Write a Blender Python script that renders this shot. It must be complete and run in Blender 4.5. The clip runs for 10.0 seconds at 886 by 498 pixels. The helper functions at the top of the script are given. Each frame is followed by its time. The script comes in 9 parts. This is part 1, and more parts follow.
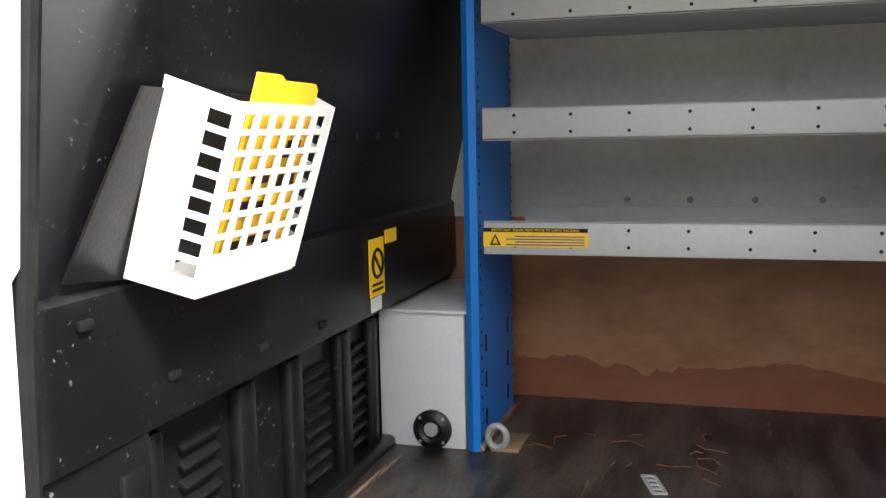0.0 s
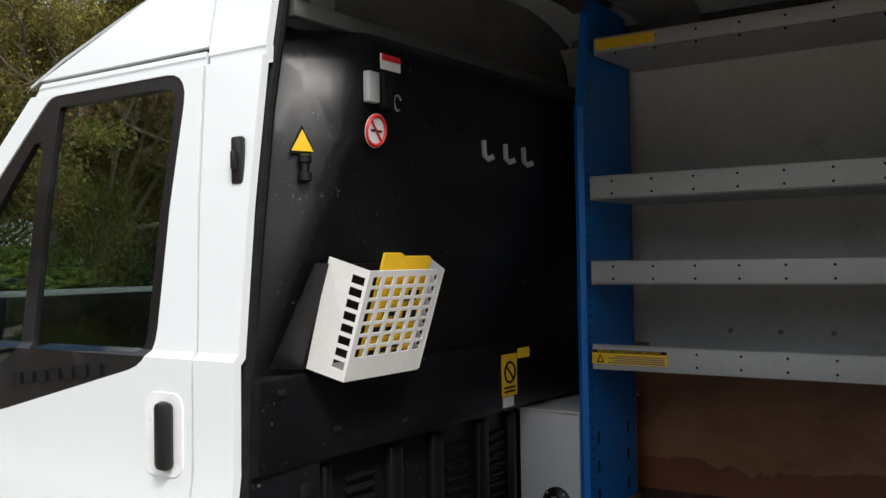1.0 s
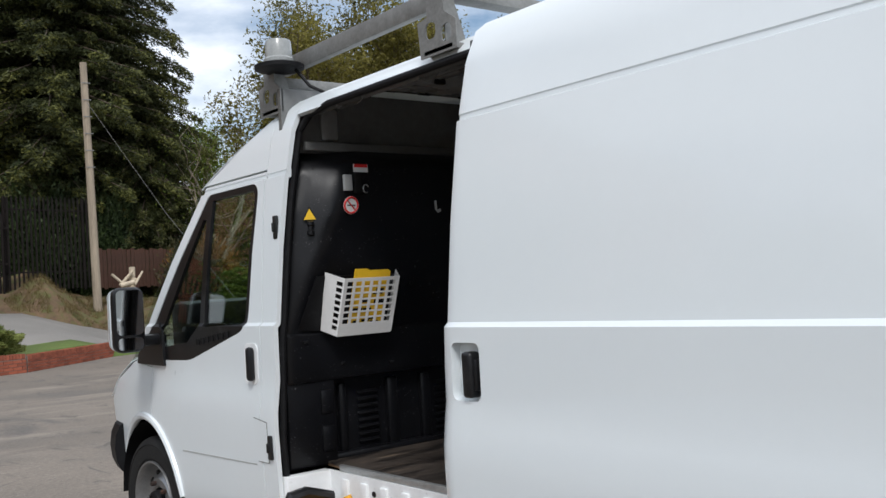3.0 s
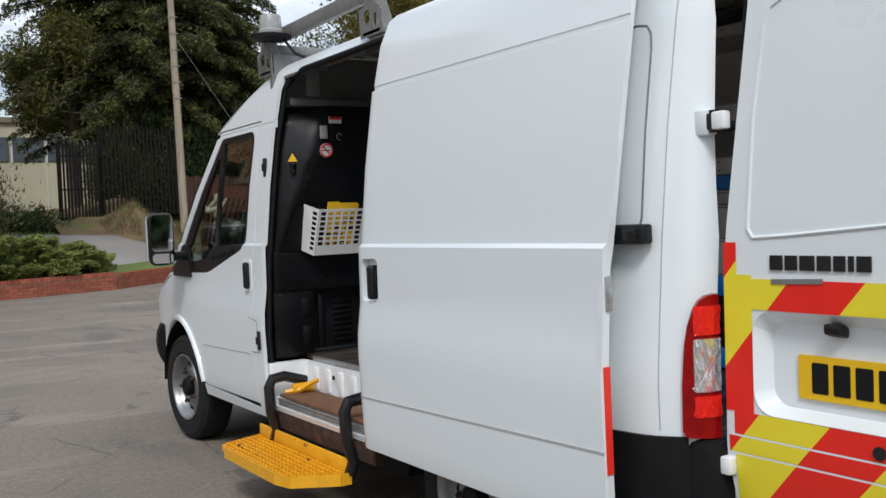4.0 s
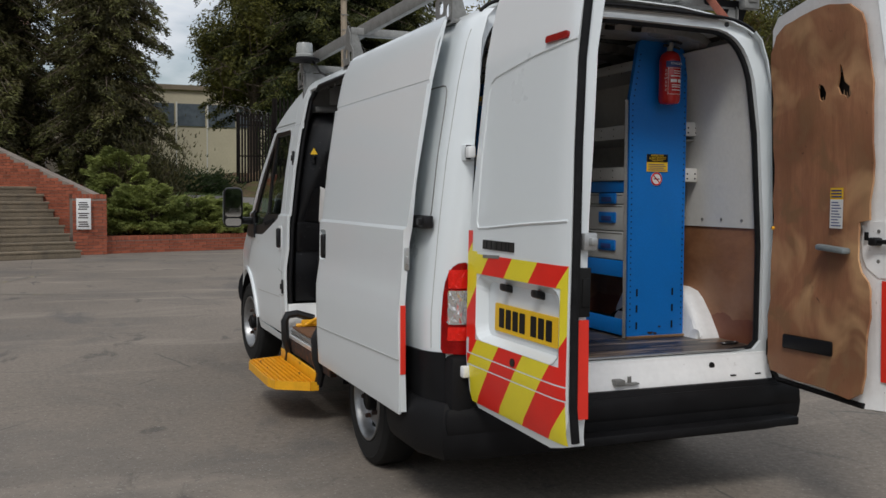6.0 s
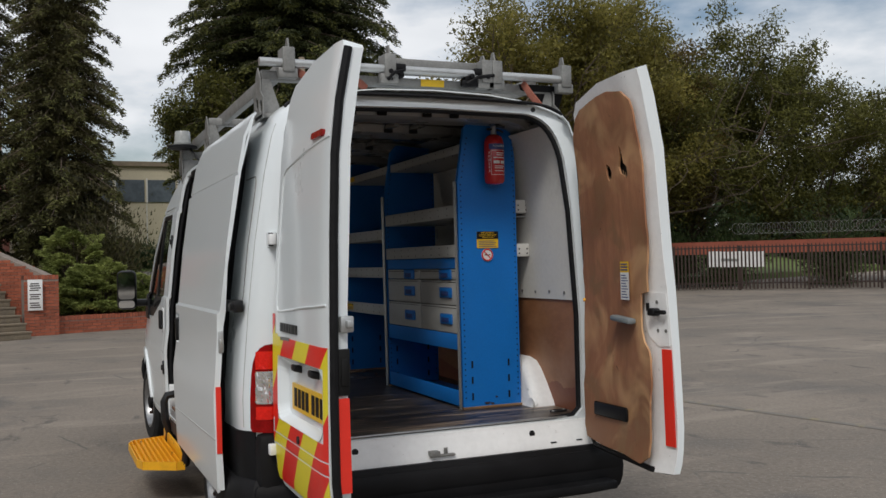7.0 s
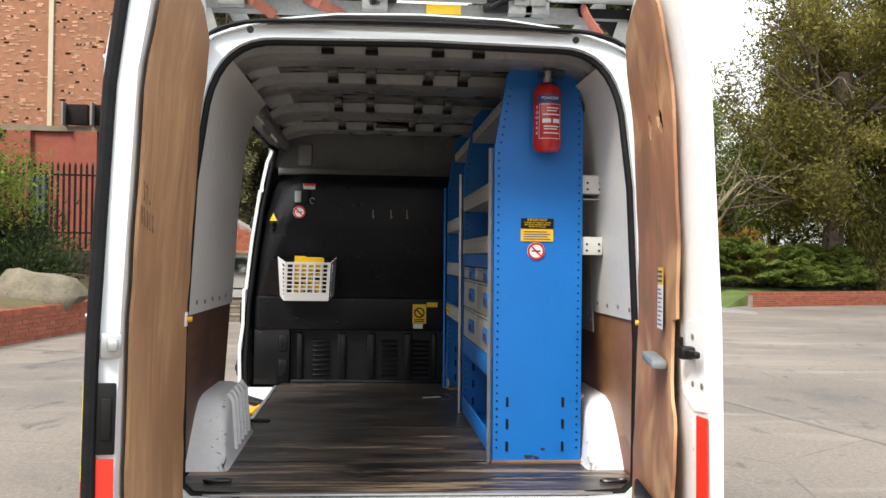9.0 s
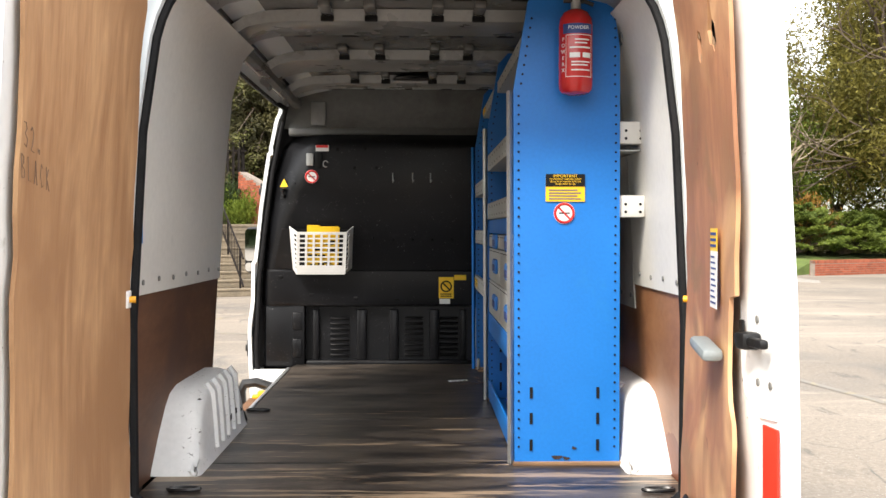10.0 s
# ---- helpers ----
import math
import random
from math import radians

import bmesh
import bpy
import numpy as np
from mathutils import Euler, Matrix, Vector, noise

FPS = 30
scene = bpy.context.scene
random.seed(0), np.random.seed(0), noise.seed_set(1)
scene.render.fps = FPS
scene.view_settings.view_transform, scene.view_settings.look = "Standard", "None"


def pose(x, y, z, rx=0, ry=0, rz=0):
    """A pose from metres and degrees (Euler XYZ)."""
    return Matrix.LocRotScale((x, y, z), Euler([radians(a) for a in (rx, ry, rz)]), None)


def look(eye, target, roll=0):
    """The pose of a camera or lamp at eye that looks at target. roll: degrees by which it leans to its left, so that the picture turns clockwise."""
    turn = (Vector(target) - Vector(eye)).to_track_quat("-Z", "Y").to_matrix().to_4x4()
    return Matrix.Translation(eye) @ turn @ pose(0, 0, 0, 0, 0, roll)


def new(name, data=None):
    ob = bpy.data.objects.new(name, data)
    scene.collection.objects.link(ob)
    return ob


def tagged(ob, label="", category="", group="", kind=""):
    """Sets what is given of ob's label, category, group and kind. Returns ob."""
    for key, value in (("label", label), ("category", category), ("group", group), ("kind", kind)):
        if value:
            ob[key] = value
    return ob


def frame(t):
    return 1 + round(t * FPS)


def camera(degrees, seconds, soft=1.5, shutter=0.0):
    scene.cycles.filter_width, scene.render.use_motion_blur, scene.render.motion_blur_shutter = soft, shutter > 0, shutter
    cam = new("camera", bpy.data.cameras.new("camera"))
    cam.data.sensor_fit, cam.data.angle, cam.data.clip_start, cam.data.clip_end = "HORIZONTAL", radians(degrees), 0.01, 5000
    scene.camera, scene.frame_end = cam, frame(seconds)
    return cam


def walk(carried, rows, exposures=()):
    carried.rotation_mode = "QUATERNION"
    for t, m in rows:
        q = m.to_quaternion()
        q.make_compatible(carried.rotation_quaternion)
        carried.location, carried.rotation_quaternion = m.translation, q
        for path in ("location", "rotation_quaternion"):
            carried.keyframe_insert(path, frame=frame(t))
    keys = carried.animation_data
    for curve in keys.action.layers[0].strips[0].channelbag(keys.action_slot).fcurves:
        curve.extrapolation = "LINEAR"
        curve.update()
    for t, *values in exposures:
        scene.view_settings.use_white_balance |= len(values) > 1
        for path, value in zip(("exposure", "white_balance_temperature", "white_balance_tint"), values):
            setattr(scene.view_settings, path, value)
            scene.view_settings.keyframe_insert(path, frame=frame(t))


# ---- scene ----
cam = camera(50.2, 10.0)
PATH = [
    (0, (-1.73, 2.147, 1.411), (0.171, 2.722, 1.171), -1.1),
    (0.5, (-1.986, 1.838, 1.494), (-0.223, 2.78, 1.457), -1.4),
    (1, (-2.29, 1.431, 1.475), (-0.637, 2.557, 1.5), -0.9),
    (1.5, (-2.516, 1.016, 1.445), (-0.953, 2.264, 1.458), -1.4),
    (2, (-2.71, 0.494, 1.446), (-1.319, 1.931, 1.489), -1.1),
    (2.2, (-2.800, 0.315, 1.420), (-1.388, 1.727, 1.480), -1.3),
    (3.3, (-2.88, -1.045, 1.405), (-1.703, 0.568, 1.468), -3.0),
    (3.5, (-2.965, -1.27, 1.368), (-1.797, 0.355, 1.367), -1.2),
    (4, (-2.868, -1.834, 1.38), (-1.78, -0.158, 1.316), -2.4),
    (4.5, (-2.838, -2.38, 1.422), (-1.779, -0.684, 1.399), -2.5),
    (5, (-2.79, -2.853, 1.42), (-1.794, -1.122, 1.33), -1.15),
    (5.2, (-2.74, -3.045, 1.433), (-1.805, -1.278, 1.398), -1.65),
    (6.3, (-2.311, -3.968, 1.423), (-1.578, -2.112, 1.295), 0.9),
    (6.5, (-2.201, -4.083, 1.46), (-1.428, -2.239, 1.396), -0.4),
    (7, (-1.797, -4.269, 1.492), (-1.014, -2.429, 1.52), -1.4),
    (7.5, (-1.367, -4.129, 1.495), (-0.714, -2.238, 1.513), -1.8),
    (8, (-0.89, -3.931, 1.488), (-0.353, -2.004, 1.515), -0.3),
    (8.5, (-0.501, -3.61, 1.481), (-0.237, -1.628, 1.518), -0.1),
    (9, (-0.179, -3.257, 1.492), (-0.018, -1.264, 1.512), 0.8),
    (9.5, (0.009, -2.922, 1.489), (0.03, -0.923, 1.453), 1.2),
    (10, (0.016, -2.67, 1.471), (0.064, -0.671, 1.43), 0.1),
]
walk(cam, [(t, look(eye, target, roll)) for t, eye, target, roll in PATH], [(0, 2.45, 6700, 10), (0.5, 1.85, 6700, 10), (1, 0.65, 6500, 10), (1.5, 0.15, 6300, 10), (2, -0.22, 6250, 10), (2.7, 0, 6150, 10), (3.5, 0.15, 6100, 10), (4, 0, 6150, 10), (4.5, -0.18, 6200, 10), (5.2, -0.4, 6250, 10), (6.5, -0.4, 6400, 10), (7, -0.35, 6450, 10), (7.5, -0.3, 6500, 10), (8, 0.05, 6600, 10), (8.5, 0.7, 6600, 10), (9, 1.05, 6600, 10), (9.5, 1.4, 6700, 10), (10, 1.70, 6900, 10)])

# ---- world, sun ----
world = bpy.data.worlds.new("sky")
scene.world = world
world.use_nodes = True
wn, wl = world.node_tree.nodes, world.node_tree.links
wbg = wn["Background"]
SUN_EL, SUN_ROT = radians(48), radians(215)
wsky = wn.new("ShaderNodeTexSky")
wsky.sky_type = 'NISHITA'
wsky.sun_disc = False
wsky.sun_elevation, wsky.sun_rotation = SUN_EL, SUN_ROT
wsky.air_density, wsky.dust_density = 1.2, 2.0
# broken cloud: soft white patches over the blue
wco = wn.new("ShaderNodeTexCoord")
wmp = wn.new("ShaderNodeMapping")
wmp.inputs["Scale"].default_value = (1.0, 1.0, 2.6)
wno = wn.new("ShaderNodeTexNoise")
wno.inputs["Scale"].default_value = 2.6
wno.inputs["Detail"].default_value = 7
wno.inputs["Roughness"].default_value = 0.55
wra = wn.new("ShaderNodeValToRGB")
wra.color_ramp.elements[0].position, wra.color_ramp.elements[0].color = 0.36, (0, 0, 0, 1)
wra.color_ramp.elements[1].position, wra.color_ramp.elements[1].color = 0.53, (1, 1, 1, 1)
wno2 = wn.new("ShaderNodeTexNoise")
wno2.inputs["Scale"].default_value = 5.5
wno2.inputs["Detail"].default_value = 6
wcl = wn.new("ShaderNodeMixRGB")
wcl.inputs[1].default_value = (7.6, 8.0, 8.5, 1)
wcl.inputs[2].default_value = (12.5, 12.6, 12.8, 1)
wmx = wn.new("ShaderNodeMixRGB")
wl.new(wco.outputs["Generated"], wmp.inputs["Vector"])
wl.new(wmp.outputs["Vector"], wno.inputs["Vector"])
wl.new(wmp.outputs["Vector"], wno2.inputs["Vector"])
wl.new(wno.outputs["Fac"], wra.inputs["Fac"])
wl.new(wno2.outputs["Fac"], wcl.inputs["Fac"])
wl.new(wra.outputs["Color"], wmx.inputs["Fac"])
wl.new(wsky.outputs["Color"], wmx.inputs[1])
wl.new(wcl.outputs["Color"], wmx.inputs[2])
wl.new(wmx.outputs["Color"], wbg.inputs["Color"])
wbg.inputs["Strength"].default_value = 0.105

sun = new("sun", bpy.data.lights.new("sun", 'SUN'))
sun.data.energy, sun.data.angle, sun.data.color = 1.9, radians(14), (1.0, 0.96, 0.9)
sdir = Vector((math.sin(SUN_ROT) * math.cos(SUN_EL), math.cos(SUN_ROT) * math.cos(SUN_EL), math.sin(SUN_EL)))
sun.matrix_world = look(sdir * 60, (0, 0, 0))


# ---- materials ----
def mat(name, col, rough=0.5, metal=0.0, var=0.12, scale=6.0, fine=60.0, bump=0.05, dark=None, darkpos=(0.55, 0.75), stretch=(1, 1, 1), coat=0.0, spec=0.5, rvar=0.15, per=0.0):
    m = bpy.data.materials.new(name)
    m.use_nodes = True
    n, l = m.node_tree.nodes, m.node_tree.links
    b = n["Principled BSDF"]
    b.inputs["Metallic"].default_value = metal
    b.inputs["Coat Weight"].default_value = coat
    b.inputs["Coat Roughness"].default_value = 0.08
    b.inputs["Specular IOR Level"].default_value = spec
    co = n.new("ShaderNodeTexCoord")
    mp = n.new("ShaderNodeMapping")
    mp.inputs["Scale"].default_value = stretch
    l.new(co.outputs["Object"], mp.inputs["Vector"])
    n1 = n.new("ShaderNodeTexNoise")
    n1.inputs["Scale"].default_value, n1.inputs["Detail"].default_value = scale, 5
    n2 = n.new("ShaderNodeTexNoise")
    n2.inputs["Scale"].default_value, n2.inputs["Detail"].default_value = fine, 4
    for q in (n1, n2):
        l.new(mp.outputs["Vector"], q.inputs["Vector"])
    lo = tuple(c * (1 - var) for c in col) + (1,)
    hi = tuple(min(1, c * (1 + var)) for c in col) + (1,)
    mix = n.new("ShaderNodeMixRGB")
    mix.inputs[1].default_value, mix.inputs[2].default_value = lo, hi
    av = n.new("ShaderNodeMath")
    av.operation = 'MULTIPLY_ADD'
    av.inputs[1].default_value = 0.4
    l.new(n2.outputs["Fac"], av.inputs[0])
    m2 = n.new("ShaderNodeMath")
    m2.operation = 'MULTIPLY'
    m2.inputs[1].default_value = 0.6
    l.new(n1.outputs["Fac"], m2.inputs[0])
    l.new(m2.outputs[0], av.inputs[2])
    st = n.new("ShaderNodeMapRange")
    st.inputs["From Min"].default_value, st.inputs["From Max"].default_value = 0.35, 0.65
    l.new(av.outputs[0], st.inputs["Value"])
    l.new(st.outputs[0], mix.inputs["Fac"])
    out = mix.outputs["Color"]
    if per:
        oi = n.new("ShaderNodeObjectInfo")
        ge = n.new("ShaderNodeNewGeometry")
        ad = n.new("ShaderNodeMath")
        ad.operation = 'ADD'
        l.new(oi.outputs["Random"], ad.inputs[0])
        l.new(ge.outputs["Random Per Island"], ad.inputs[1])
        fr = n.new("ShaderNodeMath")
        fr.operation = 'FRACT'
        l.new(ad.outputs[0], fr.inputs[0])
        hs = n.new("ShaderNodeHueSaturation")
        mr = n.new("ShaderNodeMapRange")
        mr.inputs["To Min"].default_value, mr.inputs["To Max"].default_value = 1 - per, 1 + per
        l.new(fr.outputs[0], mr.inputs["Value"])
        l.new(mr.outputs[0], hs.inputs["Value"])
        l.new(out, hs.inputs["Color"])
        out = hs.outputs["Color"]
    if dark:
        n3 = n.new("ShaderNodeTexNoise")
        n3.inputs["Scale"].default_value, n3.inputs["Detail"].default_value = scale * 1.7, 8
        n3.inputs["Roughness"].default_value = 0.65
        l.new(mp.outputs["Vector"], n3.inputs["Vector"])
        r3 = n.new("ShaderNodeMapRange")
        r3.inputs["From Min"].default_value, r3.inputs["From Max"].default_value = darkpos
        l.new(n3.outputs["Fac"], r3.inputs["Value"])
        mx = n.new("ShaderNodeMixRGB")
        mx.inputs[2].default_value = tuple(dark) + (1,)
        l.new(out, mx.inputs[1])
        l.new(r3.outputs[0], mx.inputs["Fac"])
        out = mx.outputs["Color"]
    l.new(out, b.inputs["Base Color"])
    rr = n.new("ShaderNodeMapRange")
    rr.inputs["To Min"].default_value, rr.inputs["To Max"].default_value = max(0.02, rough * (1 - rvar)), min(1, rough * (1 + rvar))
    l.new(n1.outputs["Fac"], rr.inputs["Value"])
    l.new(rr.outputs[0], b.inputs["Roughness"])
    if bump:
        bp = n.new("ShaderNodeBump")
        bp.inputs["Strength"].default_value, bp.inputs["Distance"].default_value = bump, 0.01
        l.new(n2.outputs["Fac"], bp.inputs["Height"])
        l.new(bp.outputs["Normal"], b.inputs["Normal"])
    return m


def glass(name, tint, rough=0.0, alpha=0.35):
    m = bpy.data.materials.new(name)
    m.use_nodes = True
    n, l = m.node_tree.nodes, m.node_tree.links
    n.remove(n["Principled BSDF"])
    tr, gl, mx, fr = n.new("ShaderNodeBsdfTransparent"), n.new("ShaderNodeBsdfGlossy"), n.new("ShaderNodeMixShader"), n.new("ShaderNodeLayerWeight")
    tr.inputs["Color"].default_value = tint + (1,)
    gl.inputs["Roughness"].default_value = rough
    # reflection of a thin pane, the same from both sides
    fr.inputs["Blend"].default_value = 0.5
    pw, sc = n.new("ShaderNodeMath"), n.new("ShaderNodeMath")
    pw.operation, sc.operation = 'POWER', 'MULTIPLY_ADD'
    pw.inputs[1].default_value = 5.0
    sc.inputs[1].default_value, sc.inputs[2].default_value = 0.9, 0.045
    l.new(fr.outputs["Facing"], pw.inputs[0])
    l.new(pw.outputs[0], sc.inputs[0])
    l.new(sc.outputs[0], mx.inputs["Fac"])
    l.new(tr.outputs[0], mx.inputs[1])
    l.new(gl.outputs[0], mx.inputs[2])
    l.new(mx.outputs[0], n["Material Output"].inputs["Surface"])
    return m


WHITE = mat("white_vehicle_paint", (0.77, 0.815, 0.832), 0.28, var=0.006, scale=2.5, fine=25, bump=0.003, coat=0.6, rvar=0.05)
WHITE_IN = mat("white_painted_steel", (0.83, 0.84, 0.84), 0.4, var=0.05, scale=7, fine=40, bump=0.01, dark=(0.36, 0.34, 0.31), darkpos=(0.64, 0.85))
# darker copy of LINER: shade of the shelved bay put into the colour
LINER_DIM = mat("shaded_lining_board", (0.54, 0.535, 0.495), 0.55, var=0.10, scale=3, fine=45, bump=0.02, dark=(0.30, 0.29, 0.26), darkpos=(0.55, 0.85))
LINER = mat("grey_white_lining_board", (0.69, 0.68, 0.64), 0.5, var=0.06, scale=3, fine=45, bump=0.02, dark=(0.42, 0.41, 0.38), darkpos=(0.62, 0.9))
ARCHW = mat("scuffed_white_arch_cover", (0.80, 0.81, 0.81), 0.45, var=0.06, scale=9, fine=50, bump=0.03, dark=(0.13, 0.12, 0.11), darkpos=(0.71, 0.74))
BLACK = mat("black_moulded_plastic", (0.009, 0.009, 0.010), 0.36, spec=0.33, var=0.3, scale=5, fine=160, bump=0.06, dark=(0.035, 0.035, 0.037), darkpos=(0.55, 0.8))
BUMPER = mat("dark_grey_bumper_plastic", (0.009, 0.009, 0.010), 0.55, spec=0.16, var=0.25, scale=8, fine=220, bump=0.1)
RUBBER = mat("black_rubber_seal", (0.011, 0.011, 0.012), 0.55, spec=0.14, var=0.3, scale=20, fine=120, bump=0.04)
TYRE = mat("worn_tyre_rubber", (0.013, 0.013, 0.013), 0.75, spec=0.3, var=0.3, scale=12, fine=90, bump=0.12, dark=(0.032, 0.03, 0.028), darkpos=(0.58, 0.8))
STEEL = mat("silver_wheel_steel", (0.30, 0.305, 0.31), 0.38, metal=0.85, var=0.12, scale=15, fine=90, bump=0.02, dark=(0.1, 0.08, 0.06), darkpos=(0.62, 0.8))
ALU = mat("dull_aluminium", (0.48, 0.49, 0.49), 0.42, metal=0.75, var=0.12, scale=12, fine=120, bump=0.03, dark=(0.3, 0.29, 0.27), darkpos=(0.58, 0.8))
GALV = mat("weathered_galvanised_steel", (0.24, 0.24, 0.23), 0.55, metal=0.4, var=0.2, scale=14, fine=80, bump=0.05, dark=(0.2, 0.14, 0.1), darkpos=(0.62, 0.85))
BLUE = mat("blue_powder_coated_steel", (0.002, 0.158, 0.54), 0.45, var=0.08, scale=4, fine=90, bump=0.02, dark=(0.012, 0.19, 0.53), darkpos=(0.6, 0.85))
GREY = mat("grey_painted_shelf_steel", (0.42, 0.43, 0.42), 0.45, var=0.06, scale=5, fine=70, bump=0.02, dark=(0.34, 0.34, 0.33), darkpos=(0.6, 0.85))
BOXG = mat("light_grey_box_paint", (0.58, 0.59, 0.60), 0.5, var=0.05, scale=5, fine=90, bump=0.03, dark=(0.4, 0.4, 0.39), darkpos=(0.64, 0.9))
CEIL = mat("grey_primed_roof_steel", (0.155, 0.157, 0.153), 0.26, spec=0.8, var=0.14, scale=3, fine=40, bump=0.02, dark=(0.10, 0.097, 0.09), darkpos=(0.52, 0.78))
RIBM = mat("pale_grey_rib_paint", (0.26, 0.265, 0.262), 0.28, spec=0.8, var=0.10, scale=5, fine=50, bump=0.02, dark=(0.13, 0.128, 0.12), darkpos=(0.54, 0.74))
HEADM = mat("dull_grey_rail_paint", (0.12, 0.122, 0.118), 0.45, var=0.12, scale=6, fine=60, bump=0.02)
JAMBP = mat("dark_grey_jamb_plastic", (0.030, 0.030, 0.032), 0.42, var=0.25, scale=8, fine=90, bump=0.02, spec=0.4)
BHEAD = mat("scuffed_black_bulkhead_plastic", (0.0060, 0.0062, 0.0075), 0.34, var=0.35, scale=3.5, fine=130, bump=0.012, dark=(0.02, 0.02, 0.022), darkpos=(0.62, 0.78), spec=0.30, rvar=0.4)
YELLOW = mat("yellow_painted_steel", (0.82, 0.40, 0.012), 0.42, var=0.1, scale=12, fine=80, bump=0.04, dark=(0.12, 0.06, 0.03), darkpos=(0.63, 0.67))
YCARD = mat("yellow_card", (0.84, 0.53, 0.02), 0.5, var=0.05, scale=9, fine=60, bump=0.0)
YREFL = mat("yellow_reflective_film", (0.83, 0.70, 0.03), 0.35, var=0.04, scale=8, fine=300, bump=0.02)
RREFL = mat("red_reflective_film", (0.80, 0.022, 0.012), 0.32, var=0.06, scale=8, fine=300, bump=0.02, dark=(0.72, 0.3, 0.26), darkpos=(0.72, 0.76))
REDST = mat("bright_red_marker_tape", (0.78, 0.035, 0.02), 0.35, var=0.06, scale=9, fine=250, bump=0.02, dark=(0.75, 0.62, 0.58), darkpos=(0.70, 0.74))
REDPAINT = mat("red_extinguisher_paint", (0.46, 0.012, 0.012), 0.25, var=0.08, scale=10, fine=60, bump=0.01, coat=0.4)
BLACKP = mat("black_print", (0.009, 0.009, 0.009), 0.55, spec=0.2, var=0.1, bump=0.0)
WHITEP = mat("white_print", (0.75, 0.75, 0.74), 0.5, var=0.04, bump=0.0, dark=(0.5, 0.49, 0.46), darkpos=(0.66, 0.9))
HANDLEG = mat("grey_handle_plastic", (0.20, 0.23, 0.24), 0.5, var=0.08, scale=20, fine=120, bump=0.02)
REDP = mat("red_print", (0.62, 0.02, 0.02), 0.5, var=0.05, bump=0.0)
BLUEP = mat("dark_blue_print", (0.02, 0.05, 0.2), 0.5, var=0.05, bump=0.0)
BROWNF = mat("brown_coated_step_mat", (0.16, 0.075, 0.035), 0.85, var=0.3, scale=20, fine=150, bump=0.2)
RUST = mat("rusty_black_steel", (0.03, 0.018, 0.014), 0.75, var=0.4, scale=14, fine=90, bump=0.15, dark=(0.13, 0.045, 0.02), darkpos=(0.5, 0.66))
BLACKST = mat("black_painted_tube", (0.012, 0.012, 0.013), 0.35, var=0.2, scale=20, fine=90, bump=0.03)
CLEARW = mat("clear_grey_plastic", (0.30, 0.31, 0.30), 0.25, var=0.1, scale=30, fine=120, bump=0.02, coat=0.4)
LENSR = mat("red_lamp_lens", (0.24, 0.003, 0.003), 0.22, var=0.25, scale=18, fine=120, bump=0.01, spec=0.2, coat=0.08)
LENSRB = mat("bright_red_lamp_reflector", (0.80, 0.018, 0.010), 0.24, metal=0.2, var=0.12, scale=60, fine=240, bump=0.015, spec=0.3, coat=0.3)
LENSC = mat("clear_lamp_lens", (0.72, 0.72, 0.72), 0.10, metal=0.75, var=0.25, scale=45, fine=180, bump=0.08, coat=1.0)
PLATE = mat("yellow_plate", (0.82, 0.50, 0.01), 0.3, var=0.03, scale=6, fine=60, bump=0.0)
SEATM = mat("dark_grey_seat_cloth", (0.05, 0.05, 0.055), 0.9, var=0.2, scale=20, fine=300, bump=0.1)
MIRROR = mat("mirror_glass", (0.8, 0.82, 0.82), 0.03, metal=1.0, var=0.02, bump=0.0)
STRAP = mat("faded_red_strap", (0.27, 0.09, 0.06), 0.85, var=0.25, scale=20, fine=200, bump=0.2)
GLASS = glass("tinted_side_glass", (0.84, 0.90, 0.87))
SCREEN = glass("windscreen_glass", (0.88, 0.93, 0.91))


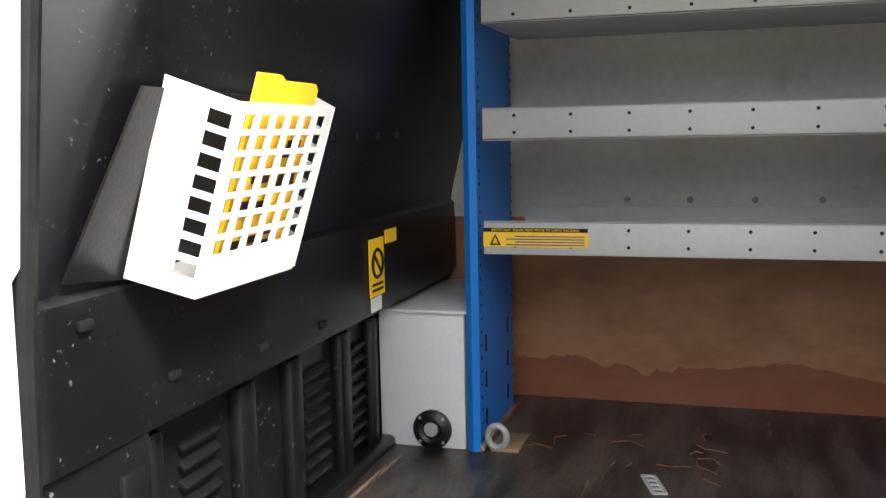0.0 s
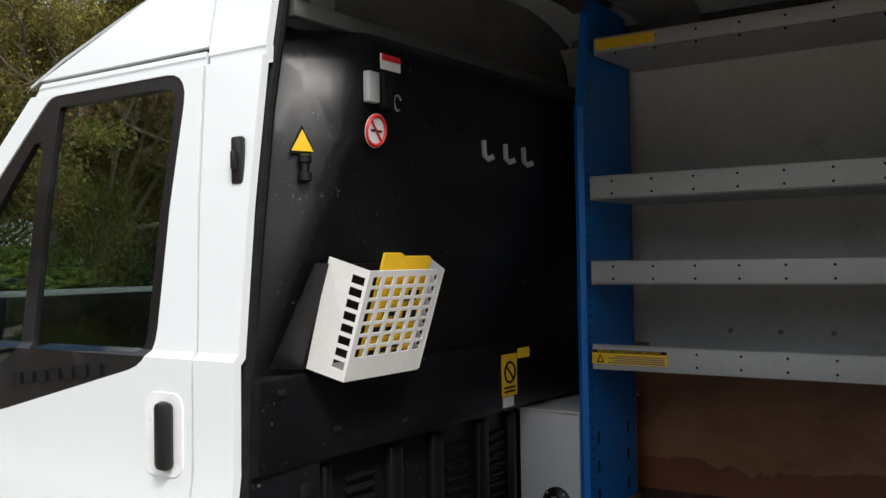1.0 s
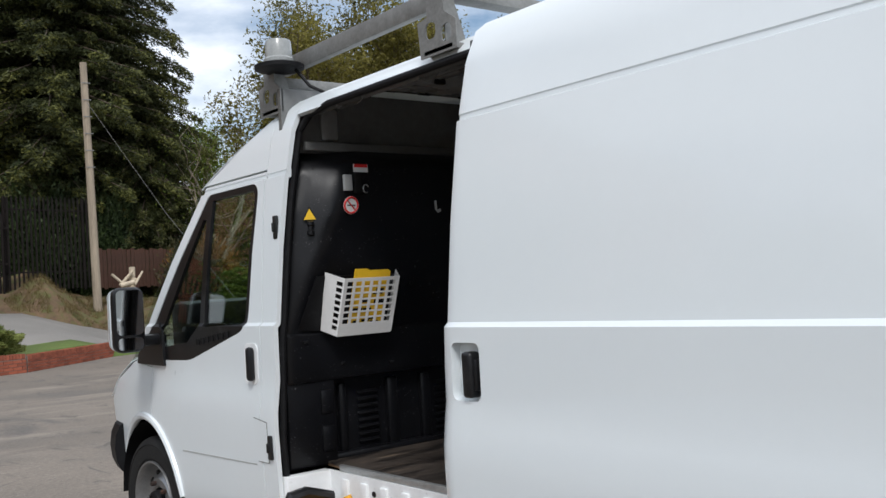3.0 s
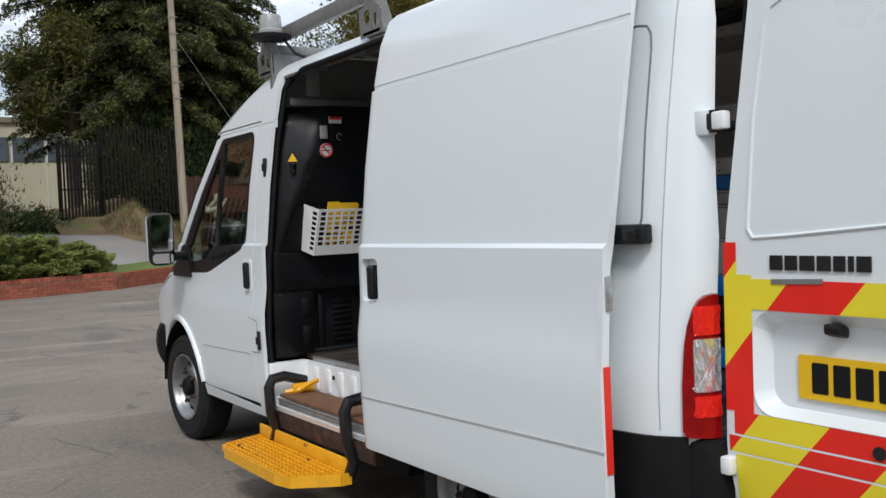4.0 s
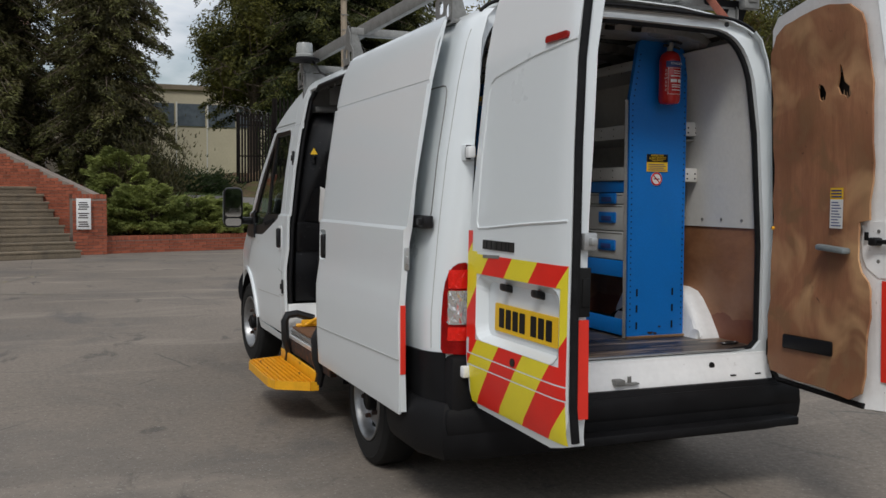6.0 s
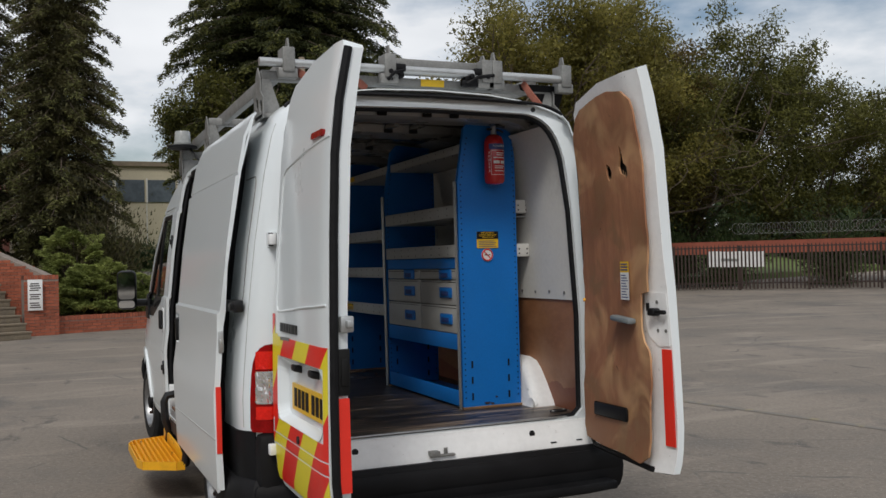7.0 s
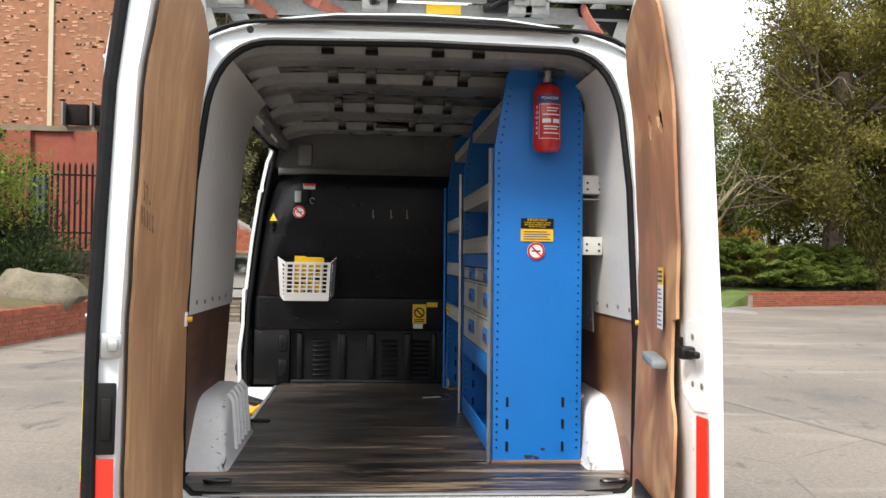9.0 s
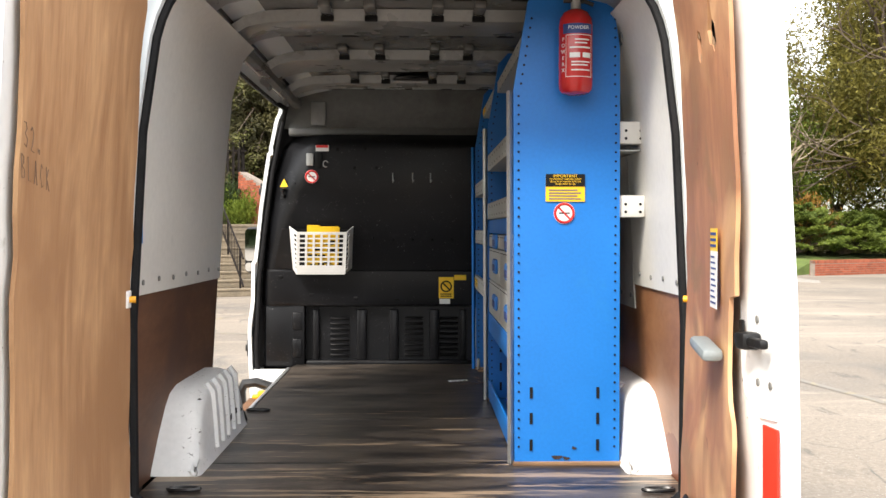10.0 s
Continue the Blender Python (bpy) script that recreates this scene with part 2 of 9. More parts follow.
def wood(name, col, dark, grain=(1, 1, 0.06), scale=9.0, stain=None, rough=0.6, stainpos=(0.56, 0.7), zstain=None):
    m = bpy.data.materials.new(name)
    m.use_nodes = True
    n, l = m.node_tree.nodes, m.node_tree.links
    b = n["Principled BSDF"]
    co, mp = n.new("ShaderNodeTexCoord"), n.new("ShaderNodeMapping")
    mp.inputs["Scale"].default_value = grain
    l.new(co.outputs["Object"], mp.inputs["Vector"])
    n1, n2, n3 = (n.new("ShaderNodeTexNoise") for _ in range(3))
    n1.inputs["Scale"].default_value, n1.inputs["Detail"].default_value, n1.inputs["Distortion"].default_value = scale, 6, 0.9
    n2.inputs["Scale"].default_value, n2.inputs["Detail"].default_value = scale * 9, 5
    n3.inputs["Scale"].default_value, n3.inputs["Detail"].default_value = 2.6, 8
    l.new(mp.outputs[0], n1.inputs["Vector"])
    l.new(mp.outputs[0], n2.inputs["Vector"])
    l.new(co.outputs["Object"], n3.inputs["Vector"])
    r1 = n.new("ShaderNodeMapRange")
    r1.inputs["From Min"].default_value, r1.inputs["From Max"].default_value = 0.32, 0.68
    l.new(n1.outputs["Fac"], r1.inputs["Value"])
    mx = n.new("ShaderNodeMixRGB")
    mx.inputs[1].default_value, mx.inputs[2].default_value = dark + (1,), col + (1,)
    l.new(r1.outputs[0], mx.inputs["Fac"])
    mf = n.new("ShaderNodeMixRGB")
    mf.blend_type = 'MULTIPLY'
    mf.inputs["Fac"].default_value = 0.35
    l.new(mx.outputs[0], mf.inputs[1])
    l.new(n2.outputs["Fac"], mf.inputs[2])
    out = mf.outputs[0]
    if stain:
        r3 = n.new("ShaderNodeMapRange")
        r3.inputs["From Min"].default_value, r3.inputs["From Max"].default_value = stainpos
        l.new(n3.outputs["Fac"], r3.inputs["Value"])
        ms = n.new("ShaderNodeMixRGB")
        ms.inputs[2].default_value = stain + (1,)
        l.new(out, ms.inputs[1])
        l.new(r3.outputs[0], ms.inputs["Fac"])
        out = ms.outputs[0]
    if zstain:
        # a water line: soaked darker board below an uneven height
        zc, sp, zn = zstain
        sx = n.new("ShaderNodeSeparateXYZ")
        l.new(co.outputs["Object"], sx.inputs[0])
        n4 = n.new("ShaderNodeTexNoise")
        n4.inputs["Scale"].default_value, n4.inputs["Detail"].default_value = 4.5, 4
        l.new(co.outputs["Object"], n4.inputs["Vector"])
        ma = n.new("ShaderNodeMath")
        ma.operation = 'MULTIPLY_ADD'
        ma.inputs[1].default_value = sp
        l.new(n4.outputs["Fac"], ma.inputs[0])
        ma.inputs[2].default_value = zc - sp * 0.5
        ml = n.new("ShaderNodeMath")
        ml.operation = 'LESS_THAN'
        l.new(sx.outputs["Z"], ml.inputs[0])
        l.new(ma.outputs[0], ml.inputs[1])
        ms = n.new("ShaderNodeMixRGB")
        ms.inputs[2].default_value = zn + (1,)
        mfac = n.new("ShaderNodeMath")
        mfac.operation = 'MULTIPLY'
        mfac.inputs[1].default_value = 0.7
        l.new(ml.outputs[0], mfac.inputs[0])
        l.new(out, ms.inputs[1])
        l.new(mfac.outputs[0], ms.inputs["Fac"])
        out = ms.outputs[0]
    l.new(out, b.inputs["Base Color"])
    b.inputs["Roughness"].default_value = rough
    bp = n.new("ShaderNodeBump")
    bp.inputs["Strength"].default_value, bp.inputs["Distance"].default_value = 0.12, 0.01
    l.new(n2.outputs["Fac"], bp.inputs["Height"])
    l.new(bp.outputs["Normal"], b.inputs["Normal"])
    return m


PLYN = wood("pale_weathered_plywood", (0.62, 0.365, 0.185), (0.40, 0.205, 0.095), grain=(1, 1, 0.13), stain=(0.34, 0.18, 0.085), stainpos=(0.48, 0.66), scale=15)
PLY = wood("weathered_plywood", (0.49, 0.228, 0.112), (0.37, 0.160, 0.080), grain=(1, 1, 0.13), stain=(0.25, 0.112, 0.052), stainpos=(0.46, 0.62), scale=15)
PLYD = wood("brown_stained_plywood", (0.42, 0.20, 0.095), (0.27, 0.115, 0.052), grain=(1, 0.5, 1), scale=5, stain=(0.36, 0.20, 0.12), stainpos=(0.5, 0.72), zstain=(0.78, 0.16, (0.16, 0.035, 0.015)), rough=0.5)
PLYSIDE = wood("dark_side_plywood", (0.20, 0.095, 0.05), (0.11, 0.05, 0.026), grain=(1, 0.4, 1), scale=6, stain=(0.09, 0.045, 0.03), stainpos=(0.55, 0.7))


def worn_floor(name):
    """Dark coated ply, rubbed through to tan wood in streaks that run across, most of all by the threshold."""
    m = mat(name, (0.068, 0.055, 0.045), 0.40, var=0.5, scale=2.6, fine=70, bump=0.08, dark=(0.013, 0.011, 0.010), darkpos=(0.44, 0.58), stretch=(0.55, 2.2, 1))
    n, l = m.node_tree.nodes, m.node_tree.links
    b = n["Principled BSDF"]
    src = b.inputs["Base Color"].links[0].from_socket
    co, mp, no = n.new("ShaderNodeTexCoord"), n.new("ShaderNodeMapping"), n.new("ShaderNodeTexNoise")
    mp.inputs["Scale"].default_value = (0.8, 11.0, 1.0)
    no.inputs["Scale"].default_value, no.inputs["Detail"].default_value, no.inputs["Roughness"].default_value = 2.2, 9, 0.68
    sx, wy, ad, rm, mx = n.new("ShaderNodeSeparateXYZ"), n.new("ShaderNodeMapRange"), n.new("ShaderNodeMath"), n.new("ShaderNodeMapRange"), n.new("ShaderNodeMixRGB")
    l.new(co.outputs["Object"], mp.inputs["Vector"])
    l.new(mp.outputs[0], no.inputs["Vector"])
    l.new(co.outputs["Object"], sx.inputs[0])
    wy.inputs["From Min"].default_value, wy.inputs["From Max"].default_value = 0.0, 1.3
    wy.inputs["To Min"].default_value, wy.inputs["To Max"].default_value = 0.045, -0.075
    l.new(sx.outputs["Y"], wy.inputs["Value"])
    ad.operation = 'ADD'
    l.new(no.outputs["Fac"], ad.inputs[0])
    l.new(wy.outputs[0], ad.inputs[1])
    rm.inputs["From Min"].default_value, rm.inputs["From Max"].default_value = 0.55, 0.60
    l.new(ad.outputs[0], rm.inputs["Value"])
    mx.inputs[2].default_value = (0.30, 0.22, 0.15, 1)
    l.new(src, mx.inputs[1])
    l.new(rm.outputs[0], mx.inputs["Fac"])
    l.new(mx.outputs[0], b.inputs["Base Color"])
    return m


FLOORM = worn_floor("worn_dark_floor_ply")
EDGEW = wood("raw_timber_edge", (0.42, 0.27, 0.15), (0.26, 0.15, 0.08), grain=(0.1, 1, 1), scale=16, stain=(0.12, 0.07, 0.04))


def nicks(m, col, scale, lo, hi, patch=(0.45, 0.6)):
    """Small chips and scratches of another colour, gathered in patches."""
    n, l = m.node_tree.nodes, m.node_tree.links
    b = n["Principled BSDF"]
    src = b.inputs["Base Color"].links[0].from_socket
    co, na, nb = n.new("ShaderNodeTexCoord"), n.new("ShaderNodeTexNoise"), n.new("ShaderNodeTexNoise")
    na.inputs["Scale"].default_value, na.inputs["Detail"].default_value, na.inputs["Distortion"].default_value = scale, 3, 0.6
    nb.inputs["Scale"].default_value, nb.inputs["Detail"].default_value = scale * 0.12, 3
    ra, rb, mu, mx = n.new("ShaderNodeMapRange"), n.new("ShaderNodeMapRange"), n.new("ShaderNodeMath"), n.new("ShaderNodeMixRGB")
    ra.inputs["From Min"].default_value, ra.inputs["From Max"].default_value = lo, hi
    rb.inputs["From Min"].default_value, rb.inputs["From Max"].default_value = patch
    mu.operation = 'MULTIPLY'
    for q, r in ((na, ra), (nb, rb)):
        l.new(co.outputs["Object"], q.inputs["Vector"])
        l.new(q.outputs["Fac"], r.inputs["Value"])
    l.new(ra.outputs[0], mu.inputs[0])
    l.new(rb.outputs[0], mu.inputs[1])
    mx.inputs[2].default_value = col + (1,)
    l.new(src, mx.inputs[1])
    l.new(mu.outputs[0], mx.inputs["Fac"])
    l.new(mx.outputs[0], b.inputs["Base Color"])


nicks(BHEAD, (0.12, 0.12, 0.125), 120, 0.66, 0.72, (0.46, 0.60))
ARCHC = ARCHW.copy()
ARCHC.name = "clean_white_arch_cover"
nicks(ARCHW, (0.05, 0.045, 0.04), 75, 0.64, 0.69, (0.50, 0.60))
nicks(PLY, (0.13, 0.06, 0.028), 24, 0.68, 0.74)
nicks(PLY, (0.26, 0.14, 0.066), 6, 0.48, 0.60, (0.42, 0.56))
nicks(PLY, (0.66, 0.40, 0.20), 3.5, 0.50, 0.68, (0.40, 0.56))
nicks(WHITE_IN, (0.22, 0.20, 0.18), 60, 0.70, 0.75)



# ---- builders ----
def part(name, bm, material, parent=None, label="", sharp=32, kind="", smooth=True):
    """One mesh object from a bmesh, under a thing or a part."""
    bmesh.ops.remove_doubles(bm, verts=bm.verts, dist=1e-5)
    if smooth:
        lim = radians(sharp)
        for f in bm.faces:
            f.smooth = True
        for e in bm.edges:
            e.smooth = len(e.link_faces) == 2 and e.calc_face_angle(0) < lim
    me = bpy.data.meshes.new(name)
    bm.to_mesh(me)
    bm.free()
    me.materials.append(material)
    ob = new(name, me)
    if parent is not None:
        ob.parent = parent
    if label or kind:
        tagged(ob, label=label, kind=kind)
    return ob


def thing(name, label, category, group="", kind=""):
    return tagged(new(name), label, category, group, kind)


def B():
    return bmesh.new()


def box(bm, x0, x1, y0, y1, z0, z1, bev=0.0, m=None, seg=2):
    t = bmesh.new()
    bmesh.ops.create_cube(t, size=1.0)
    bmesh.ops.scale(t, vec=(x1 - x0, y1 - y0, z1 - z0), verts=t.verts)
    if bev:
        bmesh.ops.bevel(t, geom=t.edges[:], offset=bev, segments=seg, profile=0.5, affect='EDGES')
    bmesh.ops.translate(t, vec=((x0 + x1) / 2, (y0 + y1) / 2, (z0 + z1) / 2), verts=t.verts)
    if m is not None:
        bmesh.ops.transform(t, matrix=m, verts=t.verts)
    join(bm, t)
    return bm


def join(bm, t):
    me = bpy.data.meshes.new("tmp")
    t.to_mesh(me)
    t.free()
    bm.from_mesh(me)
    bpy.data.meshes.remove(me)


def tube(bm, pts, r, n=8, caps=True, flat=1.0):
    pts = [Vector(p) for p in pts]
    rings, up = [], None
    for i, p in enumerate(pts):
        d = (pts[min(i + 1, len(pts) - 1)] - pts[max(i - 1, 0)]).normalized()
        if up is None:
            up = Vector((0, 0, 1)) if abs(d.z) < 0.9 else Vector((1, 0, 0))
        s = d.cross(up)
        s = s.normalized() if s.length > 1e-6 else d.orthogonal().normalized()
        up = s.cross(d).normalized()
        rr = r[i] if isinstance(r, (list, tuple)) else r
        rings.append([bm.verts.new(p + (s * math.cos(a) * flat + up * math.sin(a)) * rr) for a in (2 * math.pi * k / n for k in range(n))])
    for a, b in zip(rings, rings[1:]):
        for k in range(n):
            bm.faces.new((a[k], a[(k + 1) % n], b[(k + 1) % n], b[k]))
    if caps:
        bm.faces.new(rings[0][::-1])
        bm.faces.new(rings[-1])
    return bm


def lathe(bm, prof, m=None, n=24):
    """prof: rows of (radius, height) about z, then moved by m."""
    m = m or Matrix()
    rings = [[bm.verts.new(m @ Vector((r * math.cos(a), r * math.sin(a), h))) for a in (2 * math.pi * k / n for k in range(n))] for r, h in prof]
    for a, b in zip(rings, rings[1:]):
        for k in range(n):
            bm.faces.new((a[k], a[(k + 1) % n], b[(k + 1) % n], b[k]))
    bm.faces.new(rings[0][::-1])
    bm.faces.new(rings[-1])
    return bm


def sheet(outer, holes=(), fmap=None, us=(), vs=(), thick=0.0, bm=None):
    """A panel drawn as outlines in (u, v), cut along grid lines, then bent by fmap to 3D; thick: given depth against its normal."""
    t = bmesh.new()
    edges = []
    for loop in (outer, *holes):
        vv = [t.verts.new((u, v, 0)) for u, v in loop]
        edges += [t.edges.new((vv[i], vv[(i + 1) % len(vv)])) for i in range(len(vv))]
    bmesh.ops.triangle_fill(t, edges=edges, use_beauty=True, use_dissolve=False)
    for k, cuts in ((0, us), (1, vs)):
        for c in cuts:
            no = Vector((1, 0, 0)) if k == 0 else Vector((0, 1, 0))
            bmesh.ops.bisect_plane(t, geom=t.verts[:] + t.edges[:] + t.faces[:], dist=1e-5, plane_co=no * c, plane_no=no)
    if fmap:
        for v in t.verts:
            v.co = fmap(v.co.x, v.co.y)
    bmesh.ops.recalc_face_normals(t, faces=t.faces[:])
    if thick:
        # the face drawn looks outwards; its depth goes in behind it
        no = sum((f.normal * f.calc_area() for f in t.faces), Vector())
        ce = sum((v.co for v in t.verts), Vector()) / len(t.verts)
        k = max(range(3), key=lambda i: abs(no[i]))
        want = (1 if ce.x > 0 else -1, -1, 1)[k]
        if no[k] * want < 0:
            bmesh.ops.reverse_faces(t, faces=t.faces[:])
        bmesh.ops.solidify(t, geom=t.faces[:], thickness=thick)
        bmesh.ops.recalc_face_normals(t, faces=t.faces[:])
    if bm is None:
        return t
    join(bm, t)
    return bm


def rrect(x0, x1, y0, y1, r, n=5):
    out = []
    for cx, cy, a0 in ((x1 - r, y1 - r, 0), (x0 + r, y1 - r, 90), (x0 + r, y0 + r, 180), (x1 - r, y0 + r, 270)):
        for k in range(n + 1):
            a = radians(a0 + 90 * k / n)
            out.append((cx + r * math.cos(a), cy + r * math.sin(a)))
    return out


def interp(tab, v):
    if v <= tab[0][0]:
        return tab[0][1]
    for (a, p), (b, q) in zip(tab, tab[1:]):
        if v <= b:
            return p + (q - p) * (v - a) / (b - a)
    return tab[-1][1]


def frange(a, b, s):
    return [a + s * k for k in range(int((b - a) / s) + 1)]


def flat_label(name, parent, centre, right, up, w, h, material, label="", d=0.002):
    """A thin card: centre, unit vectors along its width and height."""
    r, u = Vector(right).normalized(), Vector(up).normalized()
    no = r.cross(u)
    m = Matrix((r, u, no)).transposed().to_4x4()
    m.translation = Vector(centre)
    return part(name, box(B(), -w / 2, w / 2, -h / 2, h / 2, 0, d, 0, m), material, parent, label)


def letters(text, parent, centre, right, up, size, material, name="lettering"):
    cu = bpy.data.curves.new(name, 'FONT')
    cu.body, cu.size, cu.align_x, cu.align_y, cu.extrude = text, size, 'CENTER', 'CENTER', 0.0006
    cu.materials.append(material)
    ob = new(name, cu)
    r, u = Vector(right).normalized(), Vector(up).normalized()
    m = Matrix((r, u, r.cross(u))).transposed().to_4x4()
    m.translation = Vector(centre)
    ob.matrix_world = m
    if parent is not None:
        ob.parent = parent
    return ob


def disc(bm, centre, axis, r, d, n=20):
    q = Vector(axis).to_track_quat('Z', 'Y').to_matrix().to_4x4()
    q.translation = Vector(centre)
    return lathe(bm, [(r, 0), (r, d)], q, n)


# ---- the van ----
PROFILE = [(0.30, 0.935), (0.46, 0.972), (0.62, 0.980), (0.90, 0.988), (1.05, 0.967), (1.278, 0.964), (1.292, 0.950), (1.6, 0.918), (1.912, 0.872),
           (1.916, 0.860), (1.930, 0.859), (1.934, 0.862), (2.10, 0.828), (2.2, 0.785), (2.26, 0.725), (2.30, 0.62), (2.33, 0.40), (2.34, 0.0)]
# the flank behind the sliding door has no pressed lines
QUARTER = [(0.30, 0.935), (0.46, 0.972), (0.62, 0.980), (0.90, 0.984), (1.05, 0.972), (1.3, 0.950), (1.6, 0.915), (1.92, 0.864), (2.10, 0.825), (2.2, 0.785), (2.26, 0.725), (2.30, 0.62), (2.33, 0.40), (2.34, 0.0)]
ZCUT = [0.38, 0.46, 0.54, 0.62, 0.75, 0.85, 0.92, 0.985, 1.05, 1.16, 1.278, 1.292, 1.45, 1.6, 1.76, 1.912, 1.916, 1.930, 1.934, 2.02, 2.10, 2.15, 2.2, 2.23, 2.26]


def half(y, z):
    """The body's half width at a length and height."""
    w = interp(QUARTER if y < 1.47 else PROFILE, z)
    if y > 3.9:
        w -= 0.13 * ((y - 3.9) / 1.25) ** 2
    if y < 0.115:
        k = min(1.0, (0.115 - y) / 0.19)
        w -= 0.15 * (1 - math.sqrt(max(0.0, 1 - k * k)))
    return w


def side(s):
    return lambda y, z: Vector((s * half(y, z), y, z))


van = thing("van", "white panel van with open sliding side door and open rear doors", "van")
YC = [-0.066, -0.055, -0.04, -0.02, 0.01, 0.04, 0.08, 0.12, 0.16, 3.2, 3.4, 3.6, 3.8, 4.0, 4.2, 4.4, 4.6, 4.7, 4.8, 4.9, 5.0, 5.06]
TOPZ = [(2.9, 2.24), (3.05, 2.19), (3.68, 1.965), (4.52, 1.11), (4.9, 0.98), (5.08, 0.86)]
RIDGE = [(2.85, 2.345), (3.1, 2.31), (3.4, 2.19), (3.72, 2.03), (4.64, 1.16), (4.95, 1.04), (5.13, 0.90)]


def arch(cy, cz, r, a0, a1, n=12):
    return [(cy + r * math.cos(radians(a0 + (a1 - a0) * k / n)), cz + r * math.sin(radians(a0 + (a1 - a0) * k / n))) for k in range(n + 1)]


def rounded(pts, n=5):
    """Outline with each corner (y, z, radius) turned into a short curve."""
    out = []
    for k, (y, z, r) in enumerate(pts):
        c = Vector((y, z))
        if r <= 0:
            out.append((y, z))
            continue
        a = (Vector(pts[k - 1][:2]) - c).normalized() * r
        b = (Vector(pts[(k + 1) % len(pts)][:2]) - c).normalized() * r
        for i in range(n + 1):
            u = i / n
            q = c + a * (1 - u) ** 2 + b * u ** 2
            out.append((q.x, q.y))
    return out


WINDOW = [(3.1017, 1.265, 0.075), (3.70, 1.115, 0.06), (4.36, 1.10, 0), (3.59, 1.905, 0.03), (3.073, 1.905, 0.075)]
FY, RY, HZ, TR = 4.308, 1.01, 0.345, 0.345
# rear quarters: the near one stops at the sliding door's opening, the far one runs to the cab
lq = [(-0.073, 0.46), *arch(RY, HZ, 0.43, 164, 16), (1.45, 0.46), (1.45, 2.24), (-0.02, 2.24), (-0.055, 1.9), (-0.073, 1.3)]
part("rear_quarter_panel", sheet(lq, fmap=side(-1), us=YC, vs=ZCUT, thick=0.006), WHITE, van)
rq = [(-0.073, 0.46), *arch(RY, HZ, 0.43, 164, 16), (2.98, 0.46), (2.98, 2.21), (2.9, 2.24), (-0.02, 2.24), (-0.055, 1.9), (-0.073, 1.3)]
part("rear_quarter_panel", sheet(rq, fmap=side(1), us=YC, vs=ZCUT, thick=0.006), WHITE, van)
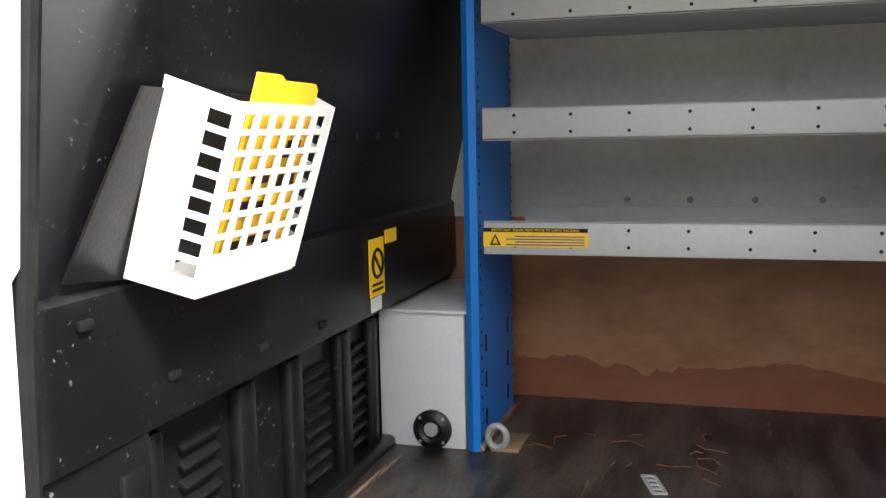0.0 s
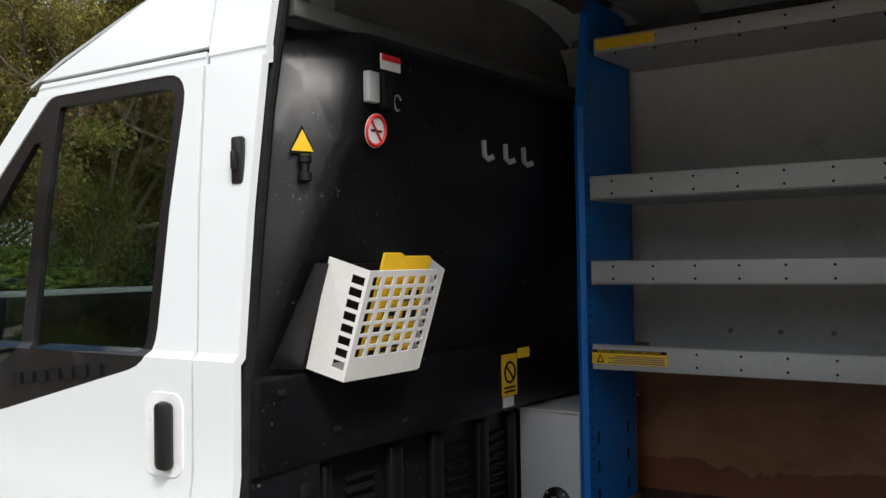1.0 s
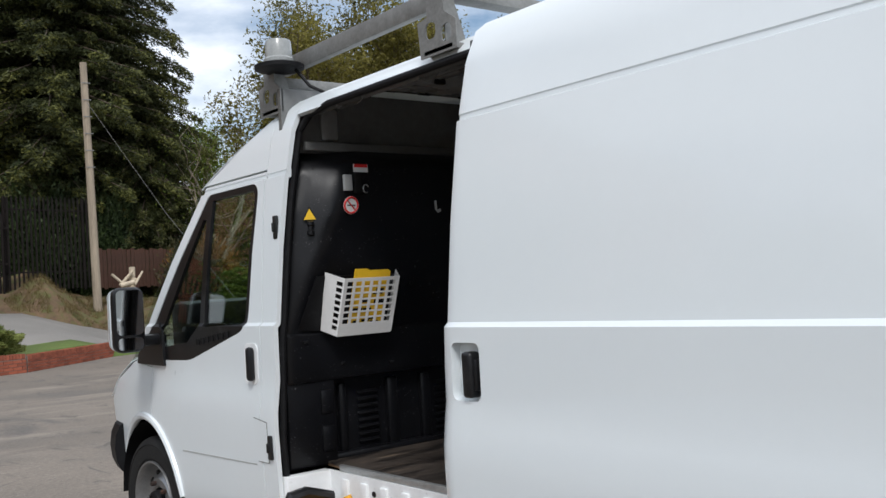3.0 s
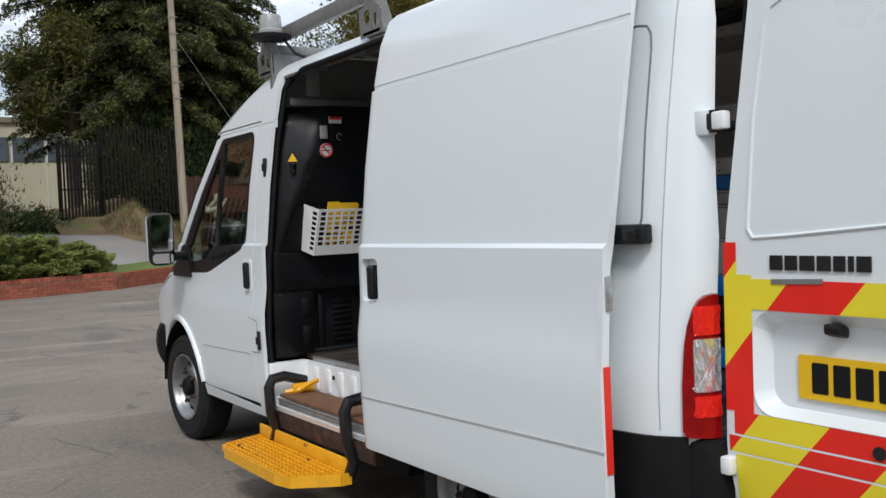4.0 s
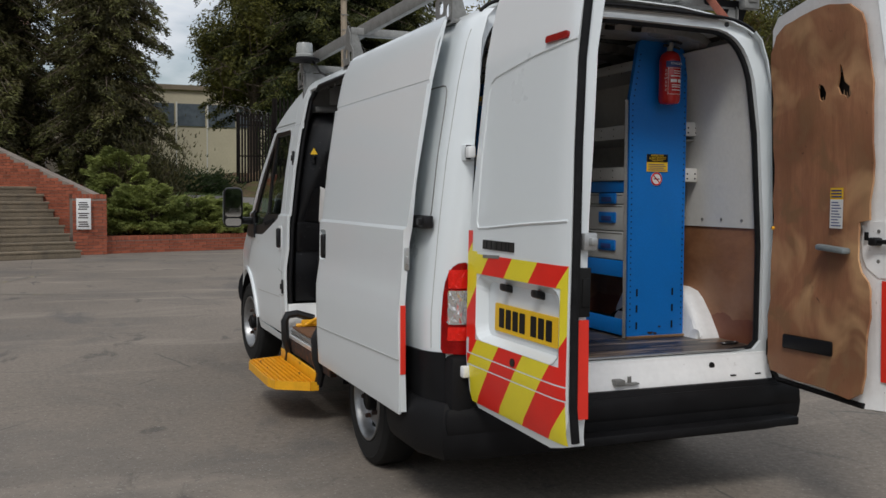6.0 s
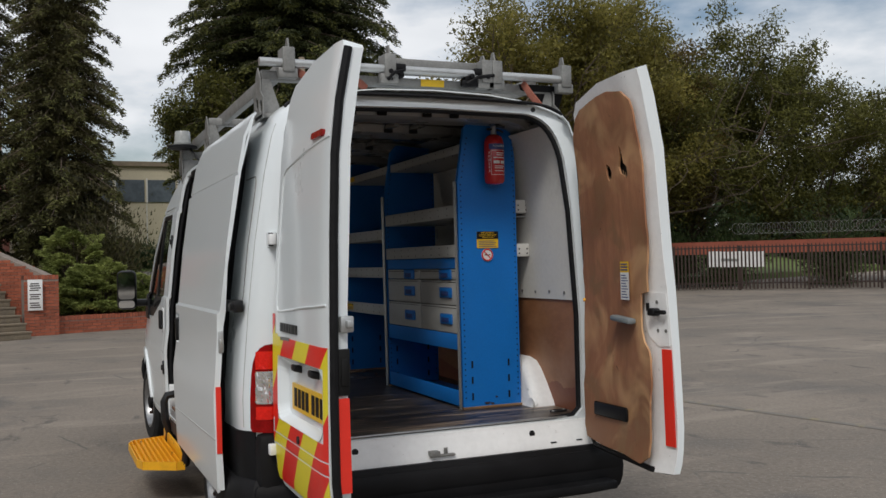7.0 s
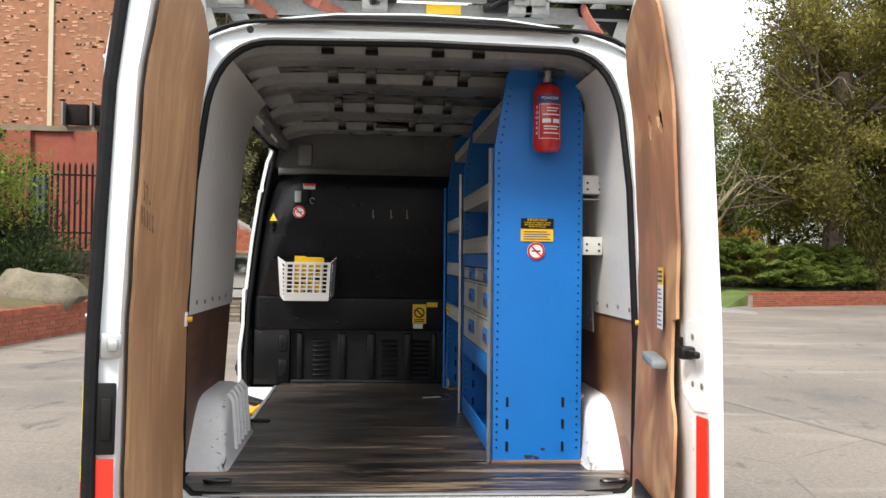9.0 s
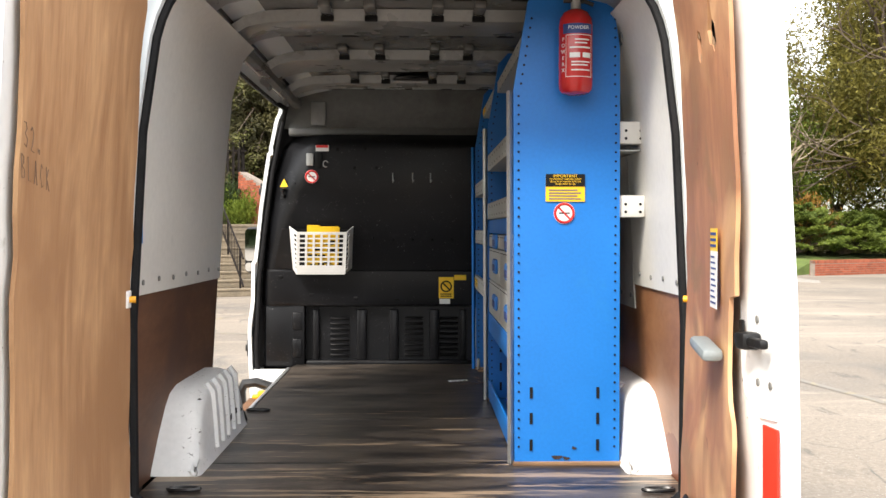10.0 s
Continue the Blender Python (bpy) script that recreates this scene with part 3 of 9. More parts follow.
# rim of the side opening: header above and sill below
part("side_header", sheet([(1.455, 2.17), (2.84, 2.17), (2.84, 2.24), (1.455, 2.24)], fmap=side(-1), vs=ZCUT, thick=0.02), WHITE, van)
part("side_sill", sheet([(1.455, 0.425), (2.84, 0.425), (2.84, 0.452), (1.455, 0.452)], fmap=side(-1), thick=0.02), WHITE, van)
for s in (-1, 1):
    part("door_pillar", sheet([(2.845, 0.40), (2.962, 0.40), (2.962, 0.80), (2.965, 1.3), (3.02, 1.95), (3.02, 2.185), (2.9, 2.24), (2.845, 2.24)],
         fmap=side(s), us=[2.9], vs=ZCUT, thick=0.02), WHITE, van)
    part("cab_door", sheet([(2.97, 0.43), (3.80, 0.43), *arch(FY, HZ, 0.45, 168, 105, 8), (4.19, 0.86), (4.19, 1.07), (4.47, 1.09), (3.645, 1.945), (3.03, 1.945), (2.973, 1.3)],
         [rounded(WINDOW)],
         fmap=side(s), us=YC, vs=ZCUT, thick=0.012), WHITE, van)
    part("door_seam", sheet([(2.93, 0.44), (3.05, 0.44), (3.10, 1.93), (2.98, 2.0)], fmap=lambda y, z: Vector((s * (half(y, z) - 0.010), y, z)), vs=ZCUT, thick=0.003), BLACKP, van)
    part("cab_sill", sheet([(2.845, 0.36), (3.86, 0.36), (3.86, 0.425), (2.845, 0.395)], fmap=side(s), vs=ZCUT, thick=0.012), WHITE, van)
    # shading of the pressed door crease, painted as a thin grey strip
    part("door_crease_shade", sheet([(3.02, 0.690), (3.80, 0.672), (3.80, 0.678), (3.02, 0.696)], fmap=lambda y, z: Vector((s * (half(y, z) + 0.0015), y, z)), us=YC, thick=0.003), GREY, van)
    part("front_wing", sheet([(4.197, 0.82), *arch(FY, HZ, 0.45, 104, 15, 8), (4.80, 0.48), (4.80, 0.72), (5.02, 0.72), (5.06, 0.84), (4.88, 0.97), (4.52, 1.085), (4.197, 1.065)],
         fmap=side(s), us=YC, vs=ZCUT, thick=0.012), WHITE, van)
    part("roof_side_panel", sheet([(3.025, 1.955), (3.655, 1.955), (3.05, 2.19), (3.025, 2.2)], fmap=side(s), us=YC, vs=ZCUT, thick=0.012), WHITE, van)
    # black surround of the cab window, with its bars
    ring = rounded(WINDOW)
    inn = rounded([(3.137, 1.286, 0.04), (3.56, 1.275, 0.012), (3.55, 1.875, 0.012), (3.108, 1.875, 0.045)])
    inq = [(3.61, 1.275), (3.74, 1.20), (4.02, 1.175), (4.08, 1.24), (3.64, 1.79), (3.60, 1.79)]
    off = lambda y, z: Vector((s * (half(y, z) - 0.004), y, z))
    part("window_surround", sheet(ring, [inn, inq], fmap=off, us=YC, vs=ZCUT, thick=0.016), BLACK, van, "gloss black window surround")
    gl = lambda y, z: Vector((s * (half(y, z) - 0.014), y, z))
    for q in (inn, inq):
        g = part("side_glass", sheet(q, fmap=gl, us=YC, vs=ZCUT, thick=0.004), GLASS, van)
        g.visible_shadow = False
    lip = B()
    tube(lip, [(s * (half(y, z) - 0.004), y, z) for y, z in arch(FY, HZ, 0.462, 168, 14, 18)], 0.022, 8)
    part("arch_lip", lip, WHITE, van)
    if s == -1:
        # product name in raised chrome shapes on the window surround: drawn as plain bars
        for k in range(7):
            nm = B()
            y = 3.60 - k * 0.052
            box(nm, -half(y, 1.205) - 0.003, -half(y, 1.205) + 0.002, y - 0.016, y + 0.016, 1.192 + 0.006 * k, 1.218 + 0.006 * k)
            part("badge_bar", nm, BUMPER, van)
        hd = B()
        sheet(rrect(2.995, 3.115, 1.03, 1.205, 0.03), fmap=lambda y, z: Vector((-half(y, z) - 0.003, y, z)), vs=ZCUT, thick=0.004, bm=hd)
        part("handle_recess", hd, WHITE_IN, van, "painted door handle recess")
        hb = B()
        box(hb, -1.0, -0.968, 3.015, 3.055, 1.045, 1.19, 0.014)
        part("door_handle", hb, BLACK, van, "black pull handle")
        ff = sheet([(2.91, 0.712), (3.0, 0.712), (3.015, 0.89), (2.91, 0.876)], fmap=lambda y, z: Vector((-half(y, z) - 0.004, y, z)), thick=0.004)
        part("fuel_flap", ff, WHITE, van)
        part("flap_seam", sheet([(2.906, 0.708), (3.004, 0.708), (3.019, 0.894), (2.906, 0.880)], fmap=lambda y, z: Vector((-half(y, z) - 0.0015, y, z)), thick=0.002), GALV, van)
        for z in (1.69, 0.777):
            st = B()
            x = -half(2.86, z)
            box(st, x - 0.012, x + 0.004, 2.866, 2.898, z - 0.050, z + 0.050, 0.006)
            box(st, x - 0.022, x, 2.876, 2.889, z - 0.02, z + 0.02, 0.004)
            part("striker_plate", st, BLACKST, van, "black lock striker")

# roof, sweeping down over the cab; then windscreen, bonnet, nose
def roof_strip(y0, y1, n, lift=0.0):
    bm = B()
    rows = []
    for i in range(n + 1):
        y = y0 + (y1 - y0) * i / n
        s0 = interp(TOPZ, y) if y > 2.9 else 2.235
        if y < 0.05:
            s0 -= 0.0
        rz = interp(RIDGE, y)
        w = half(y, s0)
        rows.append([bm.verts.new((w * k, y, s0 + lift + (rz - s0) * max(0, 1 - abs(k) ** 2.6) ** 0.8)) for k in (-1, -0.985, -0.95, -0.9, -0.8, -0.65, -0.4, 0, 0.4, 0.65, 0.8, 0.9, 0.95, 0.985, 1)])
    for a, b in zip(rows, rows[1:]):
        for k in range(len(a) - 1):
            bm.faces.new((a[k], a[k + 1], b[k + 1], b[k]))
    bmesh.ops.recalc_face_normals(bm, faces=bm.faces[:])
    bmesh.ops.solidify(bm, geom=bm.faces[:], thickness=0.006)
    bmesh.ops.recalc_face_normals(bm, faces=bm.faces[:])
    return bm


part("roof", roof_strip(0.03, 3.70, 30), WHITE, van, sharp=50)
ws = part("windscreen", roof_strip(3.71, 4.60, 10), SCREEN, van, "raked windscreen")
ws.visible_shadow = False
part("bonnet", roof_strip(4.61, 5.13, 8), WHITE, van)
fb = B()
box(fb, -0.80, 0.80, 4.95, 5.15, 0.72, 0.92, 0.05)
part("front_grille", fb, BLACK, van)
for s in (-1, 1):
    fl = B()
    box(fl, s * 0.58 - 0.19, s * 0.58 + 0.19, 4.88, 5.10, 0.78, 0.99, 0.05)
    part("headlight", fl, LENSC, van)
fb = B()
tube(fb, [(-0.90, 4.80, 0.58), (-0.865, 4.98, 0.58), (-0.72, 5.11, 0.58), (0, 5.18, 0.58), (0.72, 5.11, 0.58), (0.865, 4.98, 0.58), (0.90, 4.80, 0.58)], 0.15, 12, flat=0.45)
part("front_bumper", fb, BUMPER, van)

# underbody and wheel housings
ub = B()
box(ub, -0.78, 0.78, 0.15, 4.9, 0.30, 0.44, 0.03)
box(ub, -0.70, 0.70, 4.5, 5.0, 0.44, 0.9, 0.05)
for s in (-1, 1):
    for cy in (FY, RY):
        t = B()
        tube(t, [(s * (0.60 if cy == FY else 0.72), cy + 0.42 * math.cos(a), HZ + 0.42 * math.sin(a)) for a in frange(0, math.pi, math.pi / 12)], 0.02, 6)
        join(ub, t)
        t2 = B()
        vv = []
        for k in range(13):
            a = math.pi * k / 12
            vv.append((t2.verts.new((s * (0.55 if cy == FY else 0.74), cy + 0.43 * math.cos(a), HZ + 0.43 * math.sin(a))), t2.verts.new((s * 0.955, cy + 0.43 * math.cos(a), HZ + 0.43 * math.sin(a)))))
        for a, b in zip(vv, vv[1:]):
            t2.faces.new((a[0], a[1], b[1], b[0]))
        t2.faces.new([v[0] for v in vv])
        join(ub, t2)
part("underbody", ub, BUMPER, van)


def wheel(cx, cy, s):
    w = tagged(new("wheel"), "silver steel wheel with worn black tyre")
    w.parent = van
    # the front pair is steered a little
    m = pose(cx, cy, HZ, 0, 0, 4 if cy == FY else 0) @ pose(0, 0, 0, 0, 90 * s, 0)
    t = B()
    lathe(t, [(0.20, -0.10), (0.265, -0.105), (0.31, -0.10), (0.335, -0.085), (TR, -0.06), (TR, 0.06), (0.338, 0.08), (0.325, 0.092), (0.31, 0.098), (0.306, 0.1015), (0.300, 0.098), (0.265, 0.103), (0.232, 0.100), (0.226, 0.094), (0.20, 0.09), (0.195, 0)], m, 56)
    part("tyre", t, TYRE, w, sharp=25)
    r = B()
    lathe(r, [(0.205, 0.02), (0.219, 0.094), (0.216, 0.102), (0.208, 0.102), (0.200, 0.092), (0.193, 0.070), (0.184, 0.040), (0.176, 0.032), (0.150, 0.040), (0.128, 0.056), (0.118, 0.066), (0.085, 0.068), (0.072, 0.060), (0.068, 0.02)], m, 48)
    part("rim", r, STEEL, w)
    part("hub", lathe(B(), [(0.060, 0.03), (0.060, 0.085), (0.055, 0.098), (0.040, 0.104), (0.036, 0.100), (0.02, 0.100)], m, 24), BUMPER, w, "black plastic hub cap")
    for k in range(5):
        c = radians(72 * k + 20)
        part("wheel_nut", lathe(B(), [(0.013, 0.055), (0.013, 0.088), (0.010, 0.094)], m @ pose(0.098 * math.cos(c), 0.098 * math.sin(c), 0), 6), RUST, w)
    for k in range(10):
        c = radians(36 * k + 18)
        sl_ = B()
        for d in (-0.07, 0.0, 0.07):
            lathe(sl_, [(0.0135, 0.035), (0.0135, 0.0475 - 0.004 * abs(d) / 0.07)], m @ pose(0.152 * math.cos(c + d), 0.152 * math.sin(c + d), 0), 10)
        part("rim_slot", sl_, BLACKP, w)


for cy in (FY, RY):
    wheel(-0.852, cy, -1)
    wheel(0.852, cy, 1)

# door mirrors on black arms
for s in (-1, 1):
    mr = B()
    box(mr, -0.078, 0.078, -0.055, 0.055, -0.163, 0.163, 0.045, pose(s * 1.14, 4.03, 1.325, 0, 0, s * 8), 4)
    md = part("mirror_housing", mr, BLACK, van, "black door mirror housing with white shell")
    ms = B()
    box(ms, -0.070, 0.074, 0.012, 0.075, -0.157, 0.157, 0.045, pose(s * 1.148, 4.05, 1.325, 0, 0, s * 8), 4)
    part("mirror_shell", ms, WHITE, md)
    mg = sheet(rrect(-0.064, 0.064, -0.075, 0.148, 0.025), fmap=lambda u, v: pose(s * 1.14, 4.03, 1.325, 0, 0, s * 8) @ Vector((u, -0.057, v)), thick=0.003)
    part("mirror_glass", mg, MIRROR, md)
    mg = sheet(rrect(-0.062, 0.062, -0.148, -0.088, 0.022), fmap=lambda u, v: pose(s * 1.14, 4.03, 1.325, 0, 0, s * 8) @ Vector((u, -0.057, v)), thick=0.003)
    part("mirror_glass", mg, MIRROR, md)
    ma = B()
    box(ma, s * 1.02 - 0.09, s * 1.02 + 0.09, 4.04, 4.10, 1.185, 1.245, 0.02)
    sheet([(4.0, 1.08), (4.42, 1.08), (4.40, 1.13), (4.1, 1.30), (4.02, 1.26)], fmap=lambda y, z: Vector((s * (half(y, z) + 0.012), y, z)), us=[4.2], vs=ZCUT, thick=0.014, bm=ma)
    part("mirror_arm", ma, BLACK, van)

# cab: seats, dash and wheel seen through the glass
for x in (-0.55, -0.10, 0.45):
    st = B()
    box(st, x - 0.22, x + 0.22, 3.25, 3.72, 0.70, 0.86, 0.05)
    box(st, x - 0.22, x + 0.22, 3.12, 3.26, 0.82, 1.45, 0.06, None)
    box(st, x - 0.12, x + 0.12, 3.10, 3.20, 1.46, 1.68, 0.04)
    part("seat", st, SEATM, van, "dark grey cloth cab seat")
ds = B()
box(ds, -0.84, 0.84, 4.05, 4.6, 0.70, 1.10, 0.08)
box(ds, -0.80, 0.80, 4.10, 4.34, 1.0, 1.40, 0.05)
part("dashboard", ds, BLACK, van)
sw = B()
tube(sw, [pose(0.45, 3.92, 1.10, 60, 0, 0) @ Vector((0.19 * math.cos(a), 0.19 * math.sin(a), 0)) for a in frange(0, 2 * math.pi, math.pi / 12)], 0.016, 8)
part("steering_wheel", sw, BLACK, van)
cf = B()
box(cf, -0.86, 0.86, 2.95, 4.6, 0.44, 0.50, 0.0)
part("cab_floor", cf, BUMPER, van)

# rear: painted frame round the opening, lamps, bumper
LEAN = [(0.4, -0.035), (1.3, -0.03), (1.97, 0.0), (2.2, 0.035), (2.33, 0.065)]
def bow_to(p, c, q, n=8):
    """A curve from p to q drawn towards the corner c."""
    return [tuple(p[i] * (1 - u) ** 2 + 2 * c[i] * u * (1 - u) + q[i] * u * u for i in (0, 1)) for u in (k / n for k in range(n + 1))]


hole = [(-0.60, 0.672), (0.60, 0.672), (0.735, 0.68), (0.778, 0.72), (0.780, 1.2), (0.757, 1.75), *bow_to((0.728, 2.02), (0.69, 2.256), (0.50, 2.253)), (0, 2.262),
        *bow_to((-0.50, 2.253), (-0.70, 2.256), (-0.743, 2.02)), (-0.778, 1.75), (-0.803, 1.2), (-0.800, 0.72), (-0.76, 0.68)]
edge_r = [(half(-0.018, z) - 0.004, z) for z in (0.58, 0.75, 0.92, 1.05, 1.28, 1.6)] + [(half(-0.005, 1.92), 1.92), (half(0.01, 2.1), 2.1), (half(0.03, 2.2), 2.2), (0.715, 2.245)]
rim = [(-x, z) for x, z in edge_r] + [(-0.66, 2.283), (-0.55, 2.297), (-0.4, 2.304), (0, 2.310), (0.4, 2.304), (0.55, 2.297), (0.66, 2.283)] + edge_r[::-1]
lean_map = lambda x, z: Vector((x, interp(LEAN, z) + 0.012, z))
part("rear_frame", sheet(rim, [hole], fmap=lean_map, vs=[0.9, 1.05, 1.35, 1.6, 1.85, 1.97, 2.12], thick=0.05), WHITE, van)
sl = B()
tube(sl, [(x * 0.992, interp(LEAN, z) + 0.045, 0.675 + (z - 0.675) * 0.995) for x, z in hole[1:] + hole[:1]], 0.015, 8, caps=False)
part("door_seal", sl, RUBBER, van, "black rubber seal round the rear opening")
sp = B()
box(sp, -0.80, 0.80, -0.005, 0.06, 0.555, 0.668, 0.012)
# pressed outer skin of the sill: sloping, with two shallow swages
SILLP = [(0.669, -0.024), (0.666, -0.030), (0.652, -0.033), (0.646, -0.039), (0.612, -0.047), (0.604, -0.055), (0.574, -0.066), (0.556, -0.078), (0.540, -0.080)]
cols = [[sp.verts.new((x, y, z)) for z, y in SILLP] for x in frange(-0.80, 0.81, 0.08)]
for p, q in zip(cols, cols[1:]):
    for k in range(len(SILLP) - 1):
        sp.faces.new((p[k], p[k + 1], q[k + 1], q[k]))
bmesh.ops.recalc_face_normals(sp, faces=sp.faces[:])
part("rear_sill", sp, WHITE_IN, van, "scuffed white rear sill", sharp=50)
for x, z, r in ((-0.469, 0.618, 0.016), (0.462, 0.618, 0.016)):
    part("sill_hole", disc(B(), (x, -0.040, z), (0, -0.97, 0.22), r, 0.008), BLACKP, van)
for x in (-0.61, 0.57, 0.72):
    q = B()
    box(q, x - 0.016, x + 0.016, -0.077, -0.060, 0.567, 0.572, 0.001)
    part("drain_slot", q, BLACKP, van)
la = B()
box(la, -0.11, -0.06, -0.100, -0.055, 0.565, 0.592, 0.004)
box(la, -0.06, 0.02, -0.095, -0.062, 0.566, 0.573, 0.002)
tube(la, [(-0.03, -0.078, 0.57), (-0.03, -0.078, 0.602), (-0.02, -0.078, 0.602), (-0.02, -0.078, 0.57)], 0.005, 6)
part("rear_latch", la, GALV, van)
for x in (-0.585, 0.541):
    part("frame_plug", disc(B(), (x, 0.004, 2.263), (0, -1, 0), 0.012, 0.006), BLACKP, van)
tp = B()
tube(tp, [(x, 0.028 + 0.01 * abs(x), z) for x, z in bow_to((-0.745, 2.23), (-0.70, 2.296), (-0.52, 2.303)) + [(-0.25, 2.310), (0, 2.312), (0.25, 2.310)] + bow_to((0.52, 2.303), (0.70, 2.296), (0.745, 2.23))], 0.009, 6)
part("gutter_seal", tp, RUBBER, van)
bu = B()
for z0, z1, ex in ((0.31, 0.53, 0.0), (0.41, 0.515, 0.035)):
    tube(bu, [(-0.985, 0.42, (z0 + z1) / 2), (-0.985, 0.10, (z0 + z1) / 2), (-0.93, -0.06 - ex, (z0 + z1) / 2), (-0.75, -0.09 - ex, (z0 + z1) / 2), (0.75, -0.09 - ex, (z0 + z1) / 2), (0.93, -0.06 - ex, (z0 + z1) / 2), (0.985, 0.10, (z0 + z1) / 2), (0.985, 0.42, (z0 + z1) / 2)],
         (z1 - z0) / 2 * 1.15, 14, flat=0.42)
box(bu, -0.95, 0.95, -0.06, 0.10, 0.32, 0.545, 0.02)
part("rear_bumper", bu, BUMPER, van, "worn black plastic rear bumper")
for s in (-1, 1):
    bc = sheet([(-0.04, 0.30), (0.55, 0.42), (0.58, 0.62), (0.5, 0.735), (-0.04, 0.757)], fmap=lambda y, z: Vector((s * (half(y, z) + 0.012), y, z)), us=YC, vs=ZCUT, thick=0.012)
    bmesh.ops.recalc_face_normals(bc, faces=bc.faces[:])
    part("bumper_corner", bc, BUMPER, van)
    bc = B()
    box(bc, s * 0.87 - 0.06, s * 0.87 + 0.06, -0.11, 0.02, 0.33, 0.752, 0.035)
    part("bumper_end", bc, BUMPER, van)
tb = B()
box(tb, -0.36, 0.85, -0.22, -0.06, 0.335, 0.375, 0.008)
part("rear_step_bar", tb, BUMPER, van, "flat black rear step bar")

# tail lamps wrap round the corners
for s in (-1, 1):
    lamp = tagged(new("tail_lamp"), "red tail lamp with clear centre lens")
    lamp.parent = van

    def wrap(u, z, o=0.012):
        # u runs from the flank round on to the back
        a = min(1.0, max(0.0, u))
        ang = a * math.pi / 2
        return Vector((s * (0.955 - 0.098 * (1 - math.cos(ang)) - (0.04 * max(0, u - 1)) + o * math.cos(ang)) - s * (0.02 * max(0, z - 1.0)), 0.020 - 0.095 * math.sin(ang) - o * math.sin(ang), z))
    us = [0.1 * k for k in range(1, 14)]
    outl = [(0.36, 0.775), (0.42, 0.758), (1.15, 0.750), (1.15, 1.140), (1.0, 1.146), (0.8, 1.142), (0.66, 1.128), (0.55, 1.100), (0.47, 1.062), (0.42, 1.01), (0.37, 0.90)]
    part("lens", sheet(outl, fmap=wrap, us=us, vs=[0.85, 0.95, 1.05], thick=0.02), LENSR, lamp)
    for z0, z1, mt, nm in ((1.036, 1.115, LENSRB, "brake_reflector"), (0.882, 1.026, LENSC, "reverse_lens"), (0.812, 0.870, LENSRB, "fog_reflector")):
        fr_ = random.Random(int(z0 * 1000))
        facet = {}
        part(nm, sheet(rrect(0.56, 1.10, z0, z1, 0.02, 3), fmap=lambda u, z: wrap(u, z, 0.0155 + facet.setdefault((round(u, 3), round(z, 3)), fr_.uniform(-0.0008, 0.0014) * (2.0 if mt is LENSC else 1.0))), us=[0.06 * k for k in range(10, 19)], vs=frange(z0 + 0.012, z1 - 0.006, 0.016), thick=0.006), mt, lamp, smooth=False)

# ---- the sliding door, run back along the flank ----
sd = tagged(new("sliding_door"), "white sliding side door, slid fully open")
sd.parent = van
SX = -0.094


def sdm(y, z, o=0.0):
    w = interp(PROFILE, z)
    e = 0.0
    if y > 1.56:
        e = 0.012 * ((y - 1.56) / 0.05) ** 2
    return Vector((SX - w - o + e, y, z))


outer = [(0.165, 0.455), (1.63, 0.455), (1.64, 0.62), (1.638, 1.0), (1.60, 1.29), (1.585, 1.93), (1.565, 2.2), (1.54, 2.225), (0.17, 2.225), (0.115, 2.20), (0.10, 1.93), (0.105, 1.5), (0.135, 1.288), (0.14, 1.22), (0.14, 0.62)]
hrec = rrect(1.435, 1.565, 1.06, 1.232, 0.025)
part("door_skin", sheet(outer, [hrec], fmap=sdm, us=[0.15, 0.2, 1.5, 1.56, 1.58, 1.6, 1.62], vs=ZCUT + [0.555, 0.563], thick=0.012), WHITE, sd)
rc = B()
sheet(rrect(1.43, 1.57, 1.055, 1.237, 0.025), fmap=lambda y, z: sdm(y, z, -0.035), thick=0.004, bm=rc)
for a, b in zip(hrec, hrec[1:] + hrec[:1]):
    q = [sdm(*a), sdm(*b), sdm(*b, -0.035), sdm(*a, -0.035)]
    rc.faces.new([rc.verts.new(p) for p in q])
part("handle_recess", rc, WHITE, sd)
hb = B()
box(hb, -1.075, -1.028, 1.462, 1.505, 1.070, 1.206, 0.012, None, 3)
box(hb, -1.062, -1.028, 1.448, 1.470, 1.092, 1.184, 0.006, None, 2)
part("door_handle", hb, BLACK, sd, "black vertical pull handle")
# inner panel; its black stands in for shade between door and body
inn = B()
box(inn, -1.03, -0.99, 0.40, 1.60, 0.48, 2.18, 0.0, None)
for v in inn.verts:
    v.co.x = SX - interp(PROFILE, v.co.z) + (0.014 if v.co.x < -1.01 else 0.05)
part("door_inner_panel", inn, BUMPER, sd, "inner panel coloured black for the shade in the door gap")
ed = B()
tube(ed, [(sdm(y, z).x + 0.03, y, z) for y, z in ((1.625, 0.50), (1.628, 0.95), (1.595, 1.29), (1.58, 1.93), (1.55, 2.2))], 0.016, 6)
part("edge_seal", ed, RUBBER, sd)
# grey strip: the crease's shading, given as colour on the white skin
gr = sheet([(0.14, 0.700), (1.64, 0.664), (1.64, 0.670), (0.14, 0.706)], fmap=lambda y, z: sdm(y, z, 0.0025), us=[0.5, 0.9, 1.3, 1.56, 1.6], thick=0.004)
part("lower_crease_shade", gr, GREY, sd)
ZE = [(0.47, 0.145), (0.62, 0.139), (0.9, 0.139), (1.22, 0.139), (1.288, 0.134), (1.5, 0.104), (1.93, 0.099), (2.19, 0.113)]


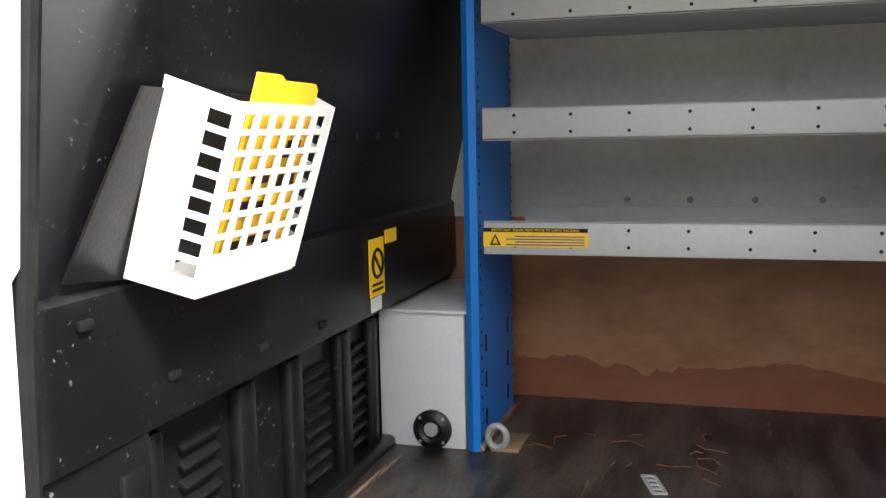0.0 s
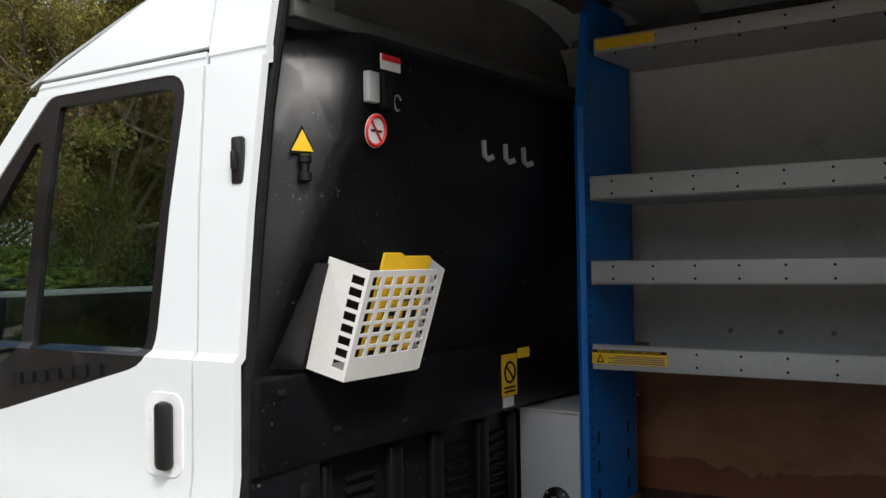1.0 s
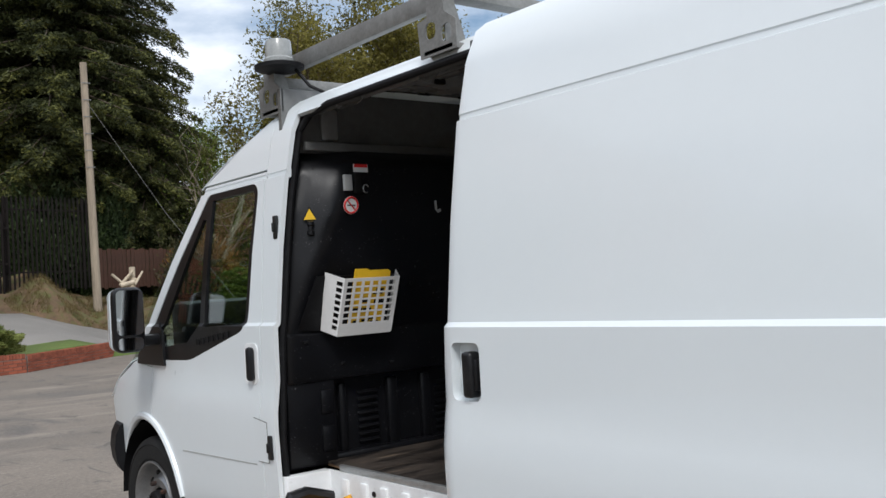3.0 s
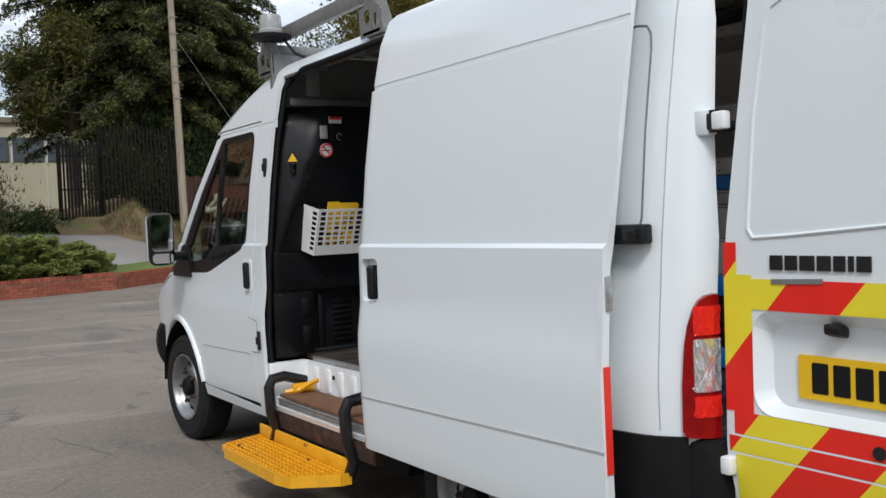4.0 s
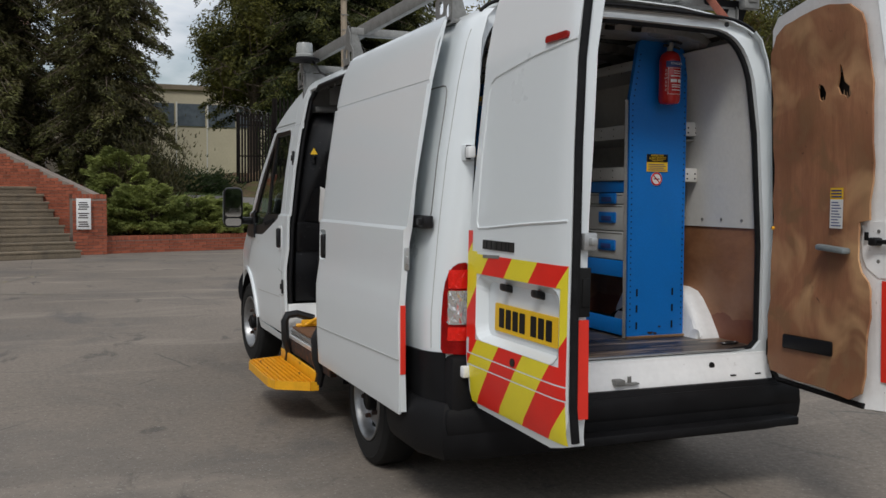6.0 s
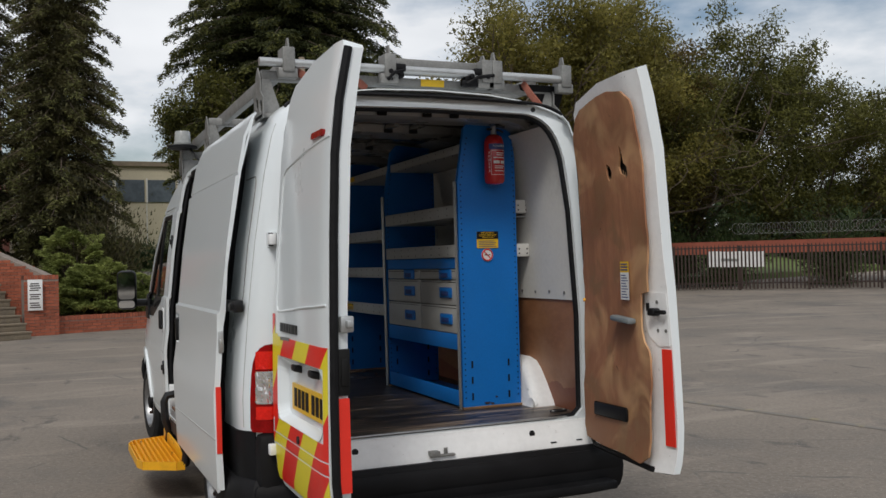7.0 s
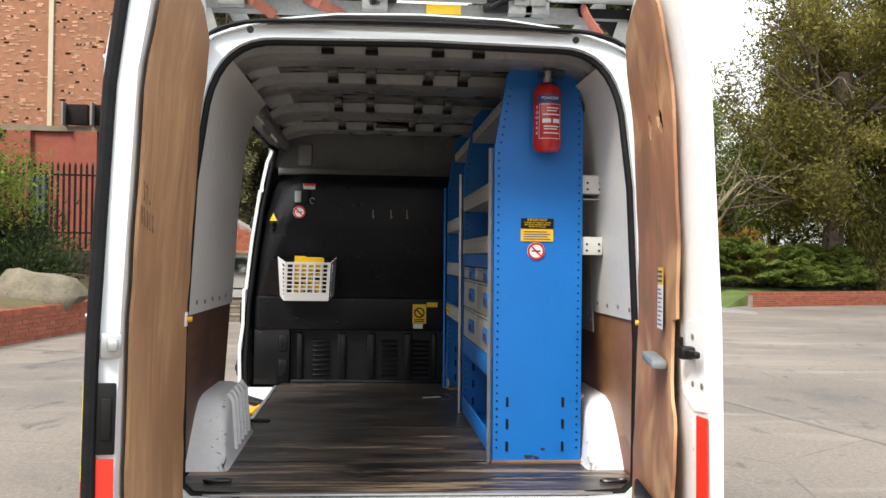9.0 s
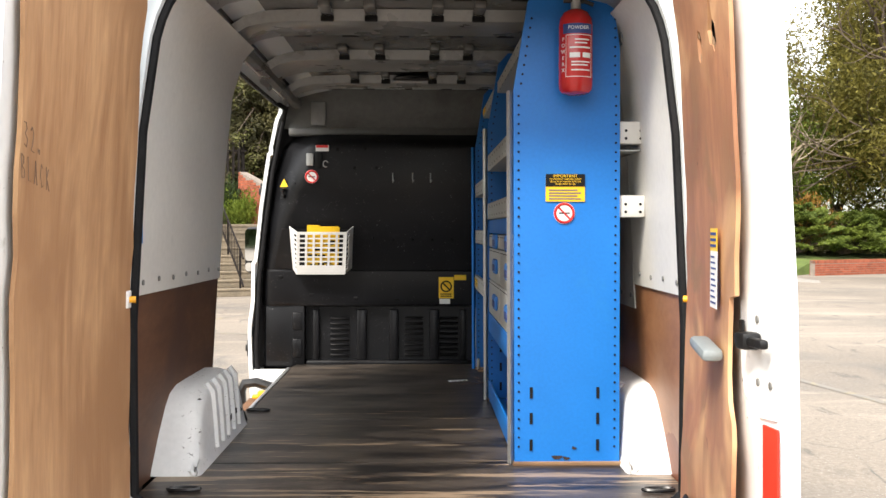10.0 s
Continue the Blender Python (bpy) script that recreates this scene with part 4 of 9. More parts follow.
def edge_strip(x0, x1, dy, thick):
    """A band on the door's rear edge: how far in from the skin it starts and ends."""
    b = B()
    rr = [[b.verts.new((sdm(0.3, z).x + x, y + dy + t, z)) for x, t in ((x0, 0), (x0 + (x1 - x0) * (0.35 if z > 1.4 else 1.0), 0), (x0 + (x1 - x0) * (0.35 if z > 1.4 else 1.0), thick), (x0, thick))] for z, y in ZE]
    for p, q in zip(rr, rr[1:]):
        for k in range(4):
            b.faces.new((p[k], p[(k + 1) % 4], q[(k + 1) % 4], q[k]))
    b.faces.new(rr[0])
    b.faces.new(rr[-1])
    bmesh.ops.recalc_face_normals(b, faces=b.faces[:])
    return b


part("shut_edge", edge_strip(0.003, 0.030, 0.0, 0.02), WHITE, sd)
es = B()
box(es, -1.066, -1.004, 0.1355, 0.1395, 0.640, 0.945)
for v in es.verts:
    v.co.x = sdm(0.3, v.co.z).x + (0.005 if v.co.x < -1.03 else 0.029)
part("marker_strip", es, REDST, sd, "red reflective strip on the shut edge")
lt = B()
box(lt, -1.054, -1.030, 0.132, 0.142, 1.10, 1.20, 0.004)
box(lt, -1.050, -1.036, 0.122, 0.136, 1.125, 1.165, 0.005)
part("door_latch", lt, ALU, sd, "steel edge latch")
tk = B()
box(tk, -1.0, -0.952, 0.045, 0.24, 1.286, 1.342, 0.008)
box(tk, -1.012, -0.99, 0.06, 0.11, 1.298, 1.33, 0.006)
part("track_cover", tk, BLACK, sd, "black slide-rail bracket")
# swage in the quarter behind the door, its shading drawn as a grey tube
sg = B()
tube(sg, [(-half(y, z) + 0.001, y, z) for y, z in ((0.35, 1.915), (0.16, 1.915), (0.125, 1.908), (0.108, 1.885), (0.102, 1.84), (0.10, 1.6), (0.097, 1.36), (0.105, 1.325), (0.14, 1.31))], 0.004, 6)
part("swage_shade", sg, GALV, van)
sg = B()
tube(sg, [(-half(0.03, z) - 0.0002, 0.03, z) for z in frange(0.77, 2.2, 0.06)], 0.0018, 6)
part("corner_seam", sg, GREY, van)

# ---- the rear doors ----
DLEAN = [(0.53, 0.835), (0.60, 0.852), (0.75, 0.862), (1.1, 0.858), (1.35, 0.853), (1.97, 0.822), (2.2, 0.785), (2.33, 0.752)]
WPLATE = 0.83


FREE = [(0.5, 0.822), (0.9, 0.810), (1.2, 0.792), (1.5, 0.772), (2.35, 0.756)]
FREEP = [(0.5, 0.838), (1.3, 0.838), (1.6, 0.824), (2.35, 0.806)]


def sorted_edge(outl):
    """The outline with more points along its free edge, from the top down."""
    i = outl.index((0.835, 1.9))
    return outl[:i + 1] + [(0.838, z) for z in (1.6, 1.5, 1.35, 1.2, 0.9)] + outl[i + 1:]


def rear_door(s):
    """s -1: the door with the number plate, square to the back; s 1: the other, turned a little inwards."""
    d = tagged(new("rear_door"), "white rear door with plywood lining and red edge strip, open" if s > 0 else "white rear door with hazard chevrons, number plate and plywood lining, open")
    d.parent = van
    turn = Matrix() if s < 0 else Matrix.Translation((0.86, -0.08, 0)) @ pose(0, 0, 0, 0, 0, -8.0) @ Matrix.Translation((-0.86, 0.08, 0))

    def P(u, z, o=0.0):
        """u: metres from the hinge edge; o: outwards from the outer face."""
        bend = 0.012 * (max(0, u - 0.72) / 0.11) ** 2
        return turn @ Vector((s * (interp(DLEAN, z) + o - bend), -0.112 - u, z))
    def inner(u):
        """Depth of the inner frame; the margin by the free edge falls away on the far door."""
        return -0.075 + (0.058 * max(0.0, min(1.0, (u - 0.675) / 0.16)) if s > 0 else 0.0)

    def onto(u, z, o):
        return P(u, z, o + inner(u) + 0.075)
    top = [(0.79, 2.33), (0.70, 2.335), (0.40, 2.325), (0.12, 2.27), (0.06, 2.22), (0.035, 2.12)]
    outl = [(0.08, 0.545), (0.02, 0.60), (0.0, 0.70), (0.0, 1.3), (0.012, 1.9), *top[::-1], (0.835, 2.30), (0.835, 1.9), (0.838, 0.66), (0.80, 0.555), (0.70, 0.53)]
    if s > 0:
        outl = [(min(u, interp(FREE, z)), z) for u, z in sorted_edge(outl)]
    US = [0.05, 0.1, 0.2, 0.4, 0.6, 0.72, 0.76, 0.79, 0.81, 0.825]
    VS = ZCUT + [0.60, 1.1, 1.35, 1.97, 2.3]
    if s < 0:
        # the hinge edge stands off from the body towards the top
        outl = [(min(u + 0.075 * max(0.0, min(1.0, (z - 1.2) / 0.7)) * max(0.0, 1 - u / 0.2), interp(FREEP, z)), z) for u, z in sorted_edge(outl)]
    F = lambda o: (lambda u, z: P(u, z, o))
    holes = []
    if s < 0:
        holes = [rrect(0.095, 0.788, 0.838, 1.108, 0.06)]
    part("outer_skin", sheet(outl, holes, fmap=F(0), us=US, vs=VS, thick=0.01), WHITE, d)
    # shut face and inner frame
    fr = B()
    n = len(outl)
    ins = [(min(max(u, 0.02), interp(FREE, z) - 0.004 if s > 0 else 0.822), min(max(z, 0.548), 2.315)) for u, z in outl]
    for (a, b), (c, e) in zip(zip(outl, outl[1:] + outl[:1]), zip(ins, ins[1:] + ins[:1])):
        q = [P(*a, 0), P(*b, 0), P(*e, inner(e[0])), P(*c, inner(c[0]))]
        fr.faces.new([fr.verts.new(p) for p in q])
    part("door_edge", fr, WHITE, d)
    ply = [(0.035, 0.66), (0.08, 0.60), (0.66, 0.585), (0.728, 0.62), (0.748, 0.9), (0.746, 1.05), (0.728, 1.085), (0.690, 1.125), (0.660, 1.18), (0.650, 1.25), (0.650, 1.335), (0.716, 1.342), (0.726, 1.40), (0.735, 1.55), (0.736, 1.80), (0.732, 1.97), (0.722, 2.10), (0.700, 2.19), (0.645, 2.238), (0.52, 2.252), (0.33, 2.242), (0.20, 2.222), (0.11, 2.18), (0.058, 2.11), (0.04, 1.98)]
    if s < 0:
        ply = [(0.022, 0.66), (0.10, 0.60), (0.68, 0.585), (0.742, 0.62), (0.748, 1.1), (0.755, 1.5), (0.757, 1.9), (0.72, 2.16), (0.62, 2.235), (0.30, 2.23), (0.09, 2.17), (0.03, 2.05)]
    part("inner_frame", sheet(ins, fmap=lambda u, z: onto(u, z, -0.075), us=US + [0.675], vs=VS, thick=0.004), WHITE_IN, d)
    warp = lambda z: 0.028 * max(0.0, min(1.0, (1.55 - z) / 0.7)) if s > 0 else 0.0
    bow = lambda u, z: P(u, z, -0.080 - warp(z) - 0.010 * math.sin(3.3 * z + 1.0) * math.sin(math.pi * min(1, u / 0.7)) - 0.012)
    wob = lambda u, z: bow(u + 0.006 * math.sin(21 * z) + 0.004 * math.sin(47 * z + 1), z + 0.004 * math.sin(17 * u))
    ph = [[(0.385, 1.885), (0.395, 1.862), (0.415, 1.850), (0.435, 1.858), (0.440, 1.885), (0.428, 1.918), (0.405, 1.930), (0.390, 1.915)], [(0.515, 1.905), (0.530, 1.872), (0.555, 1.868), (0.580, 1.850), (0.600, 1.872), (0.592, 1.905), (0.570, 1.925), (0.562, 1.985), (0.548, 2.005), (0.540, 1.950)]] if s > 0 else []
    part("plywood_lining", sheet(ply, ph, fmap=wob, us=frange(0.1, 0.72, 0.08), vs=frange(0.7, 2.2, 0.08), thick=0.009), PLY if s > 0 else PLYN, d, "weathered bare plywood lining")
    kr = random.Random(21 + s)
    for _ in range(14):
        u, z, w = kr.uniform(0.12, 0.66), kr.uniform(0.75, 2.1), kr.uniform(0.004, 0.011)
        part("knot", sheet([(u + w * math.cos(a), z + w * 1.6 * math.sin(a)) for a in frange(0, 6.0, 0.7854)], fmap=lambda u, z: bow(u, z) + turn.to_3x3() @ Vector((-s * 0.0012, 0, 0)), thick=0.001), RUST, d)
    if ph:
        # black sheet behind the holes stands in for the shade inside
        bk = sheet(rrect(0.37, 0.62, 1.82, 1.97, 0.01, 2), fmap=F(-0.0835), thick=0.002)
        part("hole_shade_sheet", bk, BLACKP, d)
        # torn splinters round the holes
        for u, z, l_, tilt in ((0.425, 1.856, 0.03, 0.3), (0.585, 1.860, 0.035, -0.2), (0.600, 1.885, 0.04, 0.2), (0.560, 1.872, 0.03, 0.5), (0.398, 1.925, 0.025, -0.4)):
            q = sheet([(u - 0.008, z - l_ * 0.5), (u + 0.007, z - l_ * 0.45), (u + 0.010 * tilt, z + l_ * 0.6)], fmap=lambda uu, zz: bow(uu, zz) + turn.to_3x3() @ Vector((-s * (0.004 + 0.2 * max(0, zz - z)), 0, 0)), thick=0.002)
            part("splinter", q, EDGEW, d)
    se = B()
    tube(se, [P(min(max(u * 0.985 + 0.006, 0.012), 0.815), min(max(z, 0.56), 2.31), -0.08) for u, z in ([(0.70, 0.53), (0.08, 0.545), (0.02, 0.60), (0.0, 0.70), (0.0, 1.3), (0.012, 1.9), (0.035, 2.12)])], 0.013, 6)
    part("edge_seal", se, RUBBER, d)
    if s < 0:
        se = B()
        tube(se, [P(interp(FREEP, z) + 0.005, z, -0.016) for z in (0.58, 0.7, 1.0, 1.3, 1.6, 1.9, 2.1, 2.3)], 0.017, 8, flat=0.7)
        part("meeting_seal", se, RUBBER, d, "thick black seal along the meeting edge")
    q = B()
    box(q, 0.030, 0.062, -0.104, -0.088, 1.262, 1.308, 0.003)
    for v in q.verts:
        v.co = P(v.co.x, v.co.z, v.co.y)
    stop = part("door_stop", q, WHITE_IN, d)
    q = B()
    tube(q, [P(0.046, 1.285, -0.100), P(0.040, 1.285, -0.118)], 0.009, 10)
    part("stop_plug", q, YELLOW, stop, "orange plastic plug")
    # marker strip on the free edge
    if s < 0:
        q = B()
        for o0, o1, z0, z1 in ((-0.074, -0.032, 0.66, 1.005),):
            box(q, -0.002, 0.002, o0, o1, z0, z1)
        for v in q.verts:
            v.co = P(0.8395 + v.co.x, v.co.z, v.co.y)
        part("marker_strip", q, REDST, d, "red reflective strip on the shut edge")
        q = B()
        box(q, -0.006, 0.006, -0.076, -0.030, 1.015, 1.185, 0.004)
        box(q, 0.004, 0.012, -0.066, -0.040, 1.05, 1.15, 0.004)
        for v in q.verts:
            v.co = P(0.839 + v.co.x, v.co.z, v.co.y)
        part("edge_pocket", q, BLACKP, d, "black plastic edge pocket")
        q = B()
        box(q, -0.004, 0.02, -0.085, -0.035, 1.245, 1.305, 0.006)
        box(q, 0.01, 0.035, -0.075, -0.05, 1.262, 1.29, 0.006)
        for v in q.verts:
            v.co = P(0.838 + v.co.x, v.co.z, v.co.y)
        part("edge_latch", q, ALU, d, "worn steel latch")
    else:
        rs = sheet([(0.752, 0.672), (0.812, 0.672), (0.797, 1.090), (0.741, 1.090)], fmap=lambda u, z: onto(u, z, -0.083), thick=0.004)
        part("marker_strip", rs, REDST, d, "red reflective strip on the inner edge")
        q = sheet([(0.645, 1.325), (0.70, 1.335), (0.775, 1.335), (0.785, 1.20), (0.785, 1.105), (0.725, 1.10), (0.675, 1.14), (0.65, 1.18), (0.64, 1.24)], fmap=lambda u, z: onto(u, z, -0.080), thick=0.004)
        part("lock_plate", q, WHITE_IN, d)
        q = B()
        box(q, 0.665, 0.685, -0.092, -0.086, 1.255, 1.29, 0.003)
        for v in q.verts:
            v.co = onto(v.co.x, v.co.z, v.co.y)
        part("lock_slot", q, BLACKP, d)
        q = B()
        box(q, 0.71, 0.745, -0.125, -0.086, 1.235, 1.27, 0.008)
        box(q, 0.74, 0.80, -0.118, -0.10, 1.243, 1.262, 0.006)
        for v in q.verts:
            v.co = onto(v.co.x, v.co.z, v.co.y)
        part("lock_lever", q, BLACK, d, "black lock lever")
        for u, z in ((0.725, 1.17), (0.77, 1.17), (0.725, 1.295)):
            part("rivet", disc(B(), onto(u, z, -0.0845), (-1, 0, 0), 0.008, 0.003, 12), GALV, d)
        for name, u0, u1, z0, z1, o in (("pull_handle", 0.425, 0.615, 1.200, 1.226, 0.042), ("kick_strap", 0.17, 0.53, 0.735, 0.80, 0.012)):
            q = B()
            box(q, u0, u1, -0.103 - o, -0.10, z0, z1, 0.01)
            for v in q.verts:
                v.co = P(v.co.x, v.co.z + (0.04 * (v.co.x - 0.35) if name == "kick_strap" else -0.05 * (v.co.x - 0.48)), v.co.y - warp(v.co.z))
            part(name, q, HANDLEG if name == "pull_handle" else BUMPER, d, "grey plastic " + name.replace("_", " "))
        q = sheet([(0.475, 1.30), (0.56, 1.30), (0.56, 1.425), (0.475, 1.425)], fmap=lambda u, z: P(u, z, -0.1075 - warp(z)), thick=0.001)
        lab = part("door_label", q, WHITEP, d, "white instruction label with yellow heading")
        q = sheet([(0.475, 1.425), (0.56, 1.425), (0.56, 1.475), (0.475, 1.475)], fmap=lambda u, z: P(u, z, -0.1075 - warp(z)), thick=0.001)
        part("label_heading", q, YCARD, lab)
        q = B()
        for k in range(9):
            sheet([(0.485, 1.31 + k * 0.0125), (0.55 - 0.01 * (k % 3), 1.31 + k * 0.0125), (0.55 - 0.01 * (k % 3), 1.314 + k * 0.0125), (0.485, 1.314 + k * 0.0125)], fmap=lambda u, z: P(u, z, -0.1092 - warp(z)), thick=0.0005, bm=q)
        for k in range(3):
            sheet([(0.482, 1.434 + k * 0.013), (0.552, 1.434 + k * 0.013), (0.552, 1.440 + k * 0.013), (0.482, 1.440 + k * 0.013)], fmap=lambda u, z: P(u, z, -0.1092 - warp(z)), thick=0.0005, bm=q)
        part("label_print", q, BLUEP, lab)
    # hinges
    for z in (1.612, 0.686):
        q = B()
        xo = s * (interp(DLEAN, z) + 0.012)
        box(q, xo - 0.018, xo + 0.014, -0.140, -0.098, z - 0.024, z + 0.024, 0.006)
        part("hinge", q, WHITE_IN, d)
        q = B()
        tube(q, [(xo, -0.092, z - 0.030), (xo, -0.092, z + 0.030)], 0.011, 10)
        box(q, xo - 0.010, xo + 0.010, -0.098, -0.075, z - 0.022, z + 0.022, 0.004)
        part("hinge_pin", q, BLACKST, d)
        q = B()
        box(q, xo - s * 0.012 - 0.020, xo - s * 0.012 + 0.020, -0.080, -0.030, z - 0.036, z + 0.036, 0.008)
        part("hinge_plate", q, WHITE, d)
    if s > 0:
        return d
    # outer face: pressed lines, chevrons, plate recess and plate
    q = B()
    tube(q, [P(u, z, 0.0) for u, z in ((0.815, 1.3445), (0.79, 1.343), (0.76, 1.3405), (0.72, 1.338), (0.5, 1.325), (0.2, 1.302), (0.10, 1.297), (0.085, 1.32), (0.10, 1.6), (0.135, 1.84), (0.155, 1.885), (0.20, 1.905), (0.5, 1.945), (0.72, 1.961), (0.76, 1.964), (0.79, 1.966), (0.815, 1.968))], 0.0055, 6)
    part("pressed_line", q, WHITE, d)

    def clip(poly, ax, lim, keep):
        out = []
        for i, p in enumerate(poly):
            r = poly[i - 1]
            pin, rin = (p[ax] - lim) * keep >= 0, (r[ax] - lim) * keep >= 0
            if pin != rin:
                t = (lim - r[ax]) / (p[ax] - r[ax])
                out.append((r[0] + (p[0] - r[0]) * t, r[1] + (p[1] - r[1]) * t))
            if pin:
                out.append(p)
        return out
    zones = [(0.004, 0.093, 0.836, 1.20), (0.790, 0.83, 0.836, 1.19), (0.093, 0.790, 1.110, 1.19), (0.03, 0.83, 0.775, 0.836), (0.012, 0.83, 0.726, 0.769), (0.03, 0.825, 0.565, 0.72), (0.004, 0.045, 1.20, 1.285)]
    for zi, (u0, u1, z0, z1) in enumerate(zones):
        for k in range(-12, 16):
            # leaning bands of equal width
            f0 = 1.185 + 0.238 * k
            band = [(-0.1, f0 - 0.115), (1.0, f0 + 1.15), (1.0, f0 + 1.15 + 0.238), (-0.1, f0 - 0.115 + 0.238)]
            poly = band
            for ax, lim, keep in ((0, u0, 1), (0, u1, -1), (1, z0, 1), (1, z1, -1)):
                poly = clip(poly, ax, lim, keep)
                if not poly:
                    break
            if len(poly) > 2:
                cl = []
                for p in poly:
                    if not cl or (abs(p[0] - cl[-1][0]) + abs(p[1] - cl[-1][1])) > 1e-4:
                        cl.append(p)
                if len(cl) > 2 and (abs(cl[0][0] - cl[-1][0]) + abs(cl[0][1] - cl[-1][1])) < 1e-4:
                    cl.pop()
                if len(cl) > 2:
                    q = sheet(cl, fmap=F(0.0025), us=[0.4, 0.76, 0.79, 0.81], vs=[0.6, 0.75], thick=0.001)
                    part("yellow_chevron" if k % 2 else "red_chevron", q, YREFL if k % 2 else RREFL, d)
    q = B()
    hr = rrect(0.095, 0.788, 0.838, 1.108, 0.06)
    deep = rrect(0.125, 0.758, 0.860, 1.078, 0.05)
    for (a, b), (c, e) in zip(zip(hr, hr[1:] + hr[:1]), zip(deep, deep[1:] + deep[:1])):
        q.faces.new([q.verts.new(p) for p in (P(*a, 0.003), P(*b, 0.003), P(*e, -0.042), P(*c, -0.042))])
    q.faces.new([q.verts.new(P(u, z, -0.042)) for u, z in deep])
    bmesh.ops.recalc_face_normals(q, faces=q.faces[:])
    part("plate_recess", q, WHITE, d, "white moulded number plate recess", sharp=25)
    pl = part("number_plate", sheet(rrect(0.205, 0.725, 0.889, 1.000, 0.006, 2), fmap=F(-0.034), thick=0.006), PLATE, d, "yellow number plate with black bars")
    for k in range(7):
        u0 = 0.245 + k * 0.060 + (0.032 if k > 3 else 0)
        part("plate_bar", sheet(rrect(u0, u0 + 0.046, 0.906, 0.983, 0.003, 1), fmap=F(-0.0325), thick=0.001), BLACKP, pl)
    for u in (0.285, 0.55):
        q = B()
        box(q, u + 0.012, u + 0.060, -0.05, -0.004, 1.060, 1.090, 0.009)
        for v in q.verts:
            v.co = P(v.co.x, v.co.z + 0.25 * min(0, v.co.y), v.co.y)
        part("plate_lamp", q, BLACK, d, "black number plate lamp")
    q = B()
    disc(q, P(0.447, 0.797, 0.0), (-1, 0, 0), 0.016, 0.008)
    part("key_lock", q, BLACKST, d)
    for zl in (0.7225, 0.7720):
        q = sheet([(0.01, zl - 0.0025), (0.83, zl - 0.0025), (0.83, zl + 0.0025), (0.01, zl + 0.0025)], fmap=F(0.0022), us=[0.4, 0.76, 0.8], thick=0.001)
        part("panel_seam", q, WHITE, d)
    for k, w in enumerate((0.036, 0.034, 0.04, 0.036, 0.03, 0.013, 0.036)):
        u0 = 0.155 + sum((0.036, 0.034, 0.04, 0.036, 0.03, 0.013, 0.036)[:k]) + 0.009 * k
        part("badge_bar", sheet([(u0, 1.215), (u0 + w, 1.215), (u0 + w, 1.252), (u0, 1.252)], fmap=F(0.006), thick=0.005), BLACKST, d)
    part("model_badge", sheet([(0.157, 1.178), (0.305, 1.183), (0.305, 1.196), (0.157, 1.191)], fmap=F(0.005), thick=0.004), GALV, d)
    q = B()
    sheet(rrect(0.612, 0.765, 1.975, 2.000, 0.008, 3), fmap=F(0.012), thick=0.014, bm=q)
    part("high_brake_lamp", q, LENSR, d, "red high-level brake lamp")
    return d


ld = rear_door(-1)
rd = rear_door(1)


# ---- inside the load bay ----
FZ = 0.676
# the floor: three coated boards across, with tan wood showing in the joints
load_floor = part("load_floor", sheet([(-0.79, 0.004), (0.79, 0.004), (0.82, 0.1), (0.82, 2.95), (-0.70, 2.95), (-0.73, 2.75), (-0.73, 1.50), (-0.82, 1.42), (-0.82, 0.1)], fmap=lambda x, y: Vector((x, y, FZ - 0.008)), thick=0.010), EDGEW, van, "worn dark plywood load floor")
for fo in ([(-0.79, 0.0), (0.79, 0.0), (0.83, 0.1), (0.83, 0.538), (-0.83, 0.542), (-0.83, 0.1)],
           [(-0.83, 0.547), (0.83, 0.543), (0.83, 1.328), (-0.83, 1.252)],
           [(-0.83, 1.256), (0.83, 1.332), (0.83, 2.96), (-0.70, 2.96), (-0.735, 2.75), (-0.735, 1.50), (-0.83, 1.42)]):
    part("floor_board", sheet(fo, fmap=lambda x, y: Vector((x, y, FZ)), thick=0.007), FLOORM, load_floor, smooth=False)
se = B()
box(se, -0.72, 0.69, -0.012, 0.012, FZ + 0.001, FZ + 0.009, 0.003)
part("floor_edge_strip", se, ALU, load_floor, "aluminium threshold strip")
se = B()
box(se, -0.745, -0.725, 1.52, 2.75, FZ - 0.02, FZ + 0.006, 0.003)
part("side_edge_strip", se, ALU, load_floor)
